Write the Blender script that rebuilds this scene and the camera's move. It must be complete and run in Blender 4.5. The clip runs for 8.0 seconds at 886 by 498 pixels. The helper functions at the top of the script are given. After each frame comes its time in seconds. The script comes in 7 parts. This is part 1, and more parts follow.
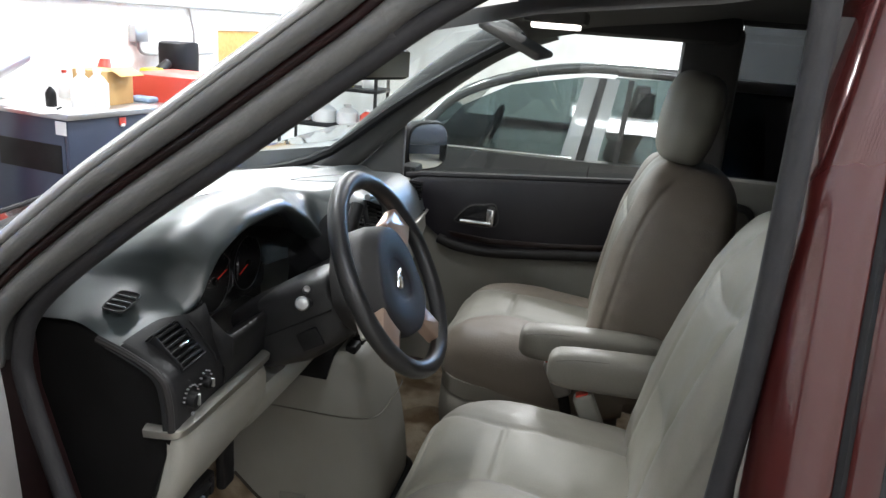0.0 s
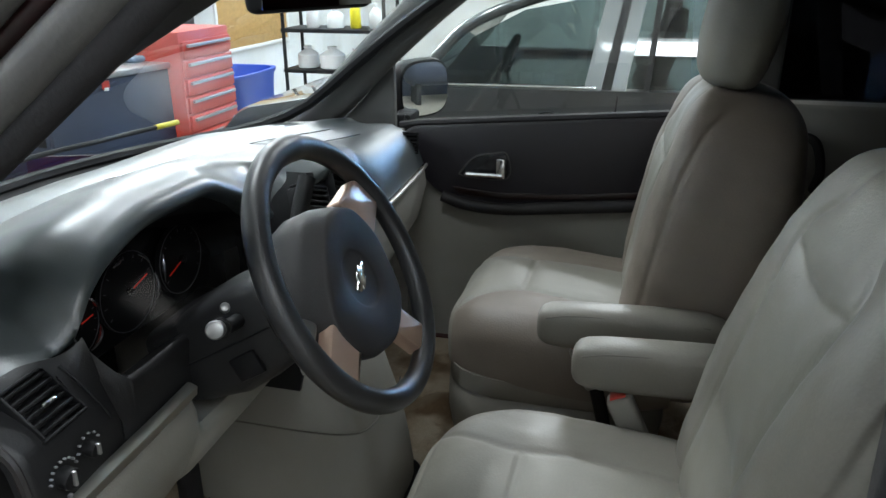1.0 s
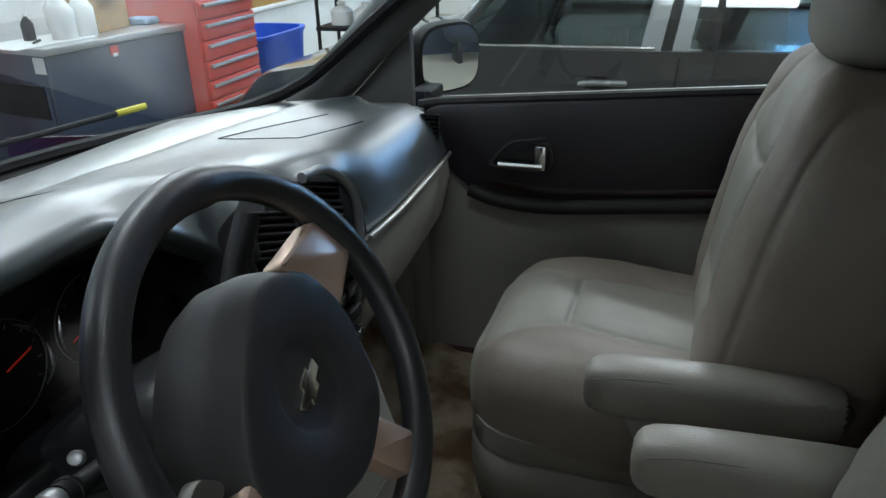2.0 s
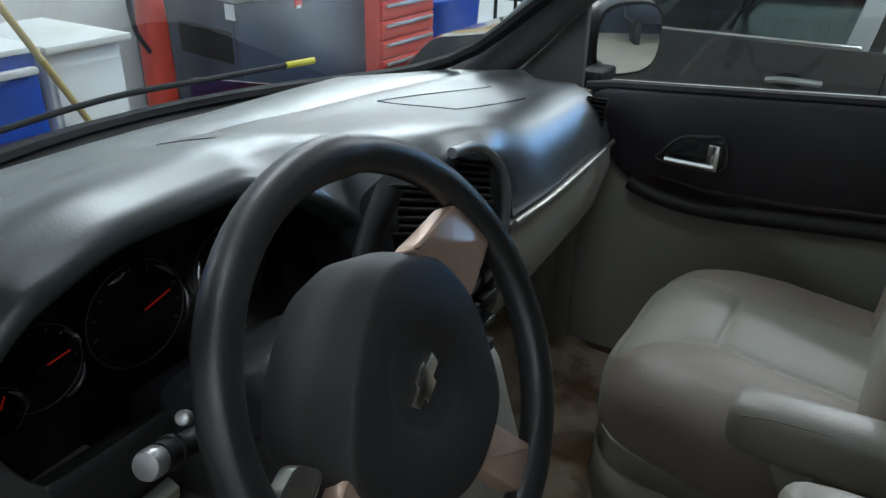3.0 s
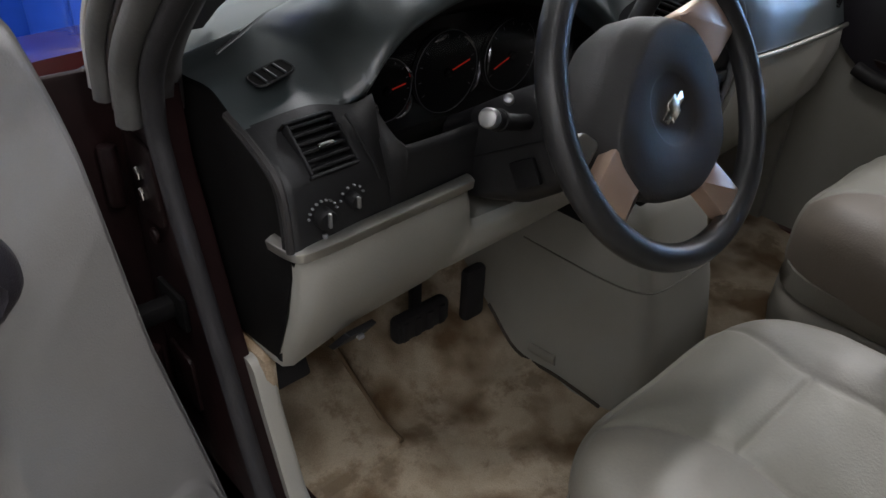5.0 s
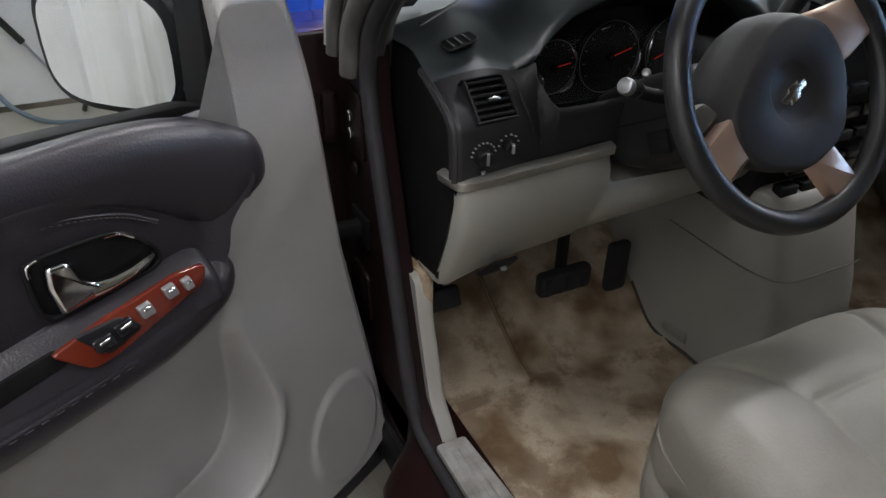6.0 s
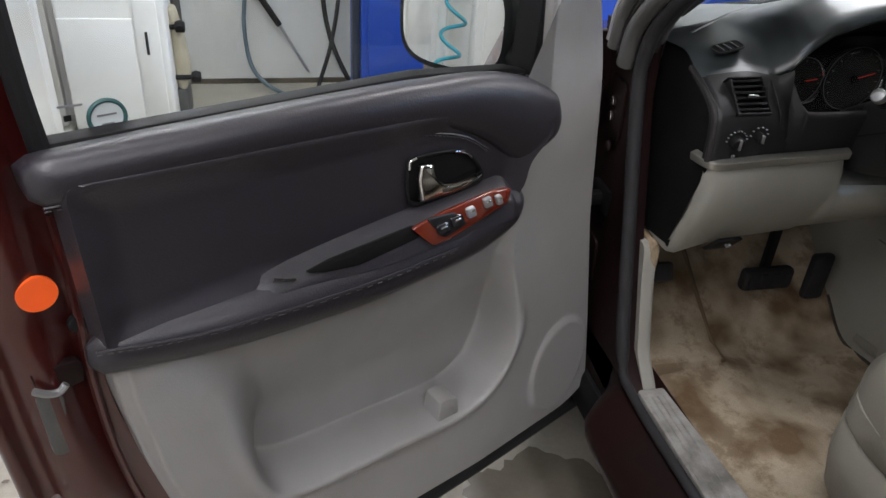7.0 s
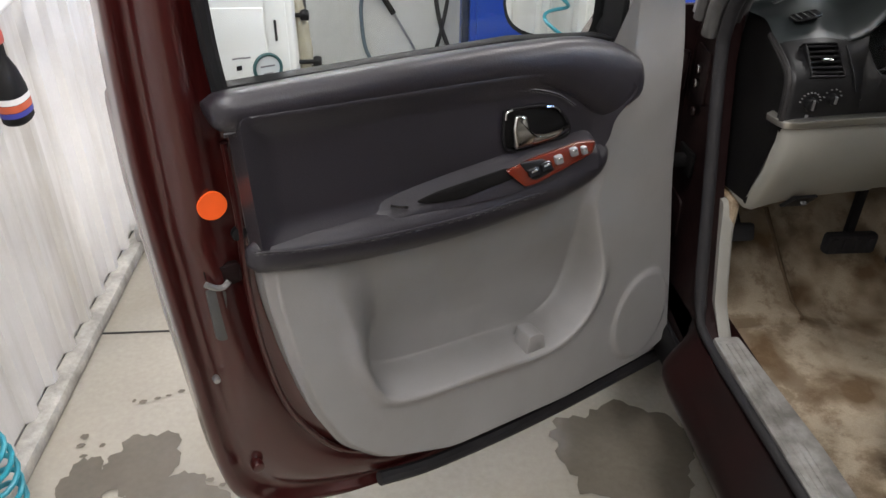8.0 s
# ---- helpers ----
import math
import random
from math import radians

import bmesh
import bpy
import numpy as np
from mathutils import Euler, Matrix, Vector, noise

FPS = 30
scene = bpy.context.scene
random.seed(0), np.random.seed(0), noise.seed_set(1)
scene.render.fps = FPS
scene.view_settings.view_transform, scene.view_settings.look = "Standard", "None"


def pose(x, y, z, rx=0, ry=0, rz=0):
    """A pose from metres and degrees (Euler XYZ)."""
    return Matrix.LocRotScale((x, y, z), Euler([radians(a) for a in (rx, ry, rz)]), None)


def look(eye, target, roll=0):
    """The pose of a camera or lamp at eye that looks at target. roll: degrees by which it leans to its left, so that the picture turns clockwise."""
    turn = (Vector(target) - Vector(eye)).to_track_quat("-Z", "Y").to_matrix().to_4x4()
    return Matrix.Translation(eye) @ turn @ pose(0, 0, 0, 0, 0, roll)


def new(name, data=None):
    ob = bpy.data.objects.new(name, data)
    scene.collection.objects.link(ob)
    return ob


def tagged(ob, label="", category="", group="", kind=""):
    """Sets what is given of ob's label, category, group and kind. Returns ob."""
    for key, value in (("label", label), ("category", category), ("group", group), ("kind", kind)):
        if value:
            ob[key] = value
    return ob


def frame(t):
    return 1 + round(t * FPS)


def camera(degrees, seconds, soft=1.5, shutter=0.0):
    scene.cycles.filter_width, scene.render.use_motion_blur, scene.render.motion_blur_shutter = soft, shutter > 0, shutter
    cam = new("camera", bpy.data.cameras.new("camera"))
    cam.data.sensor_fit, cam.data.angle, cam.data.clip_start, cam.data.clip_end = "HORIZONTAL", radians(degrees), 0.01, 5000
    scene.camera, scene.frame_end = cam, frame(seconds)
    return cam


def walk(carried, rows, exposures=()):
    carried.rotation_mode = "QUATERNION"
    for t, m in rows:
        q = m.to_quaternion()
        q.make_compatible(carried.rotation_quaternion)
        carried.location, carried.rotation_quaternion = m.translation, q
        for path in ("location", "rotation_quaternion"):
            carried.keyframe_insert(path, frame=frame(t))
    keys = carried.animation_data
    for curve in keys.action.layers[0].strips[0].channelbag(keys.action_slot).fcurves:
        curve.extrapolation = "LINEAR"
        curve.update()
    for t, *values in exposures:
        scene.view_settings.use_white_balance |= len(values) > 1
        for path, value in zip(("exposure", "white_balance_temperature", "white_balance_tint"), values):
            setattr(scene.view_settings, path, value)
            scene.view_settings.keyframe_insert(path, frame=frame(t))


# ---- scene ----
cam = camera(61.9, 8.0)
PATH = [
    (0, (-1.598, -0.267, 1.619), (0.275, 0.137, 1.046), 4.5),
    (0.3, (-1.489, -0.242, 1.602), (0.358, 0.183, 0.966), 2.9),
    (0.5, (-1.432, -0.238, 1.596), (0.405, 0.214, 0.948), 0.9),
    (0.8, (-1.318, -0.256, 1.585), (0.501, 0.189, 0.884), -0.3),
    (1, (-1.228, -0.27, 1.575), (0.572, 0.209, 0.846), -0.3),
    (1.2, (-1.13, -0.28, 1.577), (0.639, 0.26, 0.816), 0.5),
    (2.3, (-0.791, -0.18, 1.538), (0.904, 0.433, 0.672), -2.4),
    (2.5, (-0.776, -0.167, 1.532), (0.887, 0.505, 0.647), -2.0),
    (3, (-0.786, -0.191, 1.544), (0.742, 0.734, 0.645), 1.1),
    (3.5, (-0.836, -0.23, 1.535), (0.524, 0.932, 0.641), 0.9),
    (4, (-0.903, -0.258, 1.523), (0.356, 0.951, 0.546), 0.4),
    (4.5, (-0.986, -0.271, 1.499), (0.231, 0.935, 0.468), 1.3),
    (4.7, (-1.039, -0.286, 1.485), (0.167, 0.9, 0.417), 1.8),
    (5.8, (-1.165, -0.491, 1.488), (-0.304, 0.948, 0.397), 2.7),
    (6, (-1.186, -0.537, 1.508), (-0.419, 0.968, 0.437), 1.1),
    (6.3, (-1.262, -0.587, 1.531), (-0.699, 1.030, 0.498), -0.9),
    (6.5, (-1.323, -0.621, 1.526), (-0.796, 1.021, 0.513), 0.3),
    (6.8, (-1.414, -0.696, 1.529), (-0.922, 0.952, 0.507), 3.4),
    (7, (-1.467, -0.747, 1.524), (-1.049, 0.915, 0.492), 3.9),
    (7.3, (-1.507, -0.815, 1.522), (-1.212, 0.854, 0.460), 4.2),
    (7.5, (-1.509, -0.858, 1.532), (-1.294, 0.826, 0.476), 3.6),
    (8, (-1.487, -0.959, 1.543), (-1.344, 0.733, 0.487), 0.8),
]
walk(cam, [(t, look(eye, target, roll)) for t, eye, target, roll in PATH], [(0, 0.35, 6500, 7), (0.5, 0.28, 6350, 6), (1, 0.07, 6200, 3), (2.3, -0.5, 6050, 1), (3.5, -0.42, 6000, 1), (4.5, -0.3, 6550, 10), (5.8, -0.15, 6600, 11), (6.5, -0.1, 6500, 11), (8, 0.12, 6850, 11)])

# ---- light ----
world = bpy.data.worlds.new("world")
scene.world = world
world.use_nodes = True
# Blue world light; it enters only through the added east window.
world.node_tree.nodes["Background"].inputs[0].default_value = (0.30, 0.52, 1.0, 1)
world.node_tree.nodes["Background"].inputs[1].default_value = 34.0


def area(name, at, size, watts, colour=(0.95, 0.955, 1.0), to=None):
    lamp = bpy.data.lights.new(name, "AREA")
    lamp.shape, lamp.size, lamp.size_y, lamp.energy, lamp.color = "RECTANGLE", size[0], size[1], watts, colour
    ob = new(name, lamp)
    ob.matrix_world = look(at, to if to else (at[0], at[1] + 0.001, at[2] - 1))
    return ob


# ---- materials ----
def material(name, colour, rough=0.5, metal=0.0, spot=(0.12, 6.0), grain=(0.0, 200.0), bump=0.0, coat=0.0, second=None, spec=0.5, sheen=0.0):
    """Principled surface: colour varies by spot=(amount, scale) and grain=(amount, scale), with fine bump."""
    m = bpy.data.materials.new(name)
    m.use_nodes = True
    nt = m.node_tree
    b = nt.nodes["Principled BSDF"]
    b.inputs["Roughness"].default_value, b.inputs["Metallic"].default_value = rough, metal
    b.inputs["Coat Weight"].default_value, b.inputs["Coat Roughness"].default_value = coat, 0.05
    b.inputs["Specular IOR Level"].default_value = spec
    co = nt.nodes.new("ShaderNodeTexCoord")
    n1, n2 = nt.nodes.new("ShaderNodeTexNoise"), nt.nodes.new("ShaderNodeTexNoise")
    for n, s in ((n1, spot[1]), (n2, grain[1])):
        n.inputs["Scale"].default_value, n.inputs["Detail"].default_value = s, 4
        nt.links.new(co.outputs["Object"], n.inputs["Vector"])
    dark = second or tuple(c * (1 - 2 * spot[0]) for c in colour)
    mix = nt.nodes.new("ShaderNodeMix")
    mix.data_type = "RGBA"
    ramp = nt.nodes.new("ShaderNodeMapRange")
    ramp.inputs[1].default_value, ramp.inputs[2].default_value = 0.35, 0.65
    nt.links.new(n1.outputs["Fac"], ramp.inputs[0])
    nt.links.new(ramp.outputs[0], mix.inputs[0])
    mix.inputs[6].default_value, mix.inputs[7].default_value = (*colour, 1), (*dark, 1)
    out = mix.outputs[2]
    if grain[0]:
        g = nt.nodes.new("ShaderNodeMix")
        g.data_type, g.blend_type = "RGBA", "MULTIPLY"
        g.inputs[0].default_value = grain[0]
        nt.links.new(out, g.inputs[6])
        nt.links.new(n2.outputs["Fac"], g.inputs[7])
        out = g.outputs[2]
    nt.links.new(out, b.inputs["Base Color"])
    rr = nt.nodes.new("ShaderNodeMapRange")
    rr.inputs[3].default_value, rr.inputs[4].default_value = rough * 0.85, min(1, rough * 1.2)
    nt.links.new(n1.outputs["Fac"], rr.inputs[0])
    nt.links.new(rr.outputs[0], b.inputs["Roughness"])
    if bump:
        bm_ = nt.nodes.new("ShaderNodeBump")
        bm_.inputs["Strength"].default_value, bm_.inputs["Distance"].default_value = bump, 0.002
        nt.links.new(n2.outputs["Fac"], bm_.inputs["Height"])
        nt.links.new(bm_.outputs[0], b.inputs["Normal"])
    return m


def emitter(name, colour, strength):
    m = bpy.data.materials.new(name)
    m.use_nodes = True
    b = m.node_tree.nodes["Principled BSDF"]
    b.inputs["Base Color"].default_value = (*colour, 1)
    b.inputs["Emission Color"].default_value, b.inputs["Emission Strength"].default_value = (*colour, 1), strength
    return m


def glass(name, tint=(1, 1, 1), gloss=0.06, rough=0.0):
    """Thin pane: mostly clear with a weak mirror coat."""
    m = bpy.data.materials.new(name)
    m.use_nodes = True
    nt = m.node_tree
    nt.nodes.clear()
    o, mx = nt.nodes.new("ShaderNodeOutputMaterial"), nt.nodes.new("ShaderNodeMixShader")
    tr, gl, lw = nt.nodes.new("ShaderNodeBsdfTransparent"), nt.nodes.new("ShaderNodeBsdfGlossy"), nt.nodes.new("ShaderNodeLayerWeight")
    po, ma = nt.nodes.new("ShaderNodeMath"), nt.nodes.new("ShaderNodeMath")
    tr.inputs[0].default_value = (*tint, 1)
    gl.inputs["Roughness"].default_value = rough
    lw.inputs[0].default_value = 0.5
    po.operation, po.inputs[1].default_value = "POWER", 4.0
    ma.operation, ma.inputs[1].default_value, ma.inputs[2].default_value = "MULTIPLY_ADD", 0.6, gloss
    nt.links.new(lw.outputs["Facing"], po.inputs[0])
    nt.links.new(po.outputs[0], ma.inputs[0])
    nt.links.new(ma.outputs[0], mx.inputs[0])
    nt.links.new(tr.outputs[0], mx.inputs[1])
    nt.links.new(gl.outputs[0], mx.inputs[2])
    nt.links.new(mx.outputs[0], o.inputs[0])
    return m


RED = material("red_paint", (0.050, 0.0062, 0.0056), 0.28, 0.35, (0.06, 3), coat=1.0, spec=0.5)
# Seal grey lightened for the lit front pillar; latch, hose and rim share it.
SEALGREY = material("lightened_grey", (0.08, 0.078, 0.075), 0.5, 0, (0.1, 12), (0.2, 200), 0.2)
BADGE = material("satin_badge", (0.80, 0.77, 0.68), 0.22, 1.0, (0.03, 10))
INK = material("grey_print", (0.20, 0.20, 0.21), 0.6)
THREAD = material("charcoal_thread", (0.045, 0.043, 0.045), 0.8)
# Grimy body red with the open door's shade put into the colour.
SHADED_RED = material("grimy_shaded_red", (0.016, 0.006, 0.006), 0.5, 0, (0.3, 9), (0.3, 60), 0.2, spec=0.2)
CURB = material("chipped_curb", (0.58, 0.56, 0.51), 0.8, 0, (0.2, 14), (0.4, 90), 0.8)
LEATHER = material("beige_leather", (0.215, 0.204, 0.170), 0.54, 0, (0.06, 5), (0.12, 260), 0.25)
BOLSTER = material("tan_leather", (0.185, 0.155, 0.125), 0.52, 0, (0.07, 5), (0.12, 260), 0.25)
LEATHER_SIDE = material("beige_vinyl", (0.205, 0.192, 0.163), 0.45, 0, (0.06, 4), (0.12, 240), 0.2)
SEAM = material("seam_thread", (0.16, 0.15, 0.13), 0.8)
DASH = material("grey_dash_vinyl", (0.032, 0.041, 0.043), 0.38, 0, (0.06, 5), (0.25, 420), 0.14, spec=0.7, coat=0.5)
DASH.node_tree.nodes["Principled BSDF"].inputs["Coat Roughness"].default_value = 0.36
DASH.node_tree.nodes["Principled BSDF"].inputs["Coat IOR"].default_value = 1.6
FACE = material("dash_face_vinyl", (0.012, 0.012, 0.013), 0.45, 0, (0.08, 6), (0.2, 420), 0.12, spec=0.35)
BLACK = material("black_plastic", (0.009, 0.009, 0.010), 0.55, 0, (0.1, 8), (0.2, 400), 0.15, spec=0.22)
GLOSS = material("gloss_black_plastic", (0.012, 0.012, 0.014), 0.18, 0, (0.1, 8))
RUBBER = material("grey_rubber", (0.022, 0.021, 0.023), 0.65, 0, (0.1, 20), (0.2, 300), 0.2, spec=0.3)
BROWN = material("brown_edging", (0.045, 0.035, 0.025), 0.9)
TAN = material("beige_plastic", (0.265, 0.256, 0.228), 0.5, 0, (0.05, 5), (0.12, 420), 0.2)
TRIM = material("satin_trim", (0.50, 0.49, 0.45), 0.3, 0.9, (0.05, 8))
CARPET = material("stained_carpet", (0.50, 0.41, 0.295), 0.95, 0, (0.2, 9), (0.5, 420), 0.9, second=(0.17, 0.105, 0.05))
for n_ in CARPET.node_tree.nodes:
    if n_.type == "MAP_RANGE" and n_.inputs[2].default_value < 1:
        n_.inputs[1].default_value, n_.inputs[2].default_value = 0.46, 0.66
    if n_.type == "TEX_NOISE" and n_.inputs["Scale"].default_value < 100:
        n_.inputs["Detail"].default_value, n_.inputs["Roughness"].default_value = 2.5, 0.4
CHROME = material("chrome", (0.75, 0.75, 0.75), 0.12, 1.0, (0.03, 10))
CAP = material("matte_black_plastic", (0.007, 0.0065, 0.0065), 0.7, 0, (0.15, 7), (0.25, 350), 0.15, spec=0.1)
AIRBAG = material("black_airbag_vinyl", (0.021, 0.019, 0.019), 0.58, 0, (0.1, 10), (0.2, 500), 0.15, spec=0.35)
# Body red darkened for the grimy sill; the pillar strip shares it.
SILLRED = material("darker_red_paint", (0.013, 0.0024, 0.0022), 0.35, 0.1, (0.2, 6), (0.3, 60), 0.1, second=(0.008, 0.004, 0.0035), spec=0.3)
COPPER = material("satin_spoke", (0.55, 0.39, 0.30), 0.32, 0.6, (0.05, 10))
WHEEL = material("black_wheel_leather", (0.022, 0.022, 0.023), 0.38, 0, (0.1, 10), (0.2, 600), 0.08)
DOORDARK = material("charcoal_leather", (0.023, 0.021, 0.026), 0.36, 0, (0.08, 5), (0.2, 350), 0.25, spec=0.5)
DOORGREY = material("light_grey_plastic", (0.285, 0.278, 0.272), 0.5, 0, (0.05, 4), (0.1, 420), 0.25)
WOOD = material("red_wood_veneer", (0.11, 0.018, 0.008), 0.15, 0, (0.2, 14), coat=0.8, second=(0.10, 0.012, 0.006))
SCUFFED = material("scuffed_grey_plastic", (0.34, 0.33, 0.31), 0.6, 0, (0.2, 22), (0.3, 160), 0.5, second=(0.17, 0.16, 0.145))
GRIME = material("brown_grime", (0.14, 0.115, 0.08), 0.8, 0, (0.3, 5), (0.4, 60), 0.5)
ORANGE = material("orange_sticker", (0.80, 0.095, 0.008), 0.6)
CONCRETE = material("concrete_floor", (0.42, 0.39, 0.33), 0.45, 0, (0.12, 1.2), (0.3, 60), 0.3)
WALLPAINT = material("painted_block", (0.78, 0.78, 0.76), 0.75, 0, (0.08, 1.5), (0.2, 40), 0.4)
SHEET = material("white_sheet_metal", (0.80, 0.79, 0.77), 0.45, 0.0, (0.08, 2), (0.1, 80))
CEIL = material("ceiling_paint", (0.6, 0.6, 0.58), 0.8)
BLUE = material("blue_enamel", (0.012, 0.065, 0.42), 0.35, 0, (0.05, 3))
NAVY = material("navy_enamel", (0.03, 0.04, 0.07), 0.4, 0, (0.1, 3))
TOOLRED = material("red_enamel", (0.5, 0.05, 0.03), 0.35, 0, (0.06, 4))
WHITE = material("white_enamel", (0.75, 0.75, 0.74), 0.4, 0, (0.03, 4))
CARD = material("cardboard", (0.5, 0.32, 0.13), 0.85, 0, (0.08, 6))
CORK = material("cork", (0.5, 0.3, 0.1), 0.9, 0, (0.1, 30))
STEEL = material("brushed_steel", (0.5, 0.5, 0.5), 0.35, 0.9, (0.06, 6))
SILVER = material("silver_paint", (0.19, 0.20, 0.20), 0.3, 0.6, (0.05, 3), coat=0.8)
GREYCAR = material("grey_paint", (0.06, 0.065, 0.065), 0.3, 0.4, (0.05, 3), coat=0.9)
YELLOW = material("yellow_plastic", (0.7, 0.6, 0.02), 0.4)
TEAL = material("teal_hose", (0.02, 0.28, 0.36), 0.35)
HEADLINER = material("headliner_cloth", (0.10, 0.095, 0.09), 0.95, 0, (0.05, 4), (0.3, 300), 0.4)
GREYTRIM = material("grey_pillar_plastic", (0.085, 0.085, 0.083), 0.6, 0, (0.06, 5), (0.2, 300), 0.2)
GLINT_METAL = material("bezel_glint_metal", (0.85, 0.85, 0.86), 0.22, 1.0, (0.03, 10))
TIP = material("satin_grey_tip", (0.28, 0.28, 0.28), 0.3, 0.6, (0.05, 10))
DARKTRIM = material("dark_pillar_trim", (0.028, 0.026, 0.026), 0.7, 0, (0.08, 5), (0.2, 300), 0.2)
# Needles are no lamps; a faint glow is added so their red shows.
NEEDLE = emitter("red_needle_glow", (0.9, 0.03, 0.01), 0.16)
MIRROR = material("mirror_silver", (0.92, 0.93, 0.93), 0.01, 1.0, (0, 1))
PANE = glass("clear_pane", (0.93, 0.96, 0.95))
SHIELD = glass("windshield_pane", (0.82, 0.88, 0.88), 0.055)
TINT = glass("tinted_pane", (0.22, 0.23, 0.24))
CARPANE = glass("car_pane", (0.11, 0.155, 0.155))


def streaked(m, dirt, amount, squash=0.08, scale=7.0, low=0.48, high=0.75):
    """Dirt that has run down a wall, thicker towards patches of its own."""
    nt = m.node_tree
    b = nt.nodes["Principled BSDF"]
    old = b.inputs["Base Color"].links[0].from_socket
    co, mp, n = nt.nodes.new("ShaderNodeTexCoord"), nt.nodes.new("ShaderNodeMapping"), nt.nodes.new("ShaderNodeTexNoise")
    mp.inputs["Scale"].default_value = (1, 1, squash)
    n.inputs["Scale"].default_value, n.inputs["Detail"].default_value, n.inputs["Roughness"].default_value = scale, 6, 0.65
    rg, mx = nt.nodes.new("ShaderNodeMapRange"), nt.nodes.new("ShaderNodeMix")
    rg.inputs[1].default_value, rg.inputs[2].default_value, rg.inputs[4].default_value = low, high, amount
    mx.data_type = "RGBA"
    mx.inputs[7].default_value = (*dirt, 1)
    nt.links.new(co.outputs["Object"], mp.inputs[0])
    nt.links.new(mp.outputs[0], n.inputs["Vector"])
    nt.links.new(n.outputs["Fac"], rg.inputs[0])
    nt.links.new(rg.outputs[0], mx.inputs[0])
    nt.links.new(old, mx.inputs[6])
    nt.links.new(mx.outputs[2], b.inputs["Base Color"])


streaked(SHEET, (0.36, 0.33, 0.27), 0.7)
streaked(WALLPAINT, (0.42, 0.38, 0.30), 0.5, 0.35, 2.5)
streaked(CONCRETE, (0.24, 0.21, 0.16), 0.6, 1.0, 1.8)
streaked(DOORGREY, (0.20, 0.185, 0.17), 0.35, 0.6, 6.0)
streaked(LEATHER, (0.22, 0.20, 0.16), 0.35, 1.0, 5.0)
streaked(TAN, (0.22, 0.20, 0.16), 0.3, 0.7, 6.0)
streaked(CARPET, (0.11, 0.065, 0.03), 0.65, 1.0, 8.0, 0.52, 0.62)
streaked(CARPET, (0.20, 0.15, 0.09), 0.25, 1.0, 26.0, 0.5, 0.6)


# ---- shapes ----
def part(name, bm, mat, parent=None, label="", smooth=40, subsurf=0):
    """Links a bmesh as one mesh object, under a thing or a part. Its coordinates are the world's."""
    me = bpy.data.meshes.new(name)
    bmesh.ops.recalc_face_normals(bm, faces=bm.faces[:])
    bm.to_mesh(me)
    bm.free()
    me.materials.append(mat)
    me.polygons.foreach_set("use_smooth", [True] * len(me.polygons))
    me.set_sharp_from_angle(angle=radians(smooth))
    ob = new(name, me)
    if parent:
        ob.parent = parent
        if parent.type == "EMPTY":
            ob.matrix_parent_inverse = parent.matrix_basis.inverted()
    if subsurf:
        mod = ob.modifiers.new("soft", "SUBSURF")
        mod.levels = mod.render_levels = subsurf
    if label:
        ob["label"] = label
    return ob


def thing(name, at, label, category, group="", kind=""):
    ob = new(name)
    ob.empty_display_size = 0.1
    ob.location = at
    ob.matrix_basis = Matrix.Translation(at)
    return tagged(ob, label, category, group, kind)


def box(lo, hi, bevel=0.004, seg=2, bm=None):
    bm = bm or bmesh.new()
    c = [(a + b) / 2 for a, b in zip(lo, hi)]
    s = [abs(b - a) for a, b in zip(lo, hi)]
    r = bmesh.ops.create_cube(bm, size=1, matrix=Matrix.Translation(c) @ Matrix.Diagonal((*s, 1)))
    if bevel:
        es = list({e for v in r["verts"] for e in v.link_edges})
        bmesh.ops.bevel(bm, geom=es, offset=min(bevel, min(s) * 0.45), segments=seg, affect="EDGES", profile=0.5)
    return bm


def moved(bm, m):
    bmesh.ops.transform(bm, matrix=m, verts=bm.verts[:])
    return bm


def loft(rings, cap=True, ring_closed=True, bm=None, loop=False):
    """Skin over rings of equal length."""
    bm = bm or bmesh.new()
    vs = [[bm.verts.new(p) for p in r] for r in rings]
    n = len(vs[0])
    pairs = list(zip(vs, vs[1:])) + ([(vs[-1], vs[0])] if loop else [])
    for a, b in pairs:
        for i in range(n if ring_closed else n - 1):
            j = (i + 1) % n
            bm.faces.new((a[i], a[j], b[j], b[i]))
    if cap and ring_closed and not loop:
        bm.faces.new(vs[0][::-1])
        bm.faces.new(vs[-1])
    return bm


def spline(pts, n=8, closed=False):
    """Points along a smooth curve through pts."""
    pts = [Vector(p) for p in pts]
    m = len(pts)
    out = []
    for i in range(m if closed else m - 1):
        p0 = pts[(i - 1) % m] if closed or i else pts[0] * 2 - pts[1]
        p1, p2 = pts[i], pts[(i + 1) % m]
        p3 = pts[(i + 2) % m] if closed or i + 2 < m else pts[-1] * 2 - pts[-2]
        for k in range(n):
            t = k / n
            out.append(0.5 * (2 * p1 + (p2 - p0) * t + (2 * p0 - 5 * p1 + 4 * p2 - p3) * t * t + (3 * p1 - p0 - 3 * p2 + p3) * t ** 3))
    if not closed:
        out.append(pts[-1])
    return out


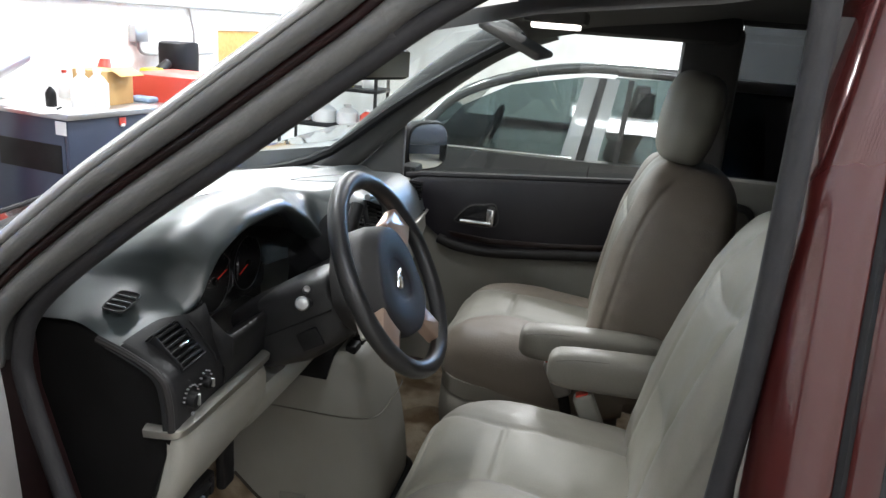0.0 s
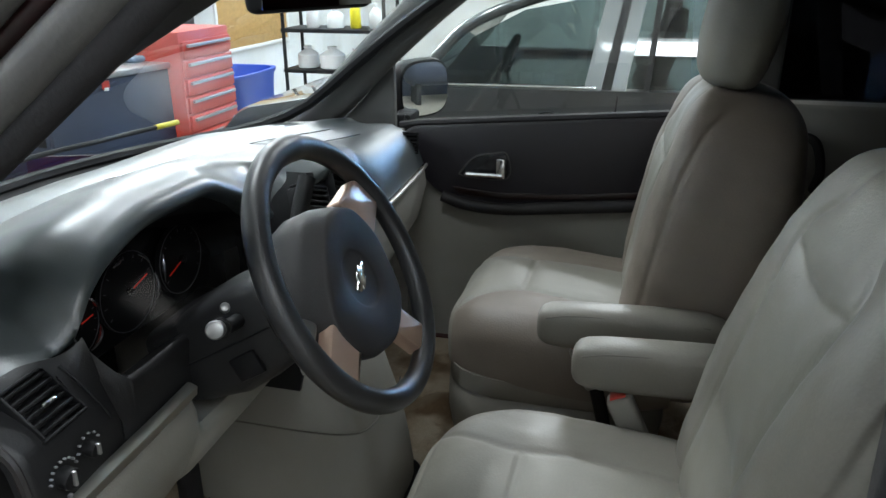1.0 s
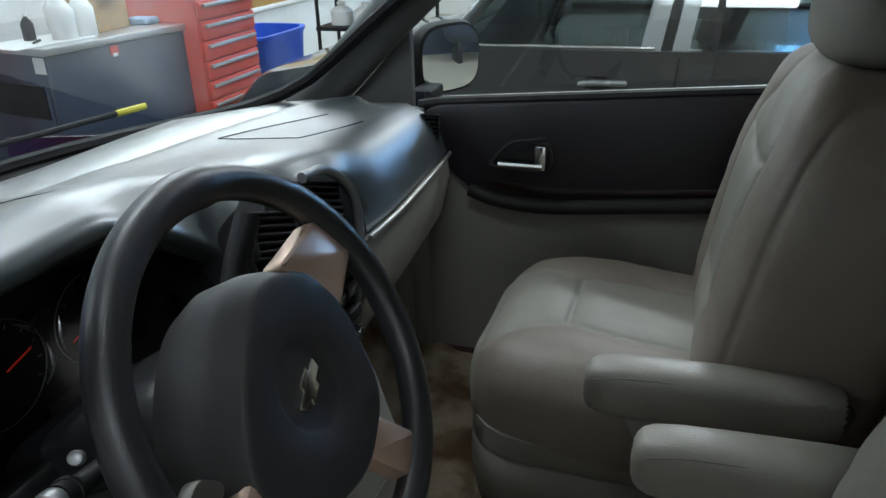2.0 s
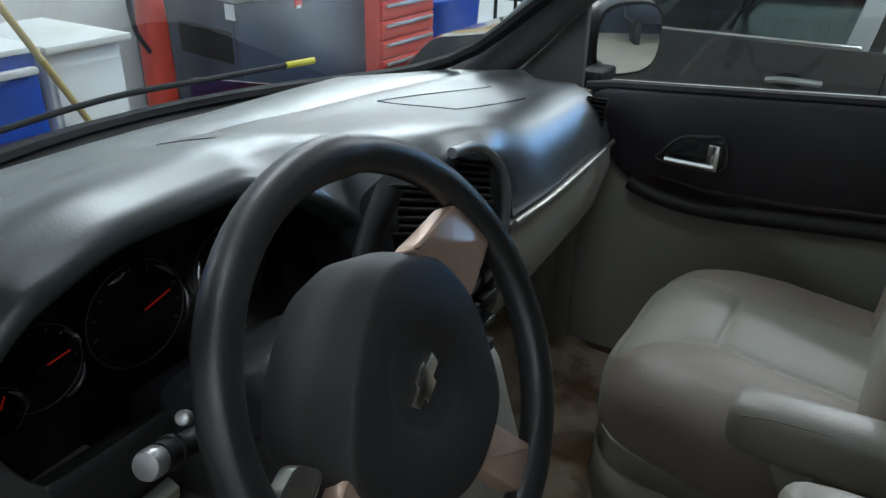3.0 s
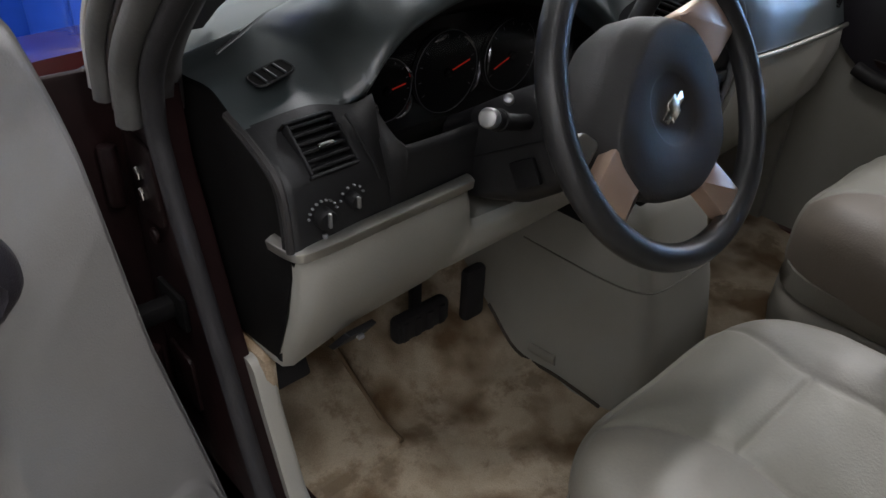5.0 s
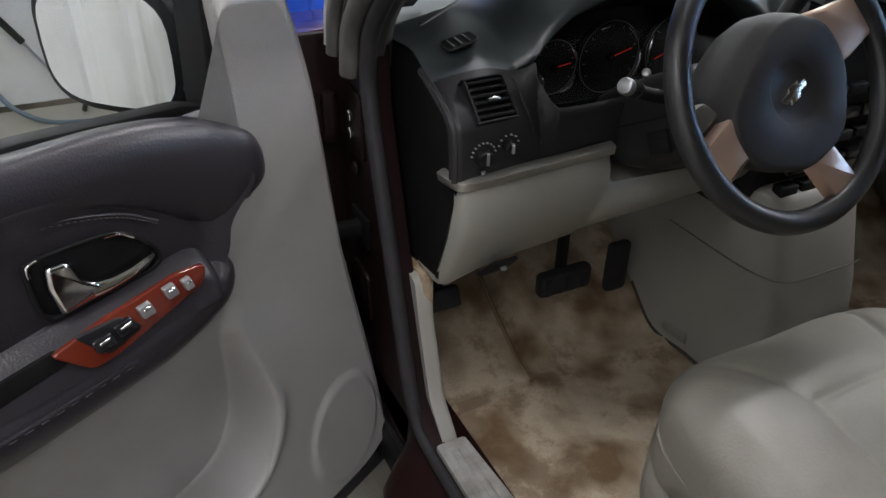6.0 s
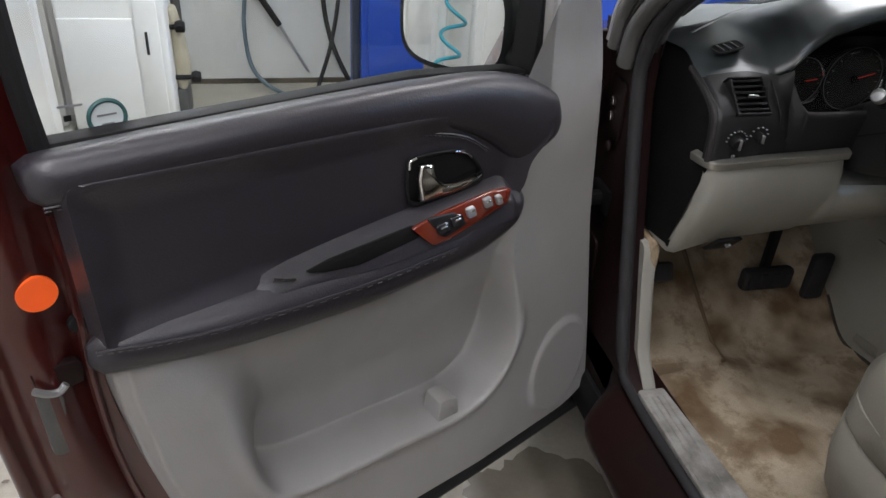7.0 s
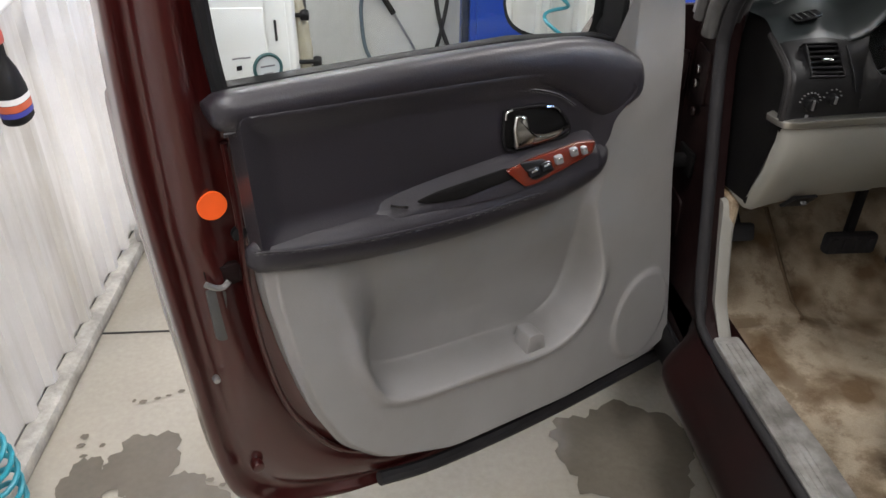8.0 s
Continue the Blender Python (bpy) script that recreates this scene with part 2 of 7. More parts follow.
def tube(pts, r, n=10, closed=False, bm=None, flat=1.0):
    """A round bar along pts; r is one radius or one for each point."""
    pts = [Vector(p) for p in pts]
    m = len(pts)
    rad = r if isinstance(r, (list, tuple)) else [r] * m
    rings, up = [], None
    for i, p in enumerate(pts):
        a = pts[(i - 1) % m] if closed or i else p
        b = pts[(i + 1) % m] if closed or i + 1 < m else p
        d = (b - a).normalized()
        if up is None:
            up = Vector((0, 0, 1)) if abs(d.z) < 0.9 else Vector((0, 1, 0))
        side = d.cross(up).normalized()
        up = side.cross(d).normalized()
        rings.append([p + rad[i] * (math.cos(t) * side * flat + math.sin(t) * up) for t in (2 * math.pi * k / n for k in range(n))])
    return loft(rings, True, True, bm, closed)


def prism(outline, to_world, thick, bevel=0.0, seg=2):
    """A plate: outline of (u, v), made solid from w = 0 to thick; to_world(u, v, w)."""
    bm = bmesh.new()
    a = [bm.verts.new((u, v, 0)) for u, v in outline]
    f = bm.faces.new(a)
    r = bmesh.ops.extrude_face_region(bm, geom=[f])
    top = [g for g in r["geom"] if isinstance(g, bmesh.types.BMVert)]
    bmesh.ops.translate(bm, verts=top, vec=(0, 0, thick))
    if bevel:
        tf = [g for g in r["geom"] if isinstance(g, bmesh.types.BMFace)][0]
        bmesh.ops.bevel(bm, geom=list(tf.edges), offset=bevel, segments=seg, affect="EDGES", profile=0.5)
    for v in bm.verts:
        v.co = to_world(*v.co)
    return bm


def rounded(pts, r=0.02, n=4):
    """A polygon with rounded corners."""
    out = []
    m = len(pts)
    for i in range(m):
        p, a, b = Vector(pts[i]), Vector(pts[i - 1]), Vector(pts[(i + 1) % m])
        da, db = (a - p), (b - p)
        k = min(r, da.length * 0.45, db.length * 0.45)
        s, e = p + da.normalized() * k, p + db.normalized() * k
        for j in range(n + 1):
            t = j / n
            q = s * (1 - t) ** 2 + p * 2 * t * (1 - t) + e * t * t
            out.append((q.x, q.y))
    return out


def cylinder(a, b, r, n=24, r2=None, bevel=0.0):
    a, b = Vector(a), Vector(b)
    bm = bmesh.new()
    d = b - a
    bmesh.ops.create_cone(bm, cap_ends=True, segments=n, radius1=r, radius2=r if r2 is None else r2, depth=d.length)
    if bevel:
        es = [e for e in bm.edges if len({len(f.verts) for f in e.link_faces}) > 1]
        bmesh.ops.bevel(bm, geom=es, offset=bevel, segments=2, affect="EDGES", profile=0.5)
    return moved(bm, Matrix.Translation((a + b) / 2) @ d.to_track_quat("Z", "Y").to_matrix().to_4x4())


def oval(c, u, v, a, b, p=2.6, n=24):
    """A ring of superellipse shape round c, with half-axes a along u and b along v."""
    c, u, v = Vector(c), Vector(u), Vector(v)
    out = []
    for k in range(n):
        t = 2 * math.pi * k / n
        x, y = math.cos(t), math.sin(t)
        out.append(c + u * a * math.copysign(abs(x) ** (2 / p), x) + v * b * math.copysign(abs(y) ** (2 / p), y))
    return out


def join(*bms):
    bm = bms[0]
    for other in bms[1:]:
        me = bpy.data.meshes.new("tmp")
        other.to_mesh(me)
        other.free()
        bm.from_mesh(me)
        bpy.data.meshes.remove(me)
    return bm


# ---- the workshop ----
X0, X1, Y0, Y1, HIGH = -2.5, 11.0, -7.0, 3.76, 4.3


def slab(name, lo, hi, mat, label, category):
    return tagged(part(name, box(lo, hi, 0), mat), label, category, kind="structure")


slab("floor", (X0 - 0.2, Y0 - 0.2, -0.2), (X1 + 0.2, Y1 + 0.2, 0), CONCRETE, "stained beige concrete workshop floor", "floor")
slab("trim", (X0 + 0.08, Y1 - 0.012, 0), (1.0, Y1, 0.028), GRIME, "dark grimy joint at the foot of the wall", "joint")
slab("ceiling", (X0 - 0.2, Y0 - 0.2, HIGH), (X1 + 0.2, Y1 + 0.2, HIGH + 0.2), CEIL, "pale painted workshop ceiling", "ceiling")
slab("wall_north", (X0 - 0.2, Y1, 0), (X1 + 0.2, Y1 + 0.2, HIGH), WALLPAINT, "off-white painted block workshop wall with stains", "wall")
slab("wall_south", (X0 - 0.2, Y0 - 0.2, 0), (X1 + 0.2, Y0, HIGH), WALLPAINT, "off-white painted workshop wall", "wall")
# unseen window, added so blue light reflects in the passenger side of the dashboard
east = join(box((X1, -1.3, 0), (X1 + 0.2, Y1, HIGH), 0), box((X1, Y0, 0), (X1 + 0.2, -4.4, HIGH), 0), box((X1, -4.4, 0), (X1 + 0.2, -1.3, 2.5), 0), box((X1, -4.4, 4.0), (X1 + 0.2, -1.3, HIGH), 0))
tagged(part("wall_east", east, WALLPAINT), "off-white painted workshop wall with an added window opening", "wall", kind="structure")
sheen_window = tagged(part("sheen_window", join(box((X1 + 0.06, -4.4, 2.5), (X1 + 0.12, -1.3, 2.56), 0.004), box((X1 + 0.06, -4.4, 3.94), (X1 + 0.12, -1.3, 4.0), 0.004), box((X1 + 0.06, -2.88, 2.56), (X1 + 0.12, -2.82, 3.94), 0.004)), WHITE), "white-framed window added out of view for blue light on the dashboard", "window", kind="structure")
for y0_, y1_ in ((-4.4, -2.88), (-2.82, -1.3)):
    part("pane", box((X1 + 0.085, y0_, 2.56), (X1 + 0.09, y1_, 3.94), 0), PANE, sheen_window).visible_shadow = False

# ribbed sheet metal on the west wall
west = bmesh.new()
prof = []
y = Y0
while y < Y1 - 0.02:
    for dy, dx in ((0, 0), (0.09, 0), (0.105, 0.022), (0.135, 0.022), (0.15, 0)):
        if y + dy < Y1:
            prof.append((X0 + dx, y + dy))
    y += 0.15
prof.append((X0, Y1))
loft([[(px, py, 0.05) for px, py in prof], [(px, py, HIGH) for px, py in prof]], False, False, west)
tagged(part("wall_west", join(west, box((X0 - 0.2, Y0, 0), (X0 - 0.01, Y1, HIGH), 0)), SHEET), "white ribbed sheet-metal wall, streaked with dirt", "wall", kind="structure")
tagged(part("baseboard", box((X0, Y0, 0), (X0 + 0.06, Y1, 0.05), 0.012), CURB), "chipped white concrete curb along the metal wall", "curb", kind="structure")
slab("trim", (X0, 2.55, 0), (X0 + 0.09, 2.66, HIGH), SHEET, "white metal corner post at the wall", "post")


def ceiling_lamp(x, y, watts, along, z=HIGH):
    """A closed fixture under the ceiling, or hung lower; along is 'x' or 'y'."""
    a, b = (0.75, 0.16) if along == "x" else (0.16, 0.75)
    t = thing("ceiling_light", (x, y, z), "unseen long white fluorescent ceiling light fixture", "light", "ceiling lights")
    part("housing", box((x - a, y - b, z - 0.08), (x + a, y + b, z - 0.002), 0.01), WHITE, t)
    part("diffuser", box((x - a + 0.03, y - b + 0.03, z - 0.1), (x + a - 0.03, y + b - 0.03, z - 0.081), 0.005), emitter("lamp_glow", (0.95, 0.955, 1.0), 10), t)
    if z < HIGH:
        for k in (-0.5, 0.5):
            part("hanger", cylinder((x + (k if along == "x" else 0), y + (k if along == "y" else 0), z), (x + (k if along == "x" else 0), y + (k if along == "y" else 0), HIGH), 0.004, 6), STEEL, t)
    area("lamp", (x, y, z - 0.13), (2 * a - 0.1, 2 * b - 0.04) if along == "x" else (2 * a - 0.04, 2 * b - 0.1), watts)


def strip_light(x, y, z, strength):
    """Bare tubes hung from the ceiling."""
    t = thing("strip_light", (x, y, z), "hanging fluorescent strip light with two bare tubes", "light", "strip lights")
    part("housing", box((x - 0.66, y - 0.18, z), (x + 0.66, y + 0.18, z + 0.06), 0.01), WHITE, t)
    for dy in (-0.15, 0.15):
        part("tube", cylinder((x - 0.6, y + dy, z - 0.03), (x + 0.6, y + dy, z - 0.03), 0.019, 8), emitter("tube_glow", (0.94, 0.955, 1.0), strength), t)
    for dx in (-0.5, 0.5):
        part("hanger", cylinder((x + dx, y, z + 0.06), (x + dx, y, HIGH), 0.004, 6), STEEL, t)


# unseen hung lamp, added to brighten the console and footwell
ceiling_lamp(-2.05, -1.1, 6, "y", 3.0)
# unseen lamps too; the last is added to brighten the dashboard top
for x, y, watts, along in ((-1.5, -0.5, 44, "y"), (-1.15, -3.2, 84, "y"), (1.8, -3.4, 105, "x"), (4.6, -0.6, 220, "y"), (7.6, -0.6, 260, "x"), (4.6, -4.2, 60, "x"), (1.1, 1.6, 95, "x")):
    ceiling_lamp(x, y, watts, along)
for x, y, z, strength in ((-1.7, 2.7, 2.95, 85), (2.9, 2.7, 3.0, 170), (4.6, 3.0, 3.5, 240), (6.3, 3.0, 3.5, 260)):
    strip_light(x, y, z, strength)


# ---- the minivan: x to its passenger side, y to its front ----
van = thing("minivan", (0, 0, 0), "dark red minivan with an open front door and beige leather seats", "car")

# rim of the front door opening, from the sill round to the sill
RIM = [(-0.79, 0.27, 0.51), (-0.79, 0.345, 0.56), (-0.79, 0.43, 0.82), (-0.79, 0.50, 1.06), (-0.79, 0.505, 1.14), (-0.79, 0.47, 1.215), (-0.79, 0.34, 1.33),
       (-0.785, 0.18, 1.45), (-0.775, 0.026, 1.568), (-0.76, -0.07, 1.64), (-0.75, -0.20, 1.715), (-0.745, -0.36, 1.80), (-0.765, -0.44, 1.80), (-0.785, -0.449, 1.68), (-0.80, -0.449, 1.5),
       (-0.80, -0.449, 1.3), (-0.80, -0.44, 1.1), (-0.80, -0.42, 0.8), (-0.80, -0.40, 0.58), (-0.79, -0.36, 0.525), (-0.79, 0.0, 0.51)]
part("door_seal", tube(spline(RIM, 6, True), [0.010 if p.z < 0.56 else 0.014 for p in spline(RIM, 6, True)], 10, True), RUBBER, van, "grey rubber seal round the door opening")

def pillar_path(off, dx):
    """A line beside the front pillar, off metres outwards from the opening."""
    base = [(0.53, 1.10), (0.50, 1.19), (0.34, 1.33), (0.18, 1.45), (0.026, 1.568), (-0.09, 1.655), (-0.30, 1.715), (-0.62, 1.73)]
    nx = [(0.8, 0.6), (0.75, 0.65), (0.61, 0.79), (0.6, 0.8), (0.58, 0.81), (0.45, 0.89), (0.1, 0.99), (0, 1)]
    inward = [0, 0, 0.0, 0.01, 0.025, 0.04, 0.06, 0.06]
    return [(-0.80 + dx + i, y + off * a, z + off * b) for (y, z), (a, b), i in zip(base, nx, inward)]

def strip(name, off, dx, r, mat, label="", flat=1.0):
    return part(name, tube(spline(pillar_path(off, dx), 6), r, 10, flat=flat), mat, van, label)

# Flange and molding: light falling on the pillar is put into their grey.
strip("pillar_flange", 0.022, -0.005, 0.018, SEALGREY, "dark grey flange of the front pillar")
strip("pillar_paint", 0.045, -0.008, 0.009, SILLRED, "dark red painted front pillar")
strip("pillar_molding", 0.064, -0.018, 0.014, SEALGREY, "grey molding of the front pillar")
strip("pillar_drip_rail", 0.082, -0.022, 0.008, STEEL, "bright metal strip beside the windshield")
strip("pillar_paint", 0.040, 0.03, 0.040, DARKTRIM, "dark inner front pillar")

# body behind the opening
def side_x(z):
    """How far out the body side stands at height z."""
    return -0.90 - 0.055 * math.exp(-((z - 0.78) / 0.22) ** 2) + max(0, z - 1.02) * 0.20
rows_ = []
for z in np.linspace(0.40, 1.74, 40):
    front = -0.462 if z < 1.5 else -0.462 - (z - 1.5) * 0.15
    x = side_x(z)
    rows_.append([(x + 0.09, front + 0.002, z), (x + 0.05, front, z), (x + 0.024, front - 0.006, z), (x + 0.010, front - 0.018, z), (x + 0.003, front - 0.034, z), (x, front - 0.055, z), (x + 0.001, -0.53, z), (x + 0.006, -0.536, z)])
part("rear_side", loft(rows_, False, False), RED, van, "glossy dark red pillar behind the door", 60)
rows_ = []
for z in np.linspace(0.40, 1.74, 40):
    x = side_x(z)
    rows_.append([(x + 0.006, -0.546, z), (x, -0.552, z), (x - 0.003, -0.8, z), (x, -1.3, z)])
part("sliding_door", loft(rows_, False, False), RED, van, "glossy dark red sliding door", 60)
part("body_gap", tube([(side_x(z) + 0.008, -0.541, z) for z in np.linspace(0.45, 1.7, 30)], 0.007, 6), BLACK, van, "dark gap of the sliding door")
part("quarter_glass", loft([[(side_x(z) - 0.006, -0.575, z), (side_x(z) - 0.010, -0.585, z), (side_x(z) - 0.012, -1.25, z)] for z in np.linspace(1.12, 1.68, 12)], False, False), GLOSS, van, "dark sliding door window")
part("pillar_trim", prism([(-0.455, 0.5), (-0.455, 1.66), (-0.60, 1.66), (-0.60, 0.5)], lambda u, v, w: (-0.81 + w + max(0, v - 1.05) * 0.12, u, v), 0.05, 0.015), DARKTRIM, van, "dark trim of the middle pillar")

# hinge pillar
hp = [(0.285, 0.50), (0.36, 0.56), (0.445, 0.82), (0.515, 1.06), (0.52, 1.16), (0.70, 1.17), (0.66, 0.8), (0.62, 0.45), (0.40, 0.42)]
pil = part("hinge_pillar", prism(hp, lambda u, v, w: (-0.785 + w, u, v), 0.04, 0.008), SHADED_RED, van, "grimy red hinge pillar, darkened as if shaded by the door")
part("jamb_wall", box((-0.91, 0.655, 0.42), (-0.78, 0.67, 1.15), 0.004), SHADED_RED, van, "dark inner wall of the fender")
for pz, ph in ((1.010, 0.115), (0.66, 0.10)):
    part("hinge_plate", prism(rounded([(0.545, pz - ph / 2), (0.625, pz - ph / 2 - 0.01), (0.625, pz + ph / 2 + 0.01), (0.552, pz + ph / 2)], 0.012), lambda u, v, w: (-0.785 - w, u, v), 0.006, 0.002), SHADED_RED, pil, "dark door hinge plate")
    part("hinge_knuckle", cylinder((-0.815, 0.632, pz - 0.045), (-0.815, 0.632, pz + 0.045), 0.013, 16, bevel=0.003), SHADED_RED, pil)
for bz in (1.026, 0.995):
    part("hinge_bolt", cylinder((-0.789, 0.585, bz), (-0.801, 0.585, bz), 0.0105, 6, bevel=0.002), CHROME, pil, "bright hinge bolt")
part("hinge_bolt", cylinder((-0.789, 0.580, 0.93), (-0.797, 0.580, 0.93), 0.012, 16, bevel=0.003), SHADED_RED, pil)
part("door_check", join(box((-0.86, 0.555, 0.80), (-0.785, 0.585, 0.83), 0.008), box((-0.795, 0.53, 0.785), (-0.785, 0.61, 0.845), 0.004)), CAP, pil, "black door check strap")
fen = [(0.62, 0.35), (0.66, 0.8), (0.68, 1.02), (0.9, 1.0), (1.85, 0.92), (1.9, 0.35)]
part("fender", prism(fen, lambda u, v, w: (-0.93 + w, u, v), 0.03, 0.01), RED, van, "dark red front fender")
part("fender", prism(fen, lambda u, v, w: (0.90 + w, u, v), 0.03, 0.01), RED, van, "dark red front fender")
part("hood", loft([[(x, 1.10 - 0.33 * (abs(x) / 0.9) ** 2 + (0.02 if k == 0 else k * 0.26), 0.99 - 0.05 * (abs(x) / 0.9) ** 2 - 0.032 * k * k) for x in np.linspace(-0.9, 0.9, 13)] for k in range(4)], False, False), RED, van, "dark red hood")

part("cowl", loft([[(x, 1.07 - 0.33 * (x / 0.78) ** 2, 1.118), (x, 1.11 - 0.33 * (x / 0.78) ** 2, 1.112), (x, 1.14 - 0.33 * (x / 0.78) ** 2, 1.10), (x, 1.16 - 0.33 * (x / 0.78) ** 2, 1.0)] for x in np.linspace(-0.78, 0.78, 15)], False, False), BLACK, van, "black cowl below the windshield")
wp = part("wiper", tube(spline([(-0.32, 1.01, 1.160), (-0.01, 0.985, 1.184), (0.209, 0.932, 1.187), (0.364, 0.898, 1.187)], 6), 0.006, 8), RUBBER, van, "black wiper blade")
part("wiper_tip", tube([(0.364, 0.898, 1.187), (0.435, 0.882, 1.187)], 0.007, 8), YELLOW, wp, "yellow blade tip")

# sill
sill = []
for y, out in ((-1.3, 1.0), (0.22, 1.0), (0.27, 0.96), (0.30, 0.85), (0.33, 0.55), (0.355, 0.2), (0.38, 0.0), (0.65, 0.0)):
    sill.append([Vector((-0.785 + (x + 0.785) * (out if x < -0.785 else 1), y, z)) for x, z in ((-0.78, 0.30), (-0.83, 0.33), (-0.868, 0.38), (-0.884, 0.415), (-0.886, 0.432), (-0.878, 0.447), (-0.86, 0.461), (-0.83, 0.479), (-0.80, 0.493), (-0.785, 0.499), (-0.70, 0.50), (-0.70, 0.30))])
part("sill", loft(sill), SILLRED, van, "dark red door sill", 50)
part("sill", prism([(0.92, 0.30), (0.92, 0.42), (0.89, 0.45), (0.80, 0.453), (0.80, 0.30)], lambda u, v, w: (u, -1.3 + w, v), 2.05, 0.0), RED, van, "dark red door sill")
part("sill_plate", prism(rounded([(-0.777, -0.47), (-0.775, 0.285), (-0.716, 0.285), (-0.694, -0.05), (-0.694, -0.47)], 0.008), lambda u, v, w: (u, v, 0.502 + w), 0.012, 0.005), SCUFFED, van, "grey ribbed plastic sill plate")

for rx in (-0.765, -0.752, -0.739, -0.726):
    part("sill_rib", box((rx - 0.004, -0.46, 0.513), (rx + 0.004, 0.26, 0.5155), 0.001), SCUFFED, van)

# floor
fl = bmesh.new()
nx_, ny_ = 110, 160
grid = [[(-0.72 + 1.53 * i / nx_, -1.4 + 2.15 * j / ny_, 0) for i in range(nx_ + 1)] for j in range(ny_ + 1)]
def floor_z(x, y):
    z = 0.45 + 0.016 * noise.noise((x * 6, y * 6, 0)) + 0.007 * noise.noise((x * 19, y * 19, 1)) + 0.006 * abs(noise.noise((x * 11, y * 4, 7)))
    if y > 0.45:
        z += (y - 0.45) * 0.85
    return z
loft([[(x, y, floor_z(x, y)) for x, y, _ in row] for row in grid], False, False, fl)
part("carpet", fl, CARPET, van, "beige carpet with brown stains")
part("cowl_side", box((0.79, 0.385, 0.44), (0.815, 0.78, 1.12), 0.004), TAN, van, "beige cowl side")
part("firewall", box((-0.75, 0.74, 0.45), (0.75, 0.78, 1.12), 0), BLACK, van)
part("kick_panel", prism(rounded([(0.285, 0.50), (0.345, 0.56), (0.39, 0.70), (0.41, 0.785), (0.45, 0.785), (0.43, 0.70), (0.40, 0.56), (0.36, 0.46), (0.28, 0.46)], 0.02), lambda u, v, w: (-0.757 + w, u, v), 0.032, 0.010, 3), TAN, van, "beige kick panel")
part("cowl_side", box((-0.745, 0.40, 0.44), (-0.722, 0.75, 0.79), 0.01), CARPET, van, "stained carpet on the cowl side")
part("kick_panel", box((0.74, 0.42, 0.44), (0.79, 0.75, 1.0), 0.02), TAN, van, "beige kick panel")

# ---- seats ----
def dense(rings, n):
    """More rows between the rings of a loft."""
    cols = [spline([r[i] for r in rings], n) for i in range(len(rings[0]))]
    return [list(r) for r in zip(*cols)]

def carve(rings, flat, faces, push, lines, depth=0.004, wide=0.0062, puff=0.004):
    """Sinks seams along lines of a padded surface and lets it swell between them; flat(p) gives the surface's own (u, v)."""
    segs = np.array([(*a, *b) for line in lines for a, b in zip(line, line[1:])])
    a, e = segs[:, :2], segs[:, 2:] - segs[:, :2]
    ee = (e * e).sum(1) + 1e-12
    for ring in rings:
        for p in ring:
            k = faces(p)
            if k <= 0:
                continue
            q = np.array(flat(p))
            t = np.clip(((q - a) * e).sum(1) / ee, 0, 1)
            d = float(np.sqrt((((q - a - e * t[:, None]) ** 2).sum(1)).min()))
            w = 0.0022 * noise.noise(p * 9) + 0.0012 * noise.noise(p * 31)
            p += push * k * (w + puff * smooth(d / 0.045) - depth * math.exp(-(d / wide) ** 2))

def smooth(t):
    t = max(0.0, min(1.0, t))
    return t * t * (3 - 2 * t)

def bent(pts, n=6):
    return [(p.x, p.y) for p in spline([(*q, 0) for q in pts], n)]

def bolstered(ob, where, hide):
    """Gives the side bolsters a second colour."""
    ob.data.materials.append(hide)
    for poly in ob.data.polygons:
        poly.material_index = 1 if where(poly.center) else 0

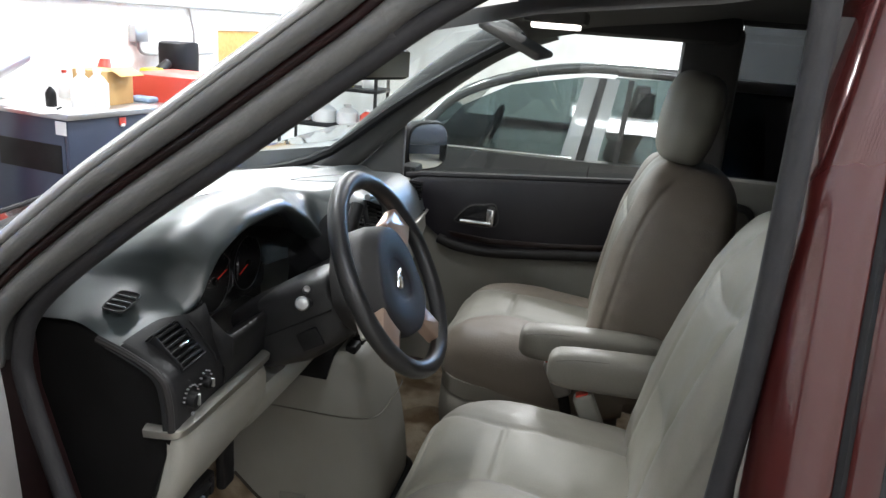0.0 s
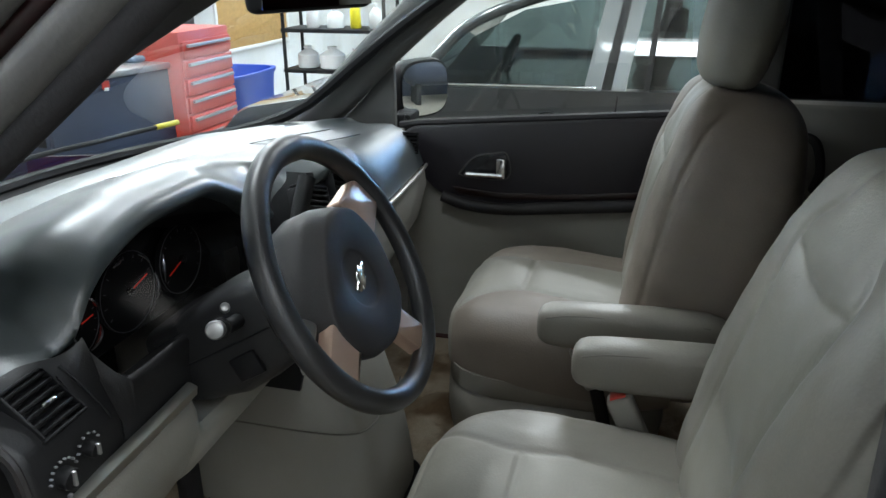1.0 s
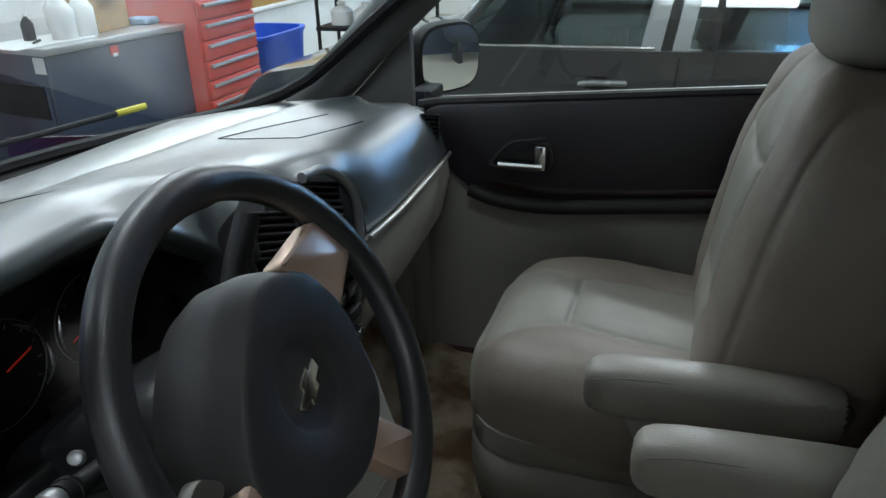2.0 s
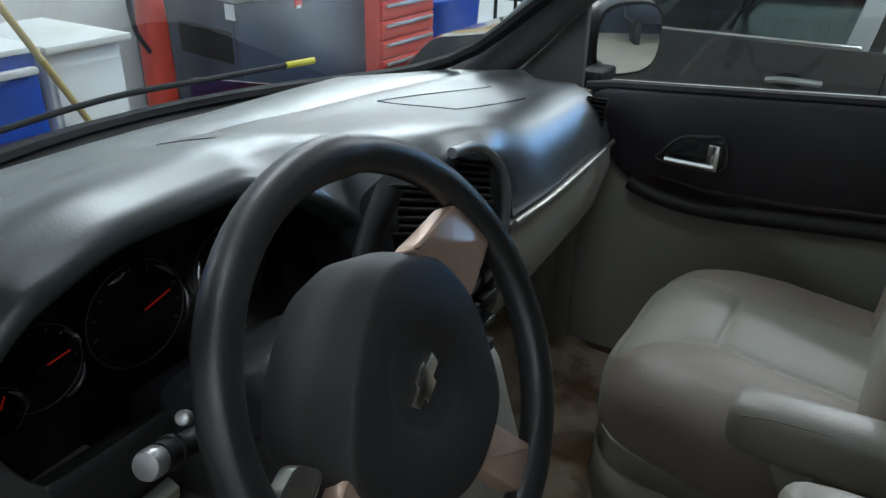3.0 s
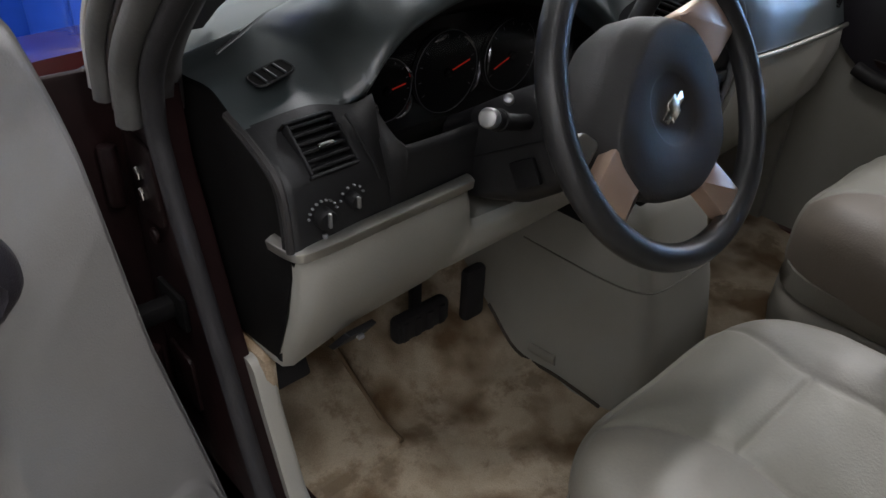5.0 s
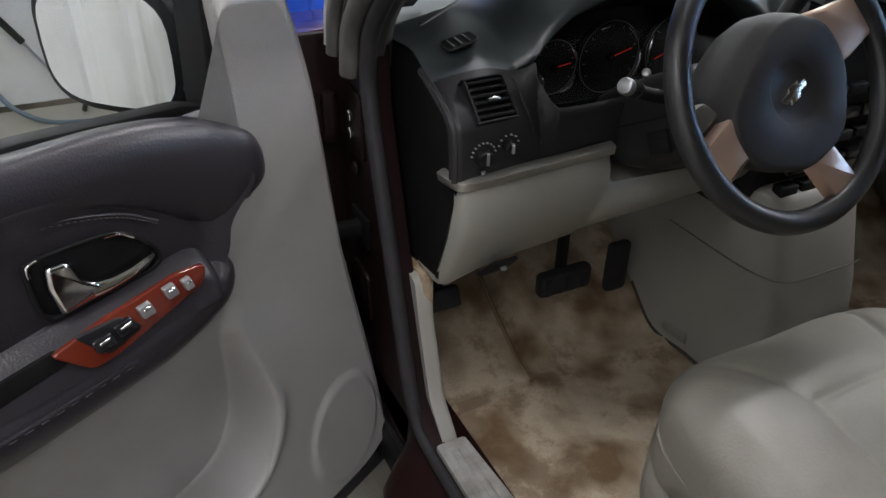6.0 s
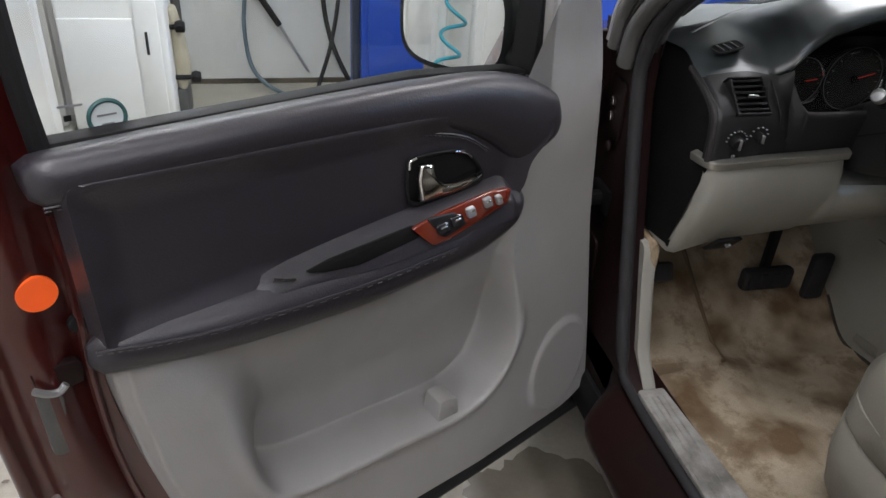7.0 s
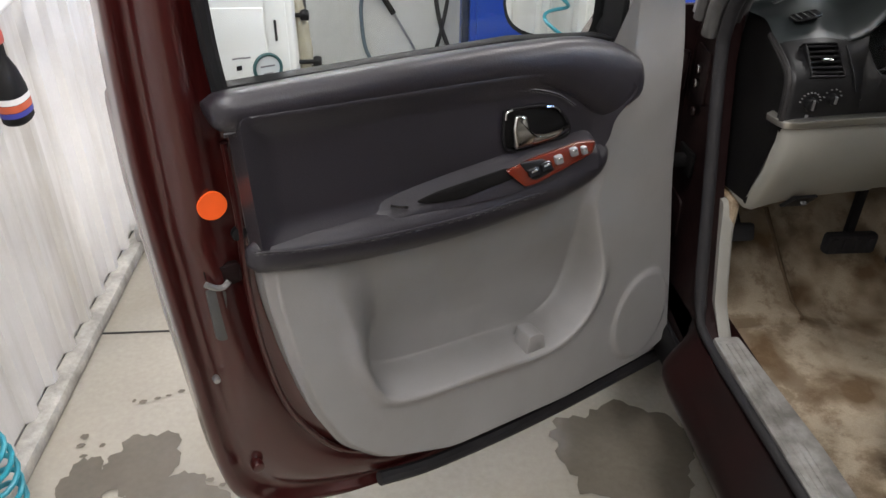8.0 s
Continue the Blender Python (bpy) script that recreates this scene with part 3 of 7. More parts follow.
def seat(cx, y0, dz, arm_side, label, lean_deg, back_y, lift, hide):
    """Front seat; y0 is its front edge, dz its lift; the armrest hangs on its inner side."""
    X, Y, Z = Vector((1, 0, 0)), Vector((0, 1, 0)), Vector((0, 0, 1))
    rows = [(0.006, 0.06, 0.745, 0.012), (0.002, 0.12, 0.750, 0.030), (-0.010, 0.165, 0.757, 0.050), (-0.032, 0.200, 0.765, 0.066), (-0.07, 0.230, 0.773, 0.079), (-0.13, 0.250, 0.777, 0.086), (-0.20, 0.260, 0.775, 0.088), (-0.30, 0.262, 0.768, 0.087), (-0.42, 0.255, 0.76, 0.083), (-0.50, 0.235, 0.76, 0.07)]
    rows = [(dy, w, z + lift / 2, h + lift / 2) for dy, w, z, h in rows]
    rings = []
    for dy, w, z, h in rows:
        ring = oval((cx, y0 + dy, z + dz), X, Z, w, h, 3.4, 280)
        for p in ring:
            if p.z > z + dz:
                k = abs(p.x - cx) / w
                p.z += 0.010 * k * k * (1 - max(0, k - 0.8) * 5) - 0.004 * (1 - k)
        rings.append(ring)
    rings = dense(rings, 18)
    lines = [bent([(sd * 0.15, -0.02), (sd * 0.115, -0.10), (sd * 0.095, -0.17), (sd * 0.11, -0.30), (sd * 0.10, -0.48)]) for sd in (-1, 1)]
    lines += [[(-0.095, -0.17), (0.095, -0.17)], [(-0.25, -0.035), (-0.15, -0.02), (0.15, -0.02), (0.25, -0.035)]]
    carve(rings, lambda p: (p.x - cx, p.y - y0), lambda p: smooth((p.z - 0.79 - dz) / 0.03), Z, lines, 0.004, 0.0062, 0.004)
    s = part("front_seat", loft(rings), LEATHER, van, label, 60)
    bolstered(s, lambda c: abs(c.x - cx) > np.interp(c.y - y0, (-0.48, -0.30, -0.17, -0.10, -0.02), (0.10, 0.11, 0.095, 0.115, 0.15)) and c.y < y0 - 0.02, hide)
    # skirt under the cushion
    sk = [oval((cx, y0 - 0.25, z + dz), X, Y, a, b, 4, 28) for z, a, b in ((0.52, 0.20, 0.19), (0.555, 0.232, 0.232), (0.565, 0.244, 0.244), (0.63, 0.256, 0.252), (0.70, 0.256, 0.250), (0.705, 0.248, 0.243), (0.71, 0.256, 0.249), (0.755, 0.255, 0.246))]
    part("seat_skirt", loft(sk), LEATHER_SIDE, s, "beige skirt under the cushion", 60)
    part("seat_base", box((cx - 0.20, y0 - 0.42, 0.45), (cx + 0.20, y0 - 0.10, 0.56), 0.01), BLACK, s, "dark seat base")
    # backrest
    lean = Vector((0, -math.sin(radians(lean_deg)), math.cos(radians(lean_deg))))
    face = Vector((0, -lean.z, lean.y))
    o = Vector((cx, back_y, 0.80 + dz)) + face * 0.028
    br = []
    for up, w, d in ((-0.06, 0.20, 0.07), (0.0, 0.245, 0.11), (0.10, 0.255, 0.126), (0.25, 0.262, 0.128), (0.38, 0.252, 0.122), (0.47, 0.226, 0.108), (0.535, 0.19, 0.09), (0.57, 0.14, 0.062), (0.58, 0.08, 0.03)):
        ring = oval(o + lean * up, X, face, w, d, 3.4, 280)
        for p in ring:
            k = abs(p.x - cx) / w
            if (p - o).dot(face) < 0:
                p -= face * (0.022 * k * k - 0.012 * (1 - k))
            else:
                p += face * 0.04 * smooth((p - o).dot(face) / 0.08)
        br.append(ring)
    br = dense(br, 16)
    lines = [bent([(sd * 0.13, -0.02), (sd * 0.115, 0.12), (sd * 0.11, 0.26), (sd * 0.13, 0.44), (sd * 0.09, 0.50), (sd * 0.075, 0.56)]) for sd in (-1, 1)]
    lines += [bent([(-0.125, 0.43), (0, 0.405), (0.125, 0.43)]), [(-0.11, 0.18), (0.11, 0.18)]]
    carve(br, lambda p: (p.x - cx, (p - o).dot(lean)), lambda p: smooth(-(p - o).dot(face) / 0.05), -face, lines)
    # piping where the front meets the side
    side_line = [bent([(-0.075, -0.02), (-0.092, 0.12), (-0.092, 0.28), (-0.085, 0.40), (-0.06, 0.50), (-0.02, 0.56)])]
    for sd in (-1, 1):
        carve(br, lambda p: ((p - o).dot(face), (p - o).dot(lean)), lambda p: smooth((sd * (p.x - cx) - 0.12) / 0.06), X * sd, side_line, 0.004, 0.0062, 0.004)
    bolstered(part("backrest", loft(br), LEATHER, s, "", 60), lambda c: abs(c.x - cx) > np.interp((c - o).dot(lean), (-0.02, 0.12, 0.26, 0.44, 0.50, 0.56), (0.13, 0.115, 0.11, 0.13, 0.09, 0.075)), hide)
    # head restraint
    hr = []
    for up, w, d in ((0.575, 0.06, 0.025), (0.58, 0.10, 0.045), (0.60, 0.125, 0.06), (0.66, 0.14, 0.07), (0.73, 0.14, 0.07), (0.775, 0.122, 0.06), (0.795, 0.09, 0.04), (0.80, 0.05, 0.02)):
        hr.append(oval(o + lean * up - face * 0.03, X, face, w, d, 3.0, 60))
    hr = dense(hr, 5)
    carve(hr, lambda p: ((p - o).dot(face) + 0.03, (p - o).dot(lean)), lambda p: smooth((abs(p.x - cx) - 0.07) / 0.04), X * 0.0, [[(0, 0), (0, 1)]])
    part("head_restraint", loft(hr), LEATHER, s, "padded beige head restraint", 60, 1)
    for q in (-0.05, 0.05):
        part("post", cylinder(o + lean * 0.54 + X * q - face * 0.03, o + lean * 0.60 + X * q - face * 0.03, 0.007, 10), CHROME, s)
    # armrest
    ax = cx + arm_side * 0.285
    arm = [oval((ax, y0 + dy, z + dz), X, Z, w, h, 3.2, 20) for dy, z, w, h in ((-0.225, 0.925, 0.02, 0.02), (-0.235, 0.925, 0.032, 0.038), (-0.26, 0.925, 0.038, 0.046), (-0.40, 0.93, 0.04, 0.046), (-0.50, 0.935, 0.04, 0.045), (-0.60, 0.935, 0.036, 0.04))]
    rest = part("armrest", loft(arm), LEATHER_SIDE, s, "folding beige armrest", 60, 1)
    part("seam", tube(spline([(ax - 0.031, y0 + dy, z + dz) for dy, z in ((-0.245, 0.95), (-0.30, 0.96), (-0.42, 0.964), (-0.55, 0.964))], 5), 0.0016, 6), SEAM, rest)
    # buckle
    bx = cx + arm_side * 0.27
    buckle = part("belt_buckle", moved(box((-0.018, -0.022, -0.05), (0.018, 0.022, 0.05), 0.008, 3), pose(bx, y0 - 0.33, 0.83 + dz, -25, 0, 0)), TAN, s, "beige seat belt buckle")
    part("buckle_stalk", tube([(bx, y0 - 0.345, 0.80 + dz), (bx, y0 - 0.38, 0.66 + dz)], 0.014, 8, flat=0.6), BLACK, buckle)
    part("release_button", moved(box((-0.012, -0.014, 0.047), (0.012, 0.014, 0.053), 0.002), pose(bx, y0 - 0.33, 0.83 + dz, -25, 0, 0)), TOOLRED, buckle, "red release button")
    return s

seat(0.395, 0.115, -0.03, -1, "beige leather passenger seat with armrest and browner bolsters", 9, -0.345, 0.045, BOLSTER)
seat(-0.365, 0.03, 0.0, 1, "beige leather driver seat with armrest", 15, -0.455, 0.0, LEATHER_SIDE)

# ---- dashboard ----
# x, lip y z, crest y z, middle y z, base y z
DASHROWS = [
    (-0.738, 0.415, 1.150, 0.46, 1.168, 0.53, 1.165, 0.6, 1.156),
    (-0.66, 0.4, 1.163, 0.445, 1.183, 0.53, 1.182, 0.62, 1.161),
    (-0.625, 0.368, 1.166, 0.43, 1.196, 0.53, 1.193, 0.635, 1.162),
    (-0.602, 0.352, 1.180, 0.42, 1.220, 0.53, 1.206, 0.64, 1.162),
    (-0.585, 0.348, 1.202, 0.418, 1.242, 0.53, 1.216, 0.645, 1.163),
    (-0.565, 0.348, 1.224, 0.42, 1.258, 0.53, 1.224, 0.65, 1.164),
    (-0.52, 0.348, 1.253, 0.42, 1.277, 0.53, 1.240, 0.66, 1.167),
    (-0.42, 0.347, 1.277, 0.42, 1.291, 0.54, 1.247, 0.68, 1.172),
    (-0.3, 0.347, 1.275, 0.42, 1.290, 0.55, 1.247, 0.7, 1.172),
    (-0.225, 0.345, 1.246, 0.415, 1.279, 0.55, 1.242, 0.71, 1.172),
    (-0.18, 0.342, 1.220, 0.41, 1.271, 0.545, 1.238, 0.715, 1.172),
    (-0.145, 0.338, 1.192, 0.405, 1.261, 0.54, 1.233, 0.72, 1.172),
    (-0.115, 0.330, 1.168, 0.395, 1.252, 0.54, 1.229, 0.72, 1.172),
    (-0.085, 0.302, 1.203, 0.38, 1.248, 0.535, 1.224, 0.72, 1.171),
    (-0.06, 0.288, 1.219, 0.37, 1.246, 0.535, 1.222, 0.72, 1.171),
    (0, 0.275, 1.228, 0.34, 1.246, 0.53, 1.218, 0.72, 1.170),
    (0.12, 0.275, 1.205, 0.33, 1.228, 0.53, 1.204, 0.71, 1.164),
    (0.3, 0.3, 1.168, 0.37, 1.193, 0.53, 1.189, 0.69, 1.161),
    (0.5, 0.32, 1.150, 0.39, 1.170, 0.53, 1.169, 0.66, 1.156),
    (0.66, 0.335, 1.140, 0.4, 1.155, 0.52, 1.154, 0.62, 1.151),
    (0.76, 0.36, 1.125, 0.41, 1.140, 0.5, 1.138, 0.58, 1.141),
]
def face_line(ly, lz, n):
    """The face at the driver's end, from the lip of the top down to the trim: (y, z) points."""
    pts = spline([(0, ly, lz), (0, 0.30 + 0.55 * (ly - 0.30), lz - 0.018), (0, 0.314, 1.106), (0, 0.301, 1.07), (0, 0.298, 1.02)], 12)
    run = [0.0]
    for a, b in zip(pts, pts[1:]):
        run.append(run[-1] + (b - a).length)
    at = np.linspace(0, run[-1], n)
    return list(zip(np.interp(at, run, [p.y for p in pts]), np.interp(at, run, [p.z for p in pts])))
def dash_row(r):
    x, ly, lz, cy, cz, my, mz, by, bz = r
    top = spline([(x, by + 0.03, bz - 0.02), (x, by, bz), (x, (by + my) / 2, (bz + mz) / 2 + 0.012), (x, my, mz), (x, cy, cz), (x, ly, lz)], 5)
    if x < 0.125:
        # at the driver's end it rolls over into the face with the vent, further on it ends in a lip
        lip = [Vector((x, ly - 0.007, lz - 0.008)), Vector((x, ly - 0.009, lz - 0.017)), Vector((x, ly - 0.003, lz - 0.026)), Vector((x, ly + 0.012, lz - 0.032)), Vector((x, ly + 0.10, lz - 0.036))]
        k = smooth((x + 0.635) / 0.055)
        return top + [Vector((x, q[0], q[1])).lerp(p, k) for q, p in zip(face_line(ly, lz, 61)[1:11:2], lip)]
    # on the passenger side the top rolls over into the face
    fy, fz = np.interp(x, (0.13, 0.30, 0.50, 0.66, 0.755), (0.25, 0.262, 0.285, 0.305, 0.315)), np.interp(x, (0.13, 0.30, 0.50, 0.66, 0.755), (1.085, 1.068, 1.05, 1.035, 1.03))
    soft_ = smooth((x - 0.13) / 0.2)
    ry, rz = ly + soft_ * ((cy + fy) / 2 - 0.016 - ly), lz + soft_ * ((cz + fz) / 2 + 0.016 - lz)
    roll_ = spline([(x, my, mz), (x, cy, cz - 0.003 * soft_), (x, ry, rz), (x, fy, fz)], 5)
    return top[:-5] + roll_[6:] + [Vector((x, fy, fz))] * (10 - len(roll_[6:]))
def eased(x, xs, vs):
    """Smooth curve through (xs, vs) that never swings past its points."""
    d = [(b - a) / (q - p) for a, b, p, q in zip(vs, vs[1:], xs, xs[1:])]
    m = [d[0]] + [0.0 if a * b <= 0 else 2 * a * b / (a + b) for a, b in zip(d, d[1:])] + [d[-1]]
    k = max(0, min(len(xs) - 2, sum(1 for q in xs if q <= x) - 1))
    h = xs[k + 1] - xs[k]
    t = (x - xs[k]) / h
    return (2 * t ** 3 - 3 * t * t + 1) * vs[k] + (t ** 3 - 2 * t * t + t) * h * m[k] + (3 * t * t - 2 * t ** 3) * vs[k + 1] + (t ** 3 - t * t) * h * m[k + 1]
def lerp_rows(n=6):
    xs = [r[0] for r in DASHROWS]
    cols = list(zip(*DASHROWS))
    at = [a + (b - a) * k / n for a, b in zip(xs, xs[1:]) for k in range(n)] + [xs[-1]]
    return [(x,) + tuple(eased(x, xs, c) for c in cols[1:]) for x in at]
dash = part("dashboard", loft([dash_row(r) for r in lerp_rows()], False, False), DASH, van, "grey soft vinyl dashboard top", 60)
def dash_z(gx, gy):
    """Height of the dashboard top at a place."""
    k = max(i for i, r in enumerate(DASH_FINE) if r[0] <= gx)
    zs = [float(np.interp(gy, [p.y for p in line][::-1], [p.z for p in line][::-1])) for line in (dash_row(r)[:20] for r in DASH_FINE[k:k + 2])]
    f = (gx - DASH_FINE[k][0]) / (DASH_FINE[k + 1][0] - DASH_FINE[k][0])
    return zs[0] + (zs[1] - zs[0]) * f
DASH_FINE = lerp_rows()
for g_a, g_b in (((0.232, 0.565), (0.531, 0.50)), ((0.24, 0.41), (0.462, 0.39)), ((0.232, 0.565), (0.24, 0.41)), ((-0.31, 0.71), (0.03, 0.745)), ((-0.14, 0.56), (-0.14, 0.47)), ((-0.20, 0.60), (-0.14, 0.56))):
    pts = []
    for t in np.linspace(0, 1, 40):
        gx, gy = g_a[0] + (g_b[0] - g_a[0]) * t, g_a[1] + (g_b[1] - g_a[1]) * t
        pts.append((gx, gy, dash_z(gx, gy) + 0.0004))
    part("groove", tube(pts, 0.0012, 5), BLACK, dash)
for lift, back, r, mat_ in ((-0.0012, 0.0, 0.0026, DASH), (0.0, 0.005, 0.0014, BLACK)):
    part("crease", tube([(p.x, p.y + back, dash_z(p.x, p.y + back) + lift) for p in spline([(-0.685, 0.54, 0), (-0.59, 0.577, 0), (-0.50, 0.606, 0), (-0.32, 0.638, 0), (-0.18, 0.655, 0)], 6)], r, 6), mat_, dash)
# black shelf at the foot of the windshield
def glass_foot(x):
    """Where the windshield meets the shelf."""
    return 1.06 - 0.33 * (x / 0.755) ** 2
part("rear_pad", loft([[(x, by + 0.010, bz - 0.012), (x, by + 0.022, bz - 0.010), (x * 1.01, by + 0.05, bz - 0.005), (x * 1.01, (by + min(0.89, glass_foot(x) - 0.03)) / 2 + 0.02, bz - 0.006), (x * 1.01, min(0.89, glass_foot(x) - 0.03) - 0.01, bz - 0.018), (x * 1.01, min(0.89, glass_foot(x) - 0.03), bz - 0.03)] for x, _, _, _, _, _, _, by, bz in lerp_rows(2)], False, False), DASH, dash, "grey vinyl band in front of the windshield", 50)
part("windshield_shelf", loft([[(x * 1.02, by - 0.02, bz - 0.035), (x * 1.02, by + 0.03, bz - 0.04), (x * 1.02, 0.5 * (by + glass_foot(x)), 1.122), (x * 1.02, glass_foot(x), 1.108)] for x, _, _, _, _, _, _, by, bz in lerp_rows(2)], False, False), CAP, van, "black shelf at the foot of the windshield")

# black face at the driver's end, open where the vent sits in it
VENT_AT, VENT_W, VENT_H = Vector((-0.671, 0.331, 1.1265)), 0.060, 0.064
VENT_F = Vector((0.03, -0.70, 0.71)).normalized()
VENT_U = (Vector((0, 0, 1)) - VENT_F * VENT_F.z).normalized()
VENT_R = VENT_U.cross(VENT_F)
fp = bmesh.new()
fx = [-0.743, -0.741, -0.736] + list(np.linspace(-0.730, -0.60, 56))
fgrid = []
for x in fx:
    back = {-0.743: 0.020, -0.741: 0.009, -0.736: 0.002}.get(float(x), 0.0)
    lip_y, lip_z = (float(np.interp(x, [r[0] for r in DASH_FINE], [r[k] for r in DASH_FINE])) for k in (1, 2))
    fgrid.append([fp.verts.new((x, y + back, z - back * 0.3)) for y, z in face_line(lip_y, lip_z, 61)[8:]])
for a, b in zip(fgrid, fgrid[1:]):
    for k in range(len(a) - 1):
        mid_q = (a[k].co + b[k + 1].co) / 2 - VENT_AT
        if abs(mid_q.dot(VENT_R)) > VENT_W / 2 or abs(mid_q.dot(VENT_U)) > VENT_H / 2:
            fp.faces.new((a[k], b[k], b[k + 1], a[k + 1]))
part("face_panel", fp, FACE, dash, "black panel with vent and lamp switch", 60)
part("chrome_strip", tube(spline([(0.13, 0.238, 1.083), (0.30, 0.25, 1.066), (0.50, 0.273, 1.048), (0.66, 0.293, 1.034), (0.755, 0.306, 1.028)], 5), 0.005, 8), TRIM, dash, "thin satin strip")
# glove box
gl = []
for x, ty, tz in ((0.13, 0.245, 1.078), (0.30, 0.257, 1.06), (0.50, 0.28, 1.042), (0.66, 0.30, 1.028), (0.755, 0.312, 1.022)):
    gl.append([(x, ty, tz), (x, ty - 0.005, tz - 0.05), (x, ty + 0.02, tz - 0.15), (x, ty + 0.10, tz - 0.28), (x, 0.6, tz - 0.32), (x, 0.6, tz)])
part("glove_box", loft(gl), TAN, dash, "beige glove box", 50)

# left end cap of the dash
top_ = dash_row(DASH_FINE[0])
cap = [(0.66, 1.130), (0.60, 1.150)] + [(p.y, p.z - 0.006) for p in top_[8:24:3]] + [(y + 0.012, z - 0.004) for y, z in face_line(0.415, 1.150, 13)[1:]] + [(0.312, 0.97), (0.330, 0.90), (0.372, 0.80), (0.66, 0.78)]
part("end_cap", prism(cap, lambda u, v, w: (-0.717 - w + 0.35 * max(0, u - 0.42) * (-0.05), u, v), 0.016, 0.007, 3), CAP, dash, "black end cap of the dashboard")
# Rim in a lighter black than the cap, for light caught on the ridge.
part("end_cap_rim", tube([(-0.739, y + 0.008, z - 0.003) for y, z in face_line(0.415, 1.150, 25)], 0.006, 8), AIRBAG, dash)

# beige knee panel with its trim edge
def knee_row(x, y, zt, zb):
    line = spline([(x, y + 0.004, zt), (x, y - 0.003, zt - 0.15 * (zt - zb)), (x, y + 0.004, zt - 0.40 * (zt - zb)), (x, y + 0.030, zt - 0.68 * (zt - zb)), (x, y + 0.066, zb + 0.008), (x, y + 0.078, zb)], 4)
    return line + [Vector((x, y + 0.13, zb + 0.004)), Vector((x, y + 0.13, zt))]
kn = [knee_row(*r) for r in ((-0.733, 0.318, 1.004, 0.792), (-0.728, 0.304, 1.006, 0.789), (-0.716, 0.298, 1.008, 0.788), (-0.69, 0.295, 1.010, 0.798), (-0.62, 0.292, 1.014, 0.818), (-0.54, 0.289, 1.019, 0.826), (-0.478, 0.288, 1.022, 0.832), (-0.470, 0.290, 1.012, 0.833), (-0.464, 0.294, 0.975, 0.833), (-0.455, 0.292, 0.962, 0.834), (-0.30, 0.292, 0.955, 0.842), (-0.14, 0.295, 0.955, 0.85))]
part("knee_panel", loft(kn), TAN, dash, "beige knee panel notched round the steering column", 50)
def flat_bar(path, high, deep):
    """A moulding with a flat rounded section along path, standing upright."""
    pts = spline(path, 8)
    rings = []
    for i, p in enumerate(pts):
        d = (pts[min(i + 1, len(pts) - 1)] - pts[max(i - 1, 0)]).normalized()
        out = Vector((d.y, -d.x, 0)).normalized()
        up_ = Vector((0, 0, 1))
        rings.append([p + out * deep * a + up_ * high * b for a, b in ((-1, -0.5), (0.5, -0.5), (0.62, -0.46), (0.66, -0.4), (0.9, 0.14), (0.92, 0.22), (0.88, 0.28), (-0.2, 0.5), (-1, 0.5))])
    return loft(rings)
part("trim_edge", flat_bar([(-0.740, 0.350, 1.011), (-0.738, 0.325, 1.012), (-0.733, 0.304, 1.013), (-0.720, 0.296, 1.014), (-0.69, 0.293, 1.016), (-0.62, 0.289, 1.022), (-0.54, 0.286, 1.027), (-0.474, 0.285, 1.031)], 0.018, 0.008), TRIM, dash, "satin trim edge")
hr_ = part("hood_release", prism([(-0.668, 0.808), (-0.656, 0.842), (-0.612, 0.846), (-0.618, 0.812)], lambda u, v, w: (u, 0.352 - w - (v - 0.81) * 0.75, v), 0.012, 0.003), BLACK, dash, "black hood release handle")
part("release_mark", box((-0.640, 0.318, 0.826), (-0.630, 0.326, 0.832), 0.001), INK, hr_)

# instrument cluster
cl = [(-0.60, 1.165), (-0.545, 1.222), (-0.44, 1.256), (-0.31, 1.257), (-0.225, 1.229), (-0.165, 1.20), (-0.118, 1.14), (-0.14, 1.03), (-0.58, 1.04)]
part("cluster_housing", prism(rounded([(x, min(z, 1.195)) for x, z in cl[:2] + cl[4:]], 0.015), lambda u, v, w: (u, 0.47 - w, v), 0.012, 0.004), GLOSS, dash, "black instrument cluster")
rim = spline([(x, 0.343, z) for x, z in cl[:7]], 6)
part("cluster_hood", loft([[(p.x, 0.343, p.z), (p.x, 0.40, p.z - 0.040), (p.x * 0.97 - 0.01, 0.475, p.z - 0.075), (p.x * 0.97 - 0.01, 0.475, p.z - 0.065), (p.x, 0.40, p.z - 0.032), (p.x, 0.345, p.z + 0.003)] for p in rim]), BLACK, dash, "black hood of the instrument cluster", 50)
SURROUND = [(-0.602, 0.344, 1.172), (-0.596, 0.330, 1.152), (-0.588, 0.313, 1.128), (-0.578, 0.302, 1.112), (-0.560, 0.298, 1.107), (-0.45, 0.296, 1.108), (-0.30, 0.296, 1.110), (-0.18, 0.296, 1.113), (-0.12, 0.30, 1.118)]
part("cluster_surround", loft([[(x, y + 0.050, z - 0.030), (x, y + 0.008, z - 0.004), (x, y + 0.002, z - 0.001), (x, y - 0.003, z - 0.004), (x, y - 0.005, z - 0.012), (x, y + (0.297 - y) * 0.5 - 0.004, (z + 1.06) / 2), (x, 0.296, 1.06), (x, 0.297, 1.02)] for x, y, z in [tuple(p) for p in spline(SURROUND, 6)]], False, False), FACE, dash, "black surround of the instruments", 50)
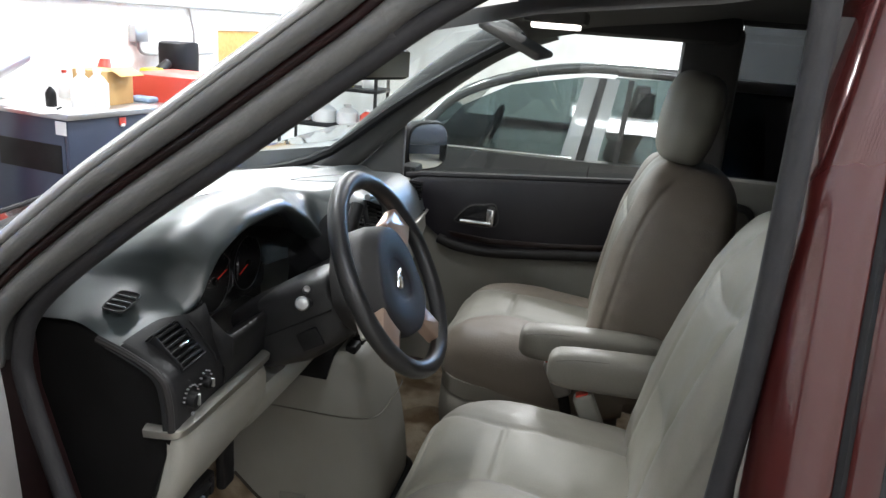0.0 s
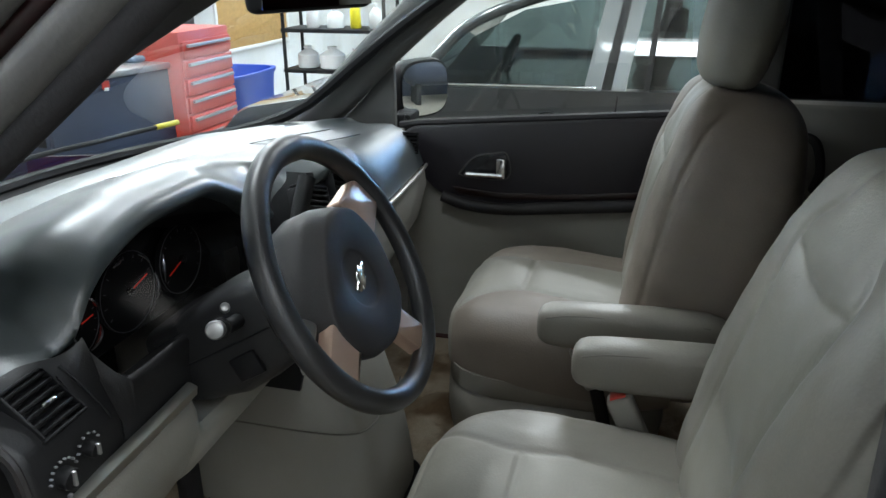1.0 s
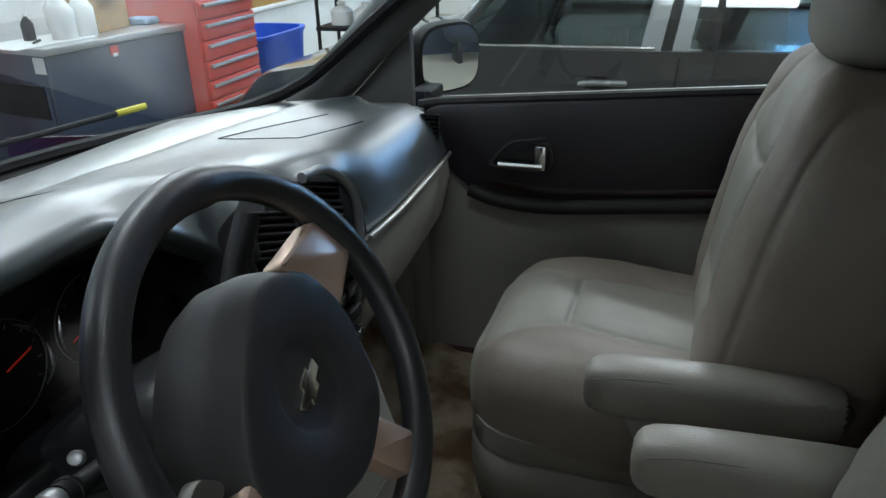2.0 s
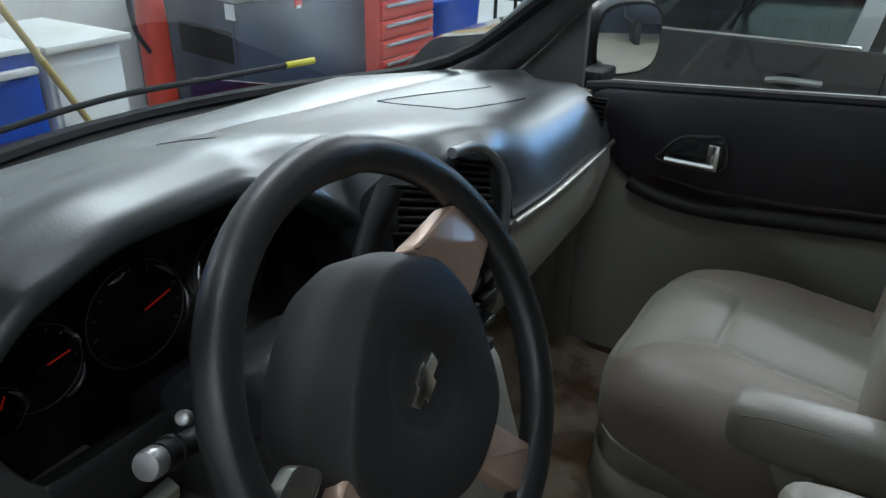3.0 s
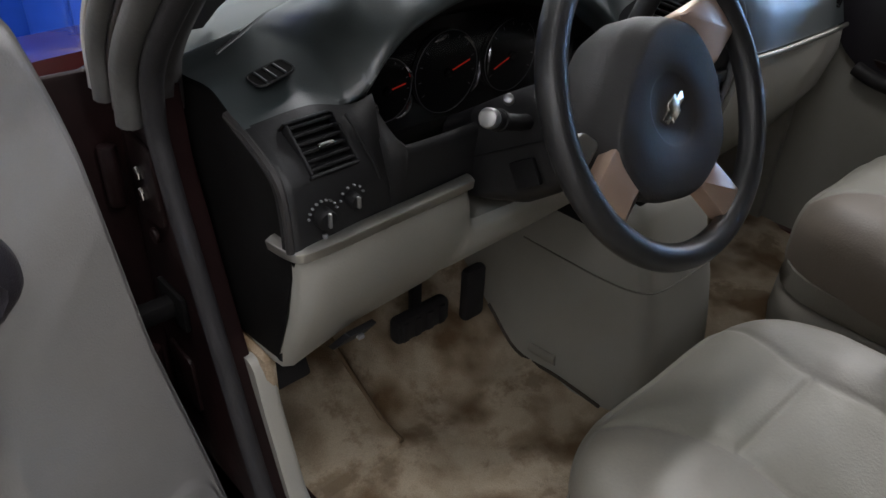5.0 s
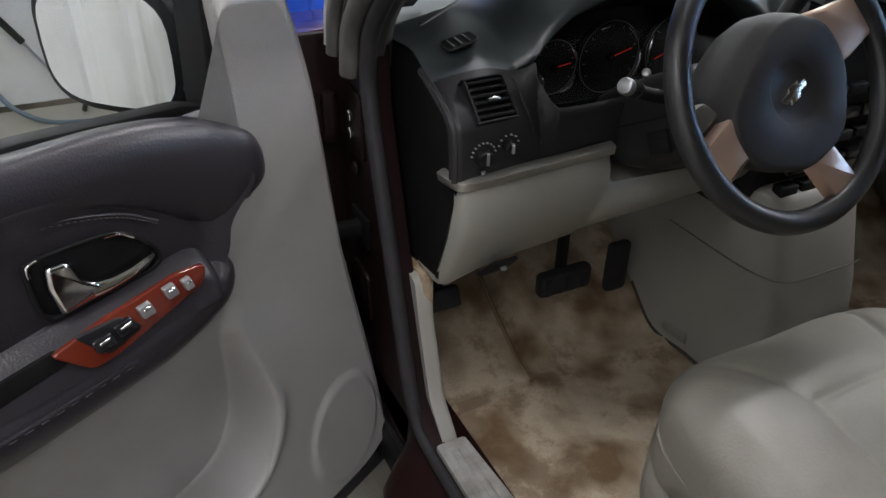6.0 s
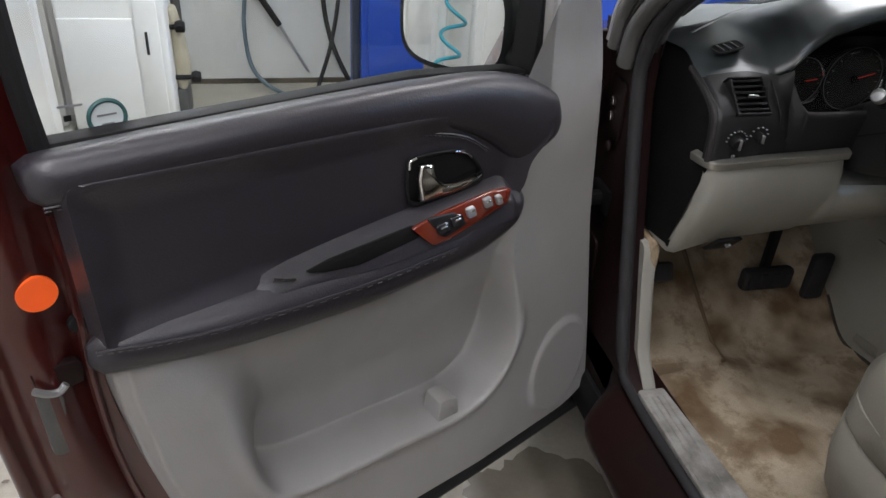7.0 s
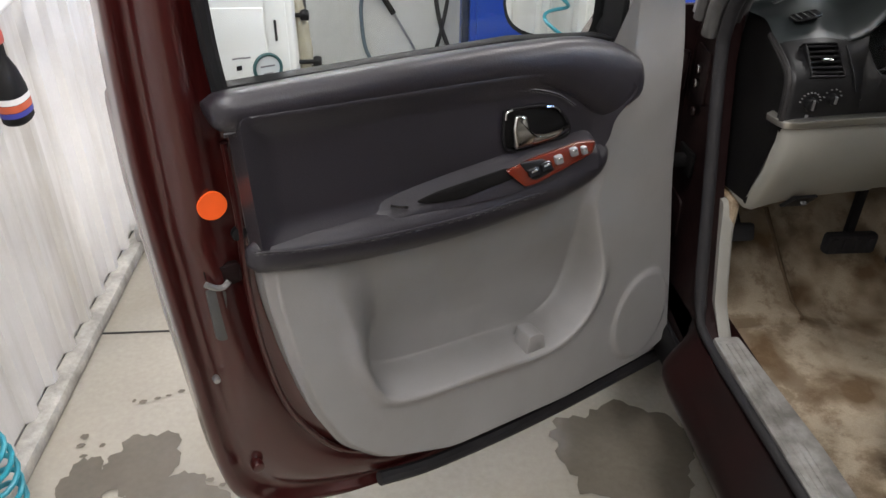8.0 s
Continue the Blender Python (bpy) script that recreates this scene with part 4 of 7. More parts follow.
for gx, gz, gr, ang in ((-0.487, 1.110, 0.046, 8), (-0.372, 1.113, 0.062, 15), (-0.235, 1.112, 0.058, 200), (-0.535, 1.085, 0.028, 60)):
    g = part("gauge", cylinder((gx, 0.457, gz), (gx, 0.448, gz), gr, 32, bevel=0.002), BLACK, dash, "round black gauge")
    part("gauge_ring", tube([(gx + gr * math.cos(t), 0.447, gz + gr * math.sin(t)) for t in np.linspace(0, 2 * math.pi, 33)[:-1]], 0.0007, 6, True), INK, g)
    for k in range(11):
        a_ = radians(-30 + k * 24)
        part("gauge_mark", tube([(gx + gr * f * math.cos(a_), 0.4465, gz + gr * f * math.sin(a_)) for f in (0.82, 0.90)], 0.0008, 4), INK, g)
    part("gauge_hub", cylinder((gx, 0.448, gz), (gx, 0.440, gz), 0.007, 14, bevel=0.002), GLOSS, g)
    part("needle", tube([(gx + f * gr * math.cos(radians(ang)), 0.444, gz + f * gr * math.sin(radians(ang))) for f in (0.1, 0.72)], 0.0010, 6), NEEDLE, g, "red needle with an added glow")
part("gauge_lens", loft([[(x, 0.312 + 0.118 * t ** 0.8 + 0.01 * math.cos(x * 9), 1.104 + 0.125 * t + 0.012 * math.sin(math.pi * t)) for x in np.linspace(-0.585, -0.14, 14)] for t in np.linspace(0, 1, 7)], False, False), glass("gauge_lens", (0.62, 0.62, 0.64), 0.02, 0.12), dash, "clear lens of the instruments").visible_shadow = False
# bright arcs set where the gauge bezels glint; the highlights are modelled as metal
for gx, gz, a0, a1, r in ((-0.487, 1.110, -70, -20, 0.046), (-0.487, 1.110, 5, 45, 0.043), (-0.372, 1.113, -40, 5, 0.062), (-0.372, 1.113, 25, 60, 0.057), (-0.372, 1.113, 95, 120, 0.059), (-0.235, 1.112, 150, 200, 0.057), (-0.535, 1.085, -20, 60, 0.026), (-0.535, 1.085, 100, 160, 0.024)):
    part("bezel_glint", tube([(gx + r * math.cos(radians(a)), 0.443 - 0.003 * math.sin(radians((a - a0) / (a1 - a0) * 180)), gz + r * math.sin(radians(a))) for a in np.linspace(a0, a1, 8)], [0.0008, 0.002, 0.003, 0.0034, 0.0034, 0.003, 0.002, 0.0008], 8), GLINT_METAL, dash, "bright arc standing in for a bezel glint")

# side vents, lamp switch
def vent(c, w, h, face, up, slats=5, frame_mat=None, mat=None):
    """A louvred vent round c that faces along face."""
    f, u = Vector(face).normalized(), Vector(up).normalized()
    u = (u - f * u.dot(f)).normalized()
    r = u.cross(f)
    m = Matrix((r, u, f)).transposed().to_4x4()
    m.translation = c
    v = part("vent", moved(box((-w / 2, -h / 2, -0.03), (w / 2, h / 2, -0.012), 0.002), m), BLACK, dash, "black louvred air vent")
    fr = join(box((-w / 2 - 0.006, h / 2, -0.02), (w / 2 + 0.004, h / 2 + 0.004, 0.001), 0.002), box((-w / 2 - 0.006, -h / 2 - 0.004, -0.02), (w / 2 + 0.004, -h / 2, 0.001), 0.002),
              box((-w / 2 - 0.004, -h / 2, -0.02), (-w / 2, h / 2, 0.001), 0.002), box((w / 2, -h / 2, -0.02), (w / 2 + 0.004, h / 2, 0.001), 0.002))
    part("vent_frame", moved(fr, m), frame_mat or BLACK, dash)
    for k in range(slats):
        z = -h / 2 + h * (k + 0.5) / slats
        part("vent_slat", moved(box((-w / 2, -0.002, -0.016), (w / 2, 0.002, 0.0), 0.001), m @ pose(0, z, 0, 25, 0, 0)), mat or BLACK, dash)
    return v
vent(VENT_AT, VENT_W, VENT_H, VENT_F, (0, 0, 1), 6)
part("vent_tab", moved(box((-0.011, -0.003, 0.0), (0.011, 0.003, 0.007), 0.002), Matrix.Translation(VENT_AT - VENT_U * 0.004) @ Matrix((VENT_R, VENT_U, VENT_F)).transposed().to_4x4()), CHROME, dash, "bright vent tab")
part("vent_wheel", cylinder(VENT_AT + VENT_R * 0.047 - VENT_F * 0.010, VENT_AT + VENT_R * 0.047 + VENT_F * 0.001, 0.013, 24, bevel=0.002), BLACK, dash, "round thumb wheel of the vent")
part("panel_joint", tube([(x, y - 0.0004, z + 0.0004) for x, (y, z) in zip(np.linspace(-0.634, -0.612, 12), face_line(0.372, 1.168, 24)[5:17])], 0.0016, 6), BLACK, dash)
# demister slot let into the top, its ribs running fore and aft
slot_line = [(x, y, dash_z(x, y) + 0.0012) for x, y in rounded([(-0.703, 0.405), (-0.651, 0.407), (-0.649, 0.448), (-0.700, 0.446)], 0.012, 5)]
slot = bmesh.new()
hub_v = slot.verts.new((-0.676, 0.427, dash_z(-0.676, 0.427) + 0.001))
rv_ = [slot.verts.new(p) for p in slot_line]
for a, b in zip(rv_, rv_[1:] + rv_[:1]):
    slot.faces.new((hub_v, a, b))
demist = part("demister_slot", slot, CAP, dash, "black demister slot with four openings")
part("slot_rim", tube(slot_line, 0.0016, 6, True), FACE, demist)
for k in range(3):
    rx_ = -0.689 + 0.013 * k
    part("slot_rib", tube([(rx_ + (y - 0.427) * 0.1, y, dash_z(rx_, y) + 0.0022) for y in (0.409, 0.427, 0.444)], 0.0015, 6), DASH, demist)
pv_a, pv_b = (dash_row(min(DASH_FINE, key=lambda r: abs(r[0] - 0.712)))[k] for k in (24, 27))
vent((pv_a + pv_b) / 2 + Vector((0, -0.002, 0.002)), 0.036, 0.052, (-0.10, -(pv_a.z - pv_b.z), pv_a.y - pv_b.y), (0.25, 0, 1), 5)
for sx_, sz_, sr_, marks in ((-0.698, 1.055, 0.0125, 9), (-0.657, 1.064, 0.0095, 6)):
    sw = part("lamp_switch" if marks == 9 else "dimmer", cylinder((sx_, 0.312, sz_), (sx_, 0.286, sz_ - 0.003), sr_, 24, bevel=0.003), BLACK, dash, "round black knob with pale marks")
    part("knob_grip", box((sx_ - 0.002, 0.282, sz_ - sr_ * 0.8), (sx_ + 0.002, 0.288, sz_ + sr_ * 0.7), 0.001), STEEL, sw)
    for k in range(marks):
        a_ = radians(15 + k * (160 / (marks - 1)))
        px_, pz_ = sx_ + (sr_ + 0.007) * math.cos(a_), sz_ + (sr_ + 0.007) * math.sin(a_)
        part("switch_mark", box((px_ - 0.0013, 0.2955, pz_ - 0.001), (px_ + 0.0013, 0.2995, pz_ + 0.001), 0.0004), INK, sw)
part("switch_mark", box((-0.702, 0.293, 1.026), (-0.696, 0.297, 1.032), 0.001), INK, dash)

# centre stack
cs = part("console_face", loft([[(-0.075 if z > 1.2 else -0.14, y, z), (0.12, y, z - (0.045 if z > 1.2 else 0)), (0.12, y + 0.14, z - (0.045 if z > 1.2 else 0)), (-0.075 if z > 1.2 else -0.14, y + 0.14, z)] for y, z in ((0.285, 1.228), (0.262, 1.15), (0.255, 1.08), (0.27, 0.95), (0.30, 0.82))]), BLACK, van, "black centre stack with audio unit and switches")
for vx, vz in ((-0.108, 1.188), (0.022, 1.184)):
    vent((vx, 0.252, vz), 0.085, 0.052, (0, -1, 0.35), (0.35, 0, 1), 5, BLACK)
part("stack_trim", tube(spline([(-0.03, 0.256, 1.236), (0.03, 0.254, 1.228), (0.085, 0.25, 1.19), (0.108, 0.246, 1.14), (0.114, 0.25, 1.06), (0.114, 0.262, 0.98)], 5), 0.0075, 10), material("satin_grey_trim", (0.16, 0.17, 0.18), 0.35, 0.3, (0.05, 8)), cs, "satin trim of the centre stack")
part("stack_trim", tube(spline([(-0.17, 0.262, 1.19), (-0.168, 0.25, 1.12), (-0.15, 0.25, 1.05), (-0.13, 0.262, 0.98)], 5), 0.008, 10), BLACK, cs)
for row in range(5):
    for col in range(4):
        part("button", box((-0.10 + col * 0.052, 0.245, 1.055 - row * 0.045), (-0.058 + col * 0.052, 0.262 + row * 0.002, 1.075 - row * 0.045), 0.003), GLOSS if row % 2 else BLACK, cs)

# console under the stack
co = [oval((0, (y + 0.74) / 2, z), (1, 0, 0), (0, 1, 0), w, (0.74 - y) / 2, 6, 56) for y, z, w in ((0.262, 0.885, 0.118), (0.238, 0.875, 0.13), (0.225, 0.85, 0.134), (0.20, 0.76, 0.138), (0.175, 0.68, 0.141), (0.16, 0.60, 0.143), (0.15, 0.52, 0.145), (0.15, 0.44, 0.146))]
console = part("console", loft(co), TAN, van, "beige lower console with rounded corners", 50)
part("console_joint", tube([p + Vector((0, 0, 0.05)) for p in [oval((0, (0.175 + 0.74) / 2, 0.68), (1, 0, 0), (0, 1, 0), 0.1412, (0.74 - 0.175) / 2, 6, 56)[k] for k in range(28, 46)]], 0.0016, 6), SEAM, console)
part("console_foot", tube([oval((0, 0.455, 0.47), (1, 0, 0), (0, 1, 0), 0.150, 0.310, 6, 56)[k] for k in range(36, 50)], 0.018, 8), BLACK, console, "dark foot of the console")
part("console_seam", tube(spline([(-0.146, 0.53, floor_z(-0.146, 0.53) + 0.004), (-0.147, 0.44, floor_z(-0.147, 0.44) + 0.006), (-0.147, 0.33, floor_z(-0.147, 0.33) + 0.006), (-0.147, 0.22, floor_z(-0.147, 0.22) + 0.006)], 5), 0.004, 6), BROWN, van, "dark joint of carpet and console")
part("console_clip", tube([(-0.144, 0.405, 0.487), (-0.146, 0.385, 0.490), (-0.146, 0.355, 0.492), (-0.144, 0.338, 0.494)], 0.013, 10, flat=0.7), LEATHER_SIDE, van, "small beige clip on the console")
# footrest beside the pedals
rest_ = part("footrest", prism([(0.385, 0.45), (0.395, 0.476), (0.45, 0.484), (0.64, 0.645), (0.64, 0.58), (0.45, 0.43)], lambda u, v, w: (-0.735 + w + (0.02 if u < 0.5 else 0), u, v), 0.215, 0.008), CARPET, van, "stained carpet footrest")
part("footrest_edge", tube(spline([(-0.502, 0.392, 0.470), (-0.503, 0.45, 0.482), (-0.515, 0.55, 0.567), (-0.522, 0.638, 0.642)], 5), 0.006, 8), material("worn_brown_edging", (0.13, 0.09, 0.05), 0.9), rest_)
# pedals
ped = part("brake_pedal", box((-0.43, 0.49, 0.585), (-0.30, 0.52, 0.64), 0.01), RUBBER, van, "black rubber brake pedal")
part("pedal_arm", box((-0.375, 0.51, 0.62), (-0.355, 0.53, 0.9), 0.004), BLACK, ped)
for k in range(4):
    part("pedal_rib", box((-0.42 + k * 0.03, 0.486, 0.592), (-0.405 + k * 0.03, 0.492, 0.633), 0.002), RUBBER, ped)
gas = part("accelerator", box((-0.24, 0.505, 0.535), (-0.185, 0.53, 0.66), 0.01), RUBBER, van, "black rubber accelerator pedal")

pk = part("parking_brake", moved(box((-0.035, -0.012, -0.022), (0.035, 0.012, 0.022), 0.008), pose(-0.655, 0.50, 0.655, -25)), RUBBER, van, "black parking brake pedal")
part("pedal_arm", tube(spline([(-0.655, 0.515, 0.66), (-0.66, 0.56, 0.72), (-0.665, 0.60, 0.85)], 5), 0.010, 8), BLACK, pk)

def resample(pts, n):
    pts = [Vector(p).to_2d() for p in pts]
    d = [0.0]
    for a, b in zip(pts, pts[1:] + pts[:1]):
        d.append(d[-1] + (b - a).length)
    out, k = [], 0
    for i in range(n):
        t = d[-1] * i / n
        while d[k + 1] < t:
            k += 1
        f = (t - d[k]) / max(1e-9, d[k + 1] - d[k])
        out.append(pts[k].lerp(pts[(k + 1) % len(pts)], f))
    return out

# ---- steering wheel and column ----
WC = Vector((-0.374, 0.086, 1.186))
WA = radians(28.8)
WT = Matrix.Translation(WC) @ Matrix(((1, 0, 0), (0, math.sin(WA), -math.cos(WA)), (0, math.cos(WA), math.sin(WA)))).to_4x4()
WM = WT @ pose(0, 0, 0, 0, 0, 27)   # the wheel is left turned
# in the wheel's own frame x is along its side spokes, z towards the driver
rimr = [0.0165 + 0.0025 * math.exp(-((t - 0.9) % (2 * math.pi)) ** 2 * 6) for t in np.linspace(0, 2 * math.pi, 73)[:-1]]
wheel = part("steering_wheel", moved(tube([(0.181 * math.cos(t), 0.181 * math.sin(t), 0) for t in np.linspace(0, 2 * math.pi, 73)[:-1]], rimr, 14, True), WM), WHEEL, van, "black leather steering wheel with satin spokes")
hub = resample(rounded([(0.063, 0.064), (0.103, 0.026), (0.101, -0.036), (0.040, -0.112), (-0.045, -0.110), (-0.123, -0.052), (-0.120, 0.024), (-0.042, 0.060), (0.024, 0.072)], 0.03), 72)
mid_ = Vector((-0.009, -0.012))
pad = []
for z, k, lift in ((-0.085, 0.80, 0.028), (-0.06, 0.93, 0.024), (-0.03, 1.02, 0.012), (-0.006, 1.015, 0.004), (0.003, 1.0, 0), (0.0065, 0.985, 0), (0.009, 0.955, 0), (0.0105, 0.9, 0), (0.011, 0.7, 0), (0.0105, 0.50, 0), (0.0085, 0.46, 0), (0.0065, 0.42, 0), (0.006, 0.2, 0), (0.006, 0.02, 0)):
    ring = []
    for p in hub:
        q = p - mid_
        if k < 0.55:
            q = q.normalized() * k * 0.088
        elif k < 0.75:
            q = q.lerp(q.normalized() * 0.088, 0.4) * k
        else:
            q = q * k
        ring.append((mid_.x + q.x, mid_.y + q.y + lift, z))
    pad.append(ring)
part("airbag_cover", moved(loft(pad), WM), AIRBAG, wheel, "black airbag cover with a round dish", 35)
part("emblem", moved(prism([(-0.023, 0.0045), (-0.008, 0.0045), (-0.006, 0.009), (0.012, 0.009), (0.010, 0.0045), (0.023, 0.0045), (0.020, -0.0045), (0.008, -0.0045), (0.006, -0.009), (-0.012, -0.009), (-0.010, -0.0045), (-0.020, -0.0045)], lambda u, v, w: (u * 1.15 - 0.009, v * 1.15 - 0.011, 0.0065 + w), 0.005, 0.0015), WM), BADGE, wheel, "plain bright badge")
for shape in ([(0.085, 0.052), (0.114, 0.042), (0.165, 0.026), (0.170, -0.034), (0.105, -0.036), (0.085, -0.03)], [(-0.105, 0.024), (-0.129, 0.022), (-0.178, 0.016), (-0.176, -0.044), (-0.127, -0.036), (-0.10, -0.04)], [(-0.035, -0.10), (0.012, -0.10), (0.024, -0.170), (-0.026, -0.172)]):
    part("spoke", moved(prism(rounded(shape, 0.008), lambda u, v, w: (u, v, -0.016 + w), 0.022, 0.006), WM), COPPER, wheel, "satin metal spoke")
part("spoke_cover", moved(prism(rounded([(-0.105, 0.028), (-0.115, 0.056), (-0.142, 0.058), (-0.178, 0.022)], 0.008), lambda u, v, w: (u, v, -0.03 + w), 0.016, 0.005), WM), TRIM, wheel, "pale rear cover of the spoke")
CU, CAX = WT.to_3x3() @ Vector((0, 1, 0)), WT.to_3x3() @ Vector((0, 0, -1))
col_rings = []
for along, half, up_h, down_h in ((0.088, 0.050, 0.040, 0.050), (0.094, 0.066, 0.050, 0.066), (0.105, 0.074, 0.054, 0.074), (0.15, 0.080, 0.056, 0.084), (0.20, 0.085, 0.056, 0.090), (0.26, 0.086, 0.052, 0.080), (0.30, 0.082, 0.050, 0.070)):
    c0 = WC + CAX * along
    col_rings.append([c0 + Vector((p.x, 0, 0)) + CU * (p.y * (up_h if p.y > 0 else down_h)) for p in oval((0, 0, 0), (1, 0, 0), (0, 1, 0), half, 1.0, 5, 40)])
col_ = part("column", loft(col_rings), FACE, van, "black steering column shroud", 50)
part("shroud_joint", tube([c + Vector((-0.0005, 0, 0)) for c in [WC + CAX * a + Vector((-h_ - 0.0005, 0, 0)) - CU * 0.01 for a, h_ in ((0.105, 0.074), (0.15, 0.080), (0.20, 0.085), (0.26, 0.086))]], 0.0016, 6), BLACK, col_)
part("lock_cover", moved(box((-0.004, -0.022, -0.018), (0.004, 0.022, 0.018), 0.003), Matrix.Translation(WC + CAX * 0.165 + Vector((-0.081, 0, 0)) - CU * 0.045) @ pose(0, 0, 0, -30)), BLACK, col_, "black cover of the ignition lock")
stalk = part("signal_stalk", tube(spline([(-0.44, 0.222, 1.128), (-0.49, 0.205, 1.146), (-0.53, 0.192, 1.163), (-0.548, 0.186, 1.172)], 4), [0.010] * 8 + [0.012] * 5, 14), BLACK, van, "black turn signal stalk with a bright tip")
part("stalk_tip", cylinder((-0.546, 0.187, 1.171), (-0.563, 0.180, 1.179), 0.0115, 20, bevel=0.005), TIP, stalk, "rounded pale stalk tip")
part("stalk_ring", cylinder((-0.530, 0.193, 1.163), (-0.536, 0.190, 1.166), 0.0135, 20, bevel=0.002), BLACK, stalk)
part("stalk_knob", cylinder((-0.512, 0.196, 1.180), (-0.520, 0.190, 1.188), 0.006, 14, bevel=0.002), TIP, stalk)
shf = part("shift_lever", tube(spline([(-0.32, 0.20, 1.16), (-0.285, 0.205, 1.195), (-0.26, 0.21, 1.225), (-0.228, 0.21, 1.266)], 4), [0.009] * 5 + [0.014] * 8, 10), BLACK, van, "black column shift lever")

# ---- passenger door, seen from inside ----
pd = part("passenger_door", prism([(0.40, 0.45), (0.42, 1.11), (0.36, 1.135), (-0.45, 1.20), (-0.45, 0.45)], lambda u, v, w: (0.87 - w, u, v), 0.05, 0.0), TAN, van, "closed passenger door with charcoal and beige panel")
up = rounded([(0.40, 1.10), (0.36, 1.13), (-0.45, 1.195), (-0.45, 0.945), (-0.1, 0.925), (0.10, 0.89), (0.25, 0.91), (0.32, 0.96)], 0.03)
part("upper_panel", prism(up, lambda u, v, w: (0.82 - w, u, v), 0.02, 0.01), DOORDARK, pd, "charcoal upper door panel")
part("arm_ledge", tube(spline([(0.80, 0.27, 0.925), (0.795, 0.2, 0.905), (0.79, 0.08, 0.900), (0.79, -0.1, 0.918), (0.79, -0.45, 0.955)], 6), 0.018, 12), AIRBAG, pd, "soft dark armrest ledge")
part("pull_cup", prism(rounded([(0.24, 0.955), (0.10, 0.945), (-0.10, 0.955), (-0.40, 0.985), (-0.40, 0.965), (-0.10, 0.938), (0.10, 0.925), (0.22, 0.935)], 0.008), lambda u, v, w: (0.802 - w, u, v), 0.006, 0.002), material("dark_wood_veneer", (0.014, 0.005, 0.004), 0.35, 0, (0.2, 20), coat=0.2), pd, "dark wood strip")
part("belt_strip", tube([(0.815, 0.40, 1.125), (0.815, 0.34, 1.135), (0.815, -0.45, 1.198)], 0.012, 8), RUBBER, pd, "grey belt-line strip")
part("handle_recess", prism(rounded([(0.208, 0.99), (0.208, 1.01), (0.17, 1.052), (0.078, 1.062), (0.078, 0.99)], 0.02), lambda u, v, w: (0.802 - w, u, v), 0.004, 0.002), GLOSS, pd)
part("handle_rim", tube(spline([(0.796, y, z) for y, z in ((0.208, 0.99), (0.208, 1.01), (0.17, 1.050), (0.12, 1.061), (0.080, 1.061), (0.078, 0.99))], 4, True), 0.0022, 8, True), SEALGREY, pd)
part("door_handle", join(tube([(0.785, 0.195, 1.0), (0.785, 0.09, 1.0)], 0.008, 8), box((0.78, 0.082, 0.99), (0.79, 0.108, 1.05), 0.004)), CHROME, pd, "chrome inner door handle")

# passenger front pillar and sail panel
ap = [(0.72, 1.10), (0.60, 1.19), (0.43, 1.35), (0.25, 1.50), (0.10, 1.60), (-0.05, 1.66)]
# Lighter than the driver's pillar trim: the light on it is in its colour.
part("front_pillar_trim", tube(spline([(0.80 - 0.10 * max(0, z - 1.15), y, z) for y, z in ap], 6), [0.055] * 31, 14, flat=0.7), GREYTRIM, van, "grey trim of the front pillar")
part("sail_panel", prism([(0.60, 1.11), (0.415, 1.11), (0.415, 1.30)], lambda u, v, w: (0.83 - w, u, v), 0.02, 0.004), GREYTRIM, van, "grey triangular panel at the mirror")
edge_ = spline([(-0.60, y, z) for y, z in ((0.09, 1.55), (0.245, 1.468), (0.365, 1.399), (0.497, 1.316), (0.612, 1.237), (0.72, 1.172))], 6)
rim_ = spline([(-0.782, y, z) for y, z in ((-0.02, 1.605), (0.06, 1.545), (0.18, 1.454), (0.30, 1.362), (0.42, 1.264), (0.51, 1.185))], 6)
trim_ = []
for e_, r_ in zip(edge_, rim_):
    m_ = (e_ + r_) / 2
    trim_.append([r_, m_ + Vector((-0.03, 0.006, 0.008)), m_ + Vector((0.03, 0.006, 0.008)), e_ + Vector((-0.012, -0.002, 0.0)), e_, e_ + Vector((0.003, 0.012, 0.008)), e_ + Vector((-0.002, 0.05, 0.03)), r_ + Vector((0, 0.05, 0.04))])
part("front_pillar_trim", loft(trim_), DARKTRIM, van, "dark grey trim of the front pillar", 50)

# roof
roof = []
for y in np.linspace(-1.3, 0.02, 8):
    drop = 0.0 if y < -0.5 else 0.07 * ((y + 0.5) / 0.52) ** 2
    roof.append([(x, y, 1.72 - drop - (0.05 if y > -0.5 else 0.02) * (abs(x) / 0.72) ** 3) for x in np.linspace(-0.72, 0.72, 13)])
part("headliner", loft(roof, False, False), HEADLINER, van, "grey cloth headliner")
part("roof_panel", loft([[(x * 1.03, y, z + 0.06) for x, y, z in r] for r in roof], False, False), RED, van, "dark red roof")
part("roof_rail", box((-0.80, -1.3, 1.66), (-0.70, -0.60, 1.72), 0.02), DARKTRIM, van)
part("roof_rail", box((0.66, -0.58, 1.63), (0.80, 0.05, 1.72), 0.03), DARKTRIM, van)
part("roof_rail", box((0.70, -1.3, 1.69), (0.84, -0.58, 1.74), 0.01), DARKTRIM, van)
visor = part("sun_visor", moved(box((-0.18, -0.09, -0.01), (0.18, 0.09, 0.01), 0.009, 3), pose(0.50, 0.02, 1.60, 25, 0, 0)), HEADLINER, van, "grey sun visor")
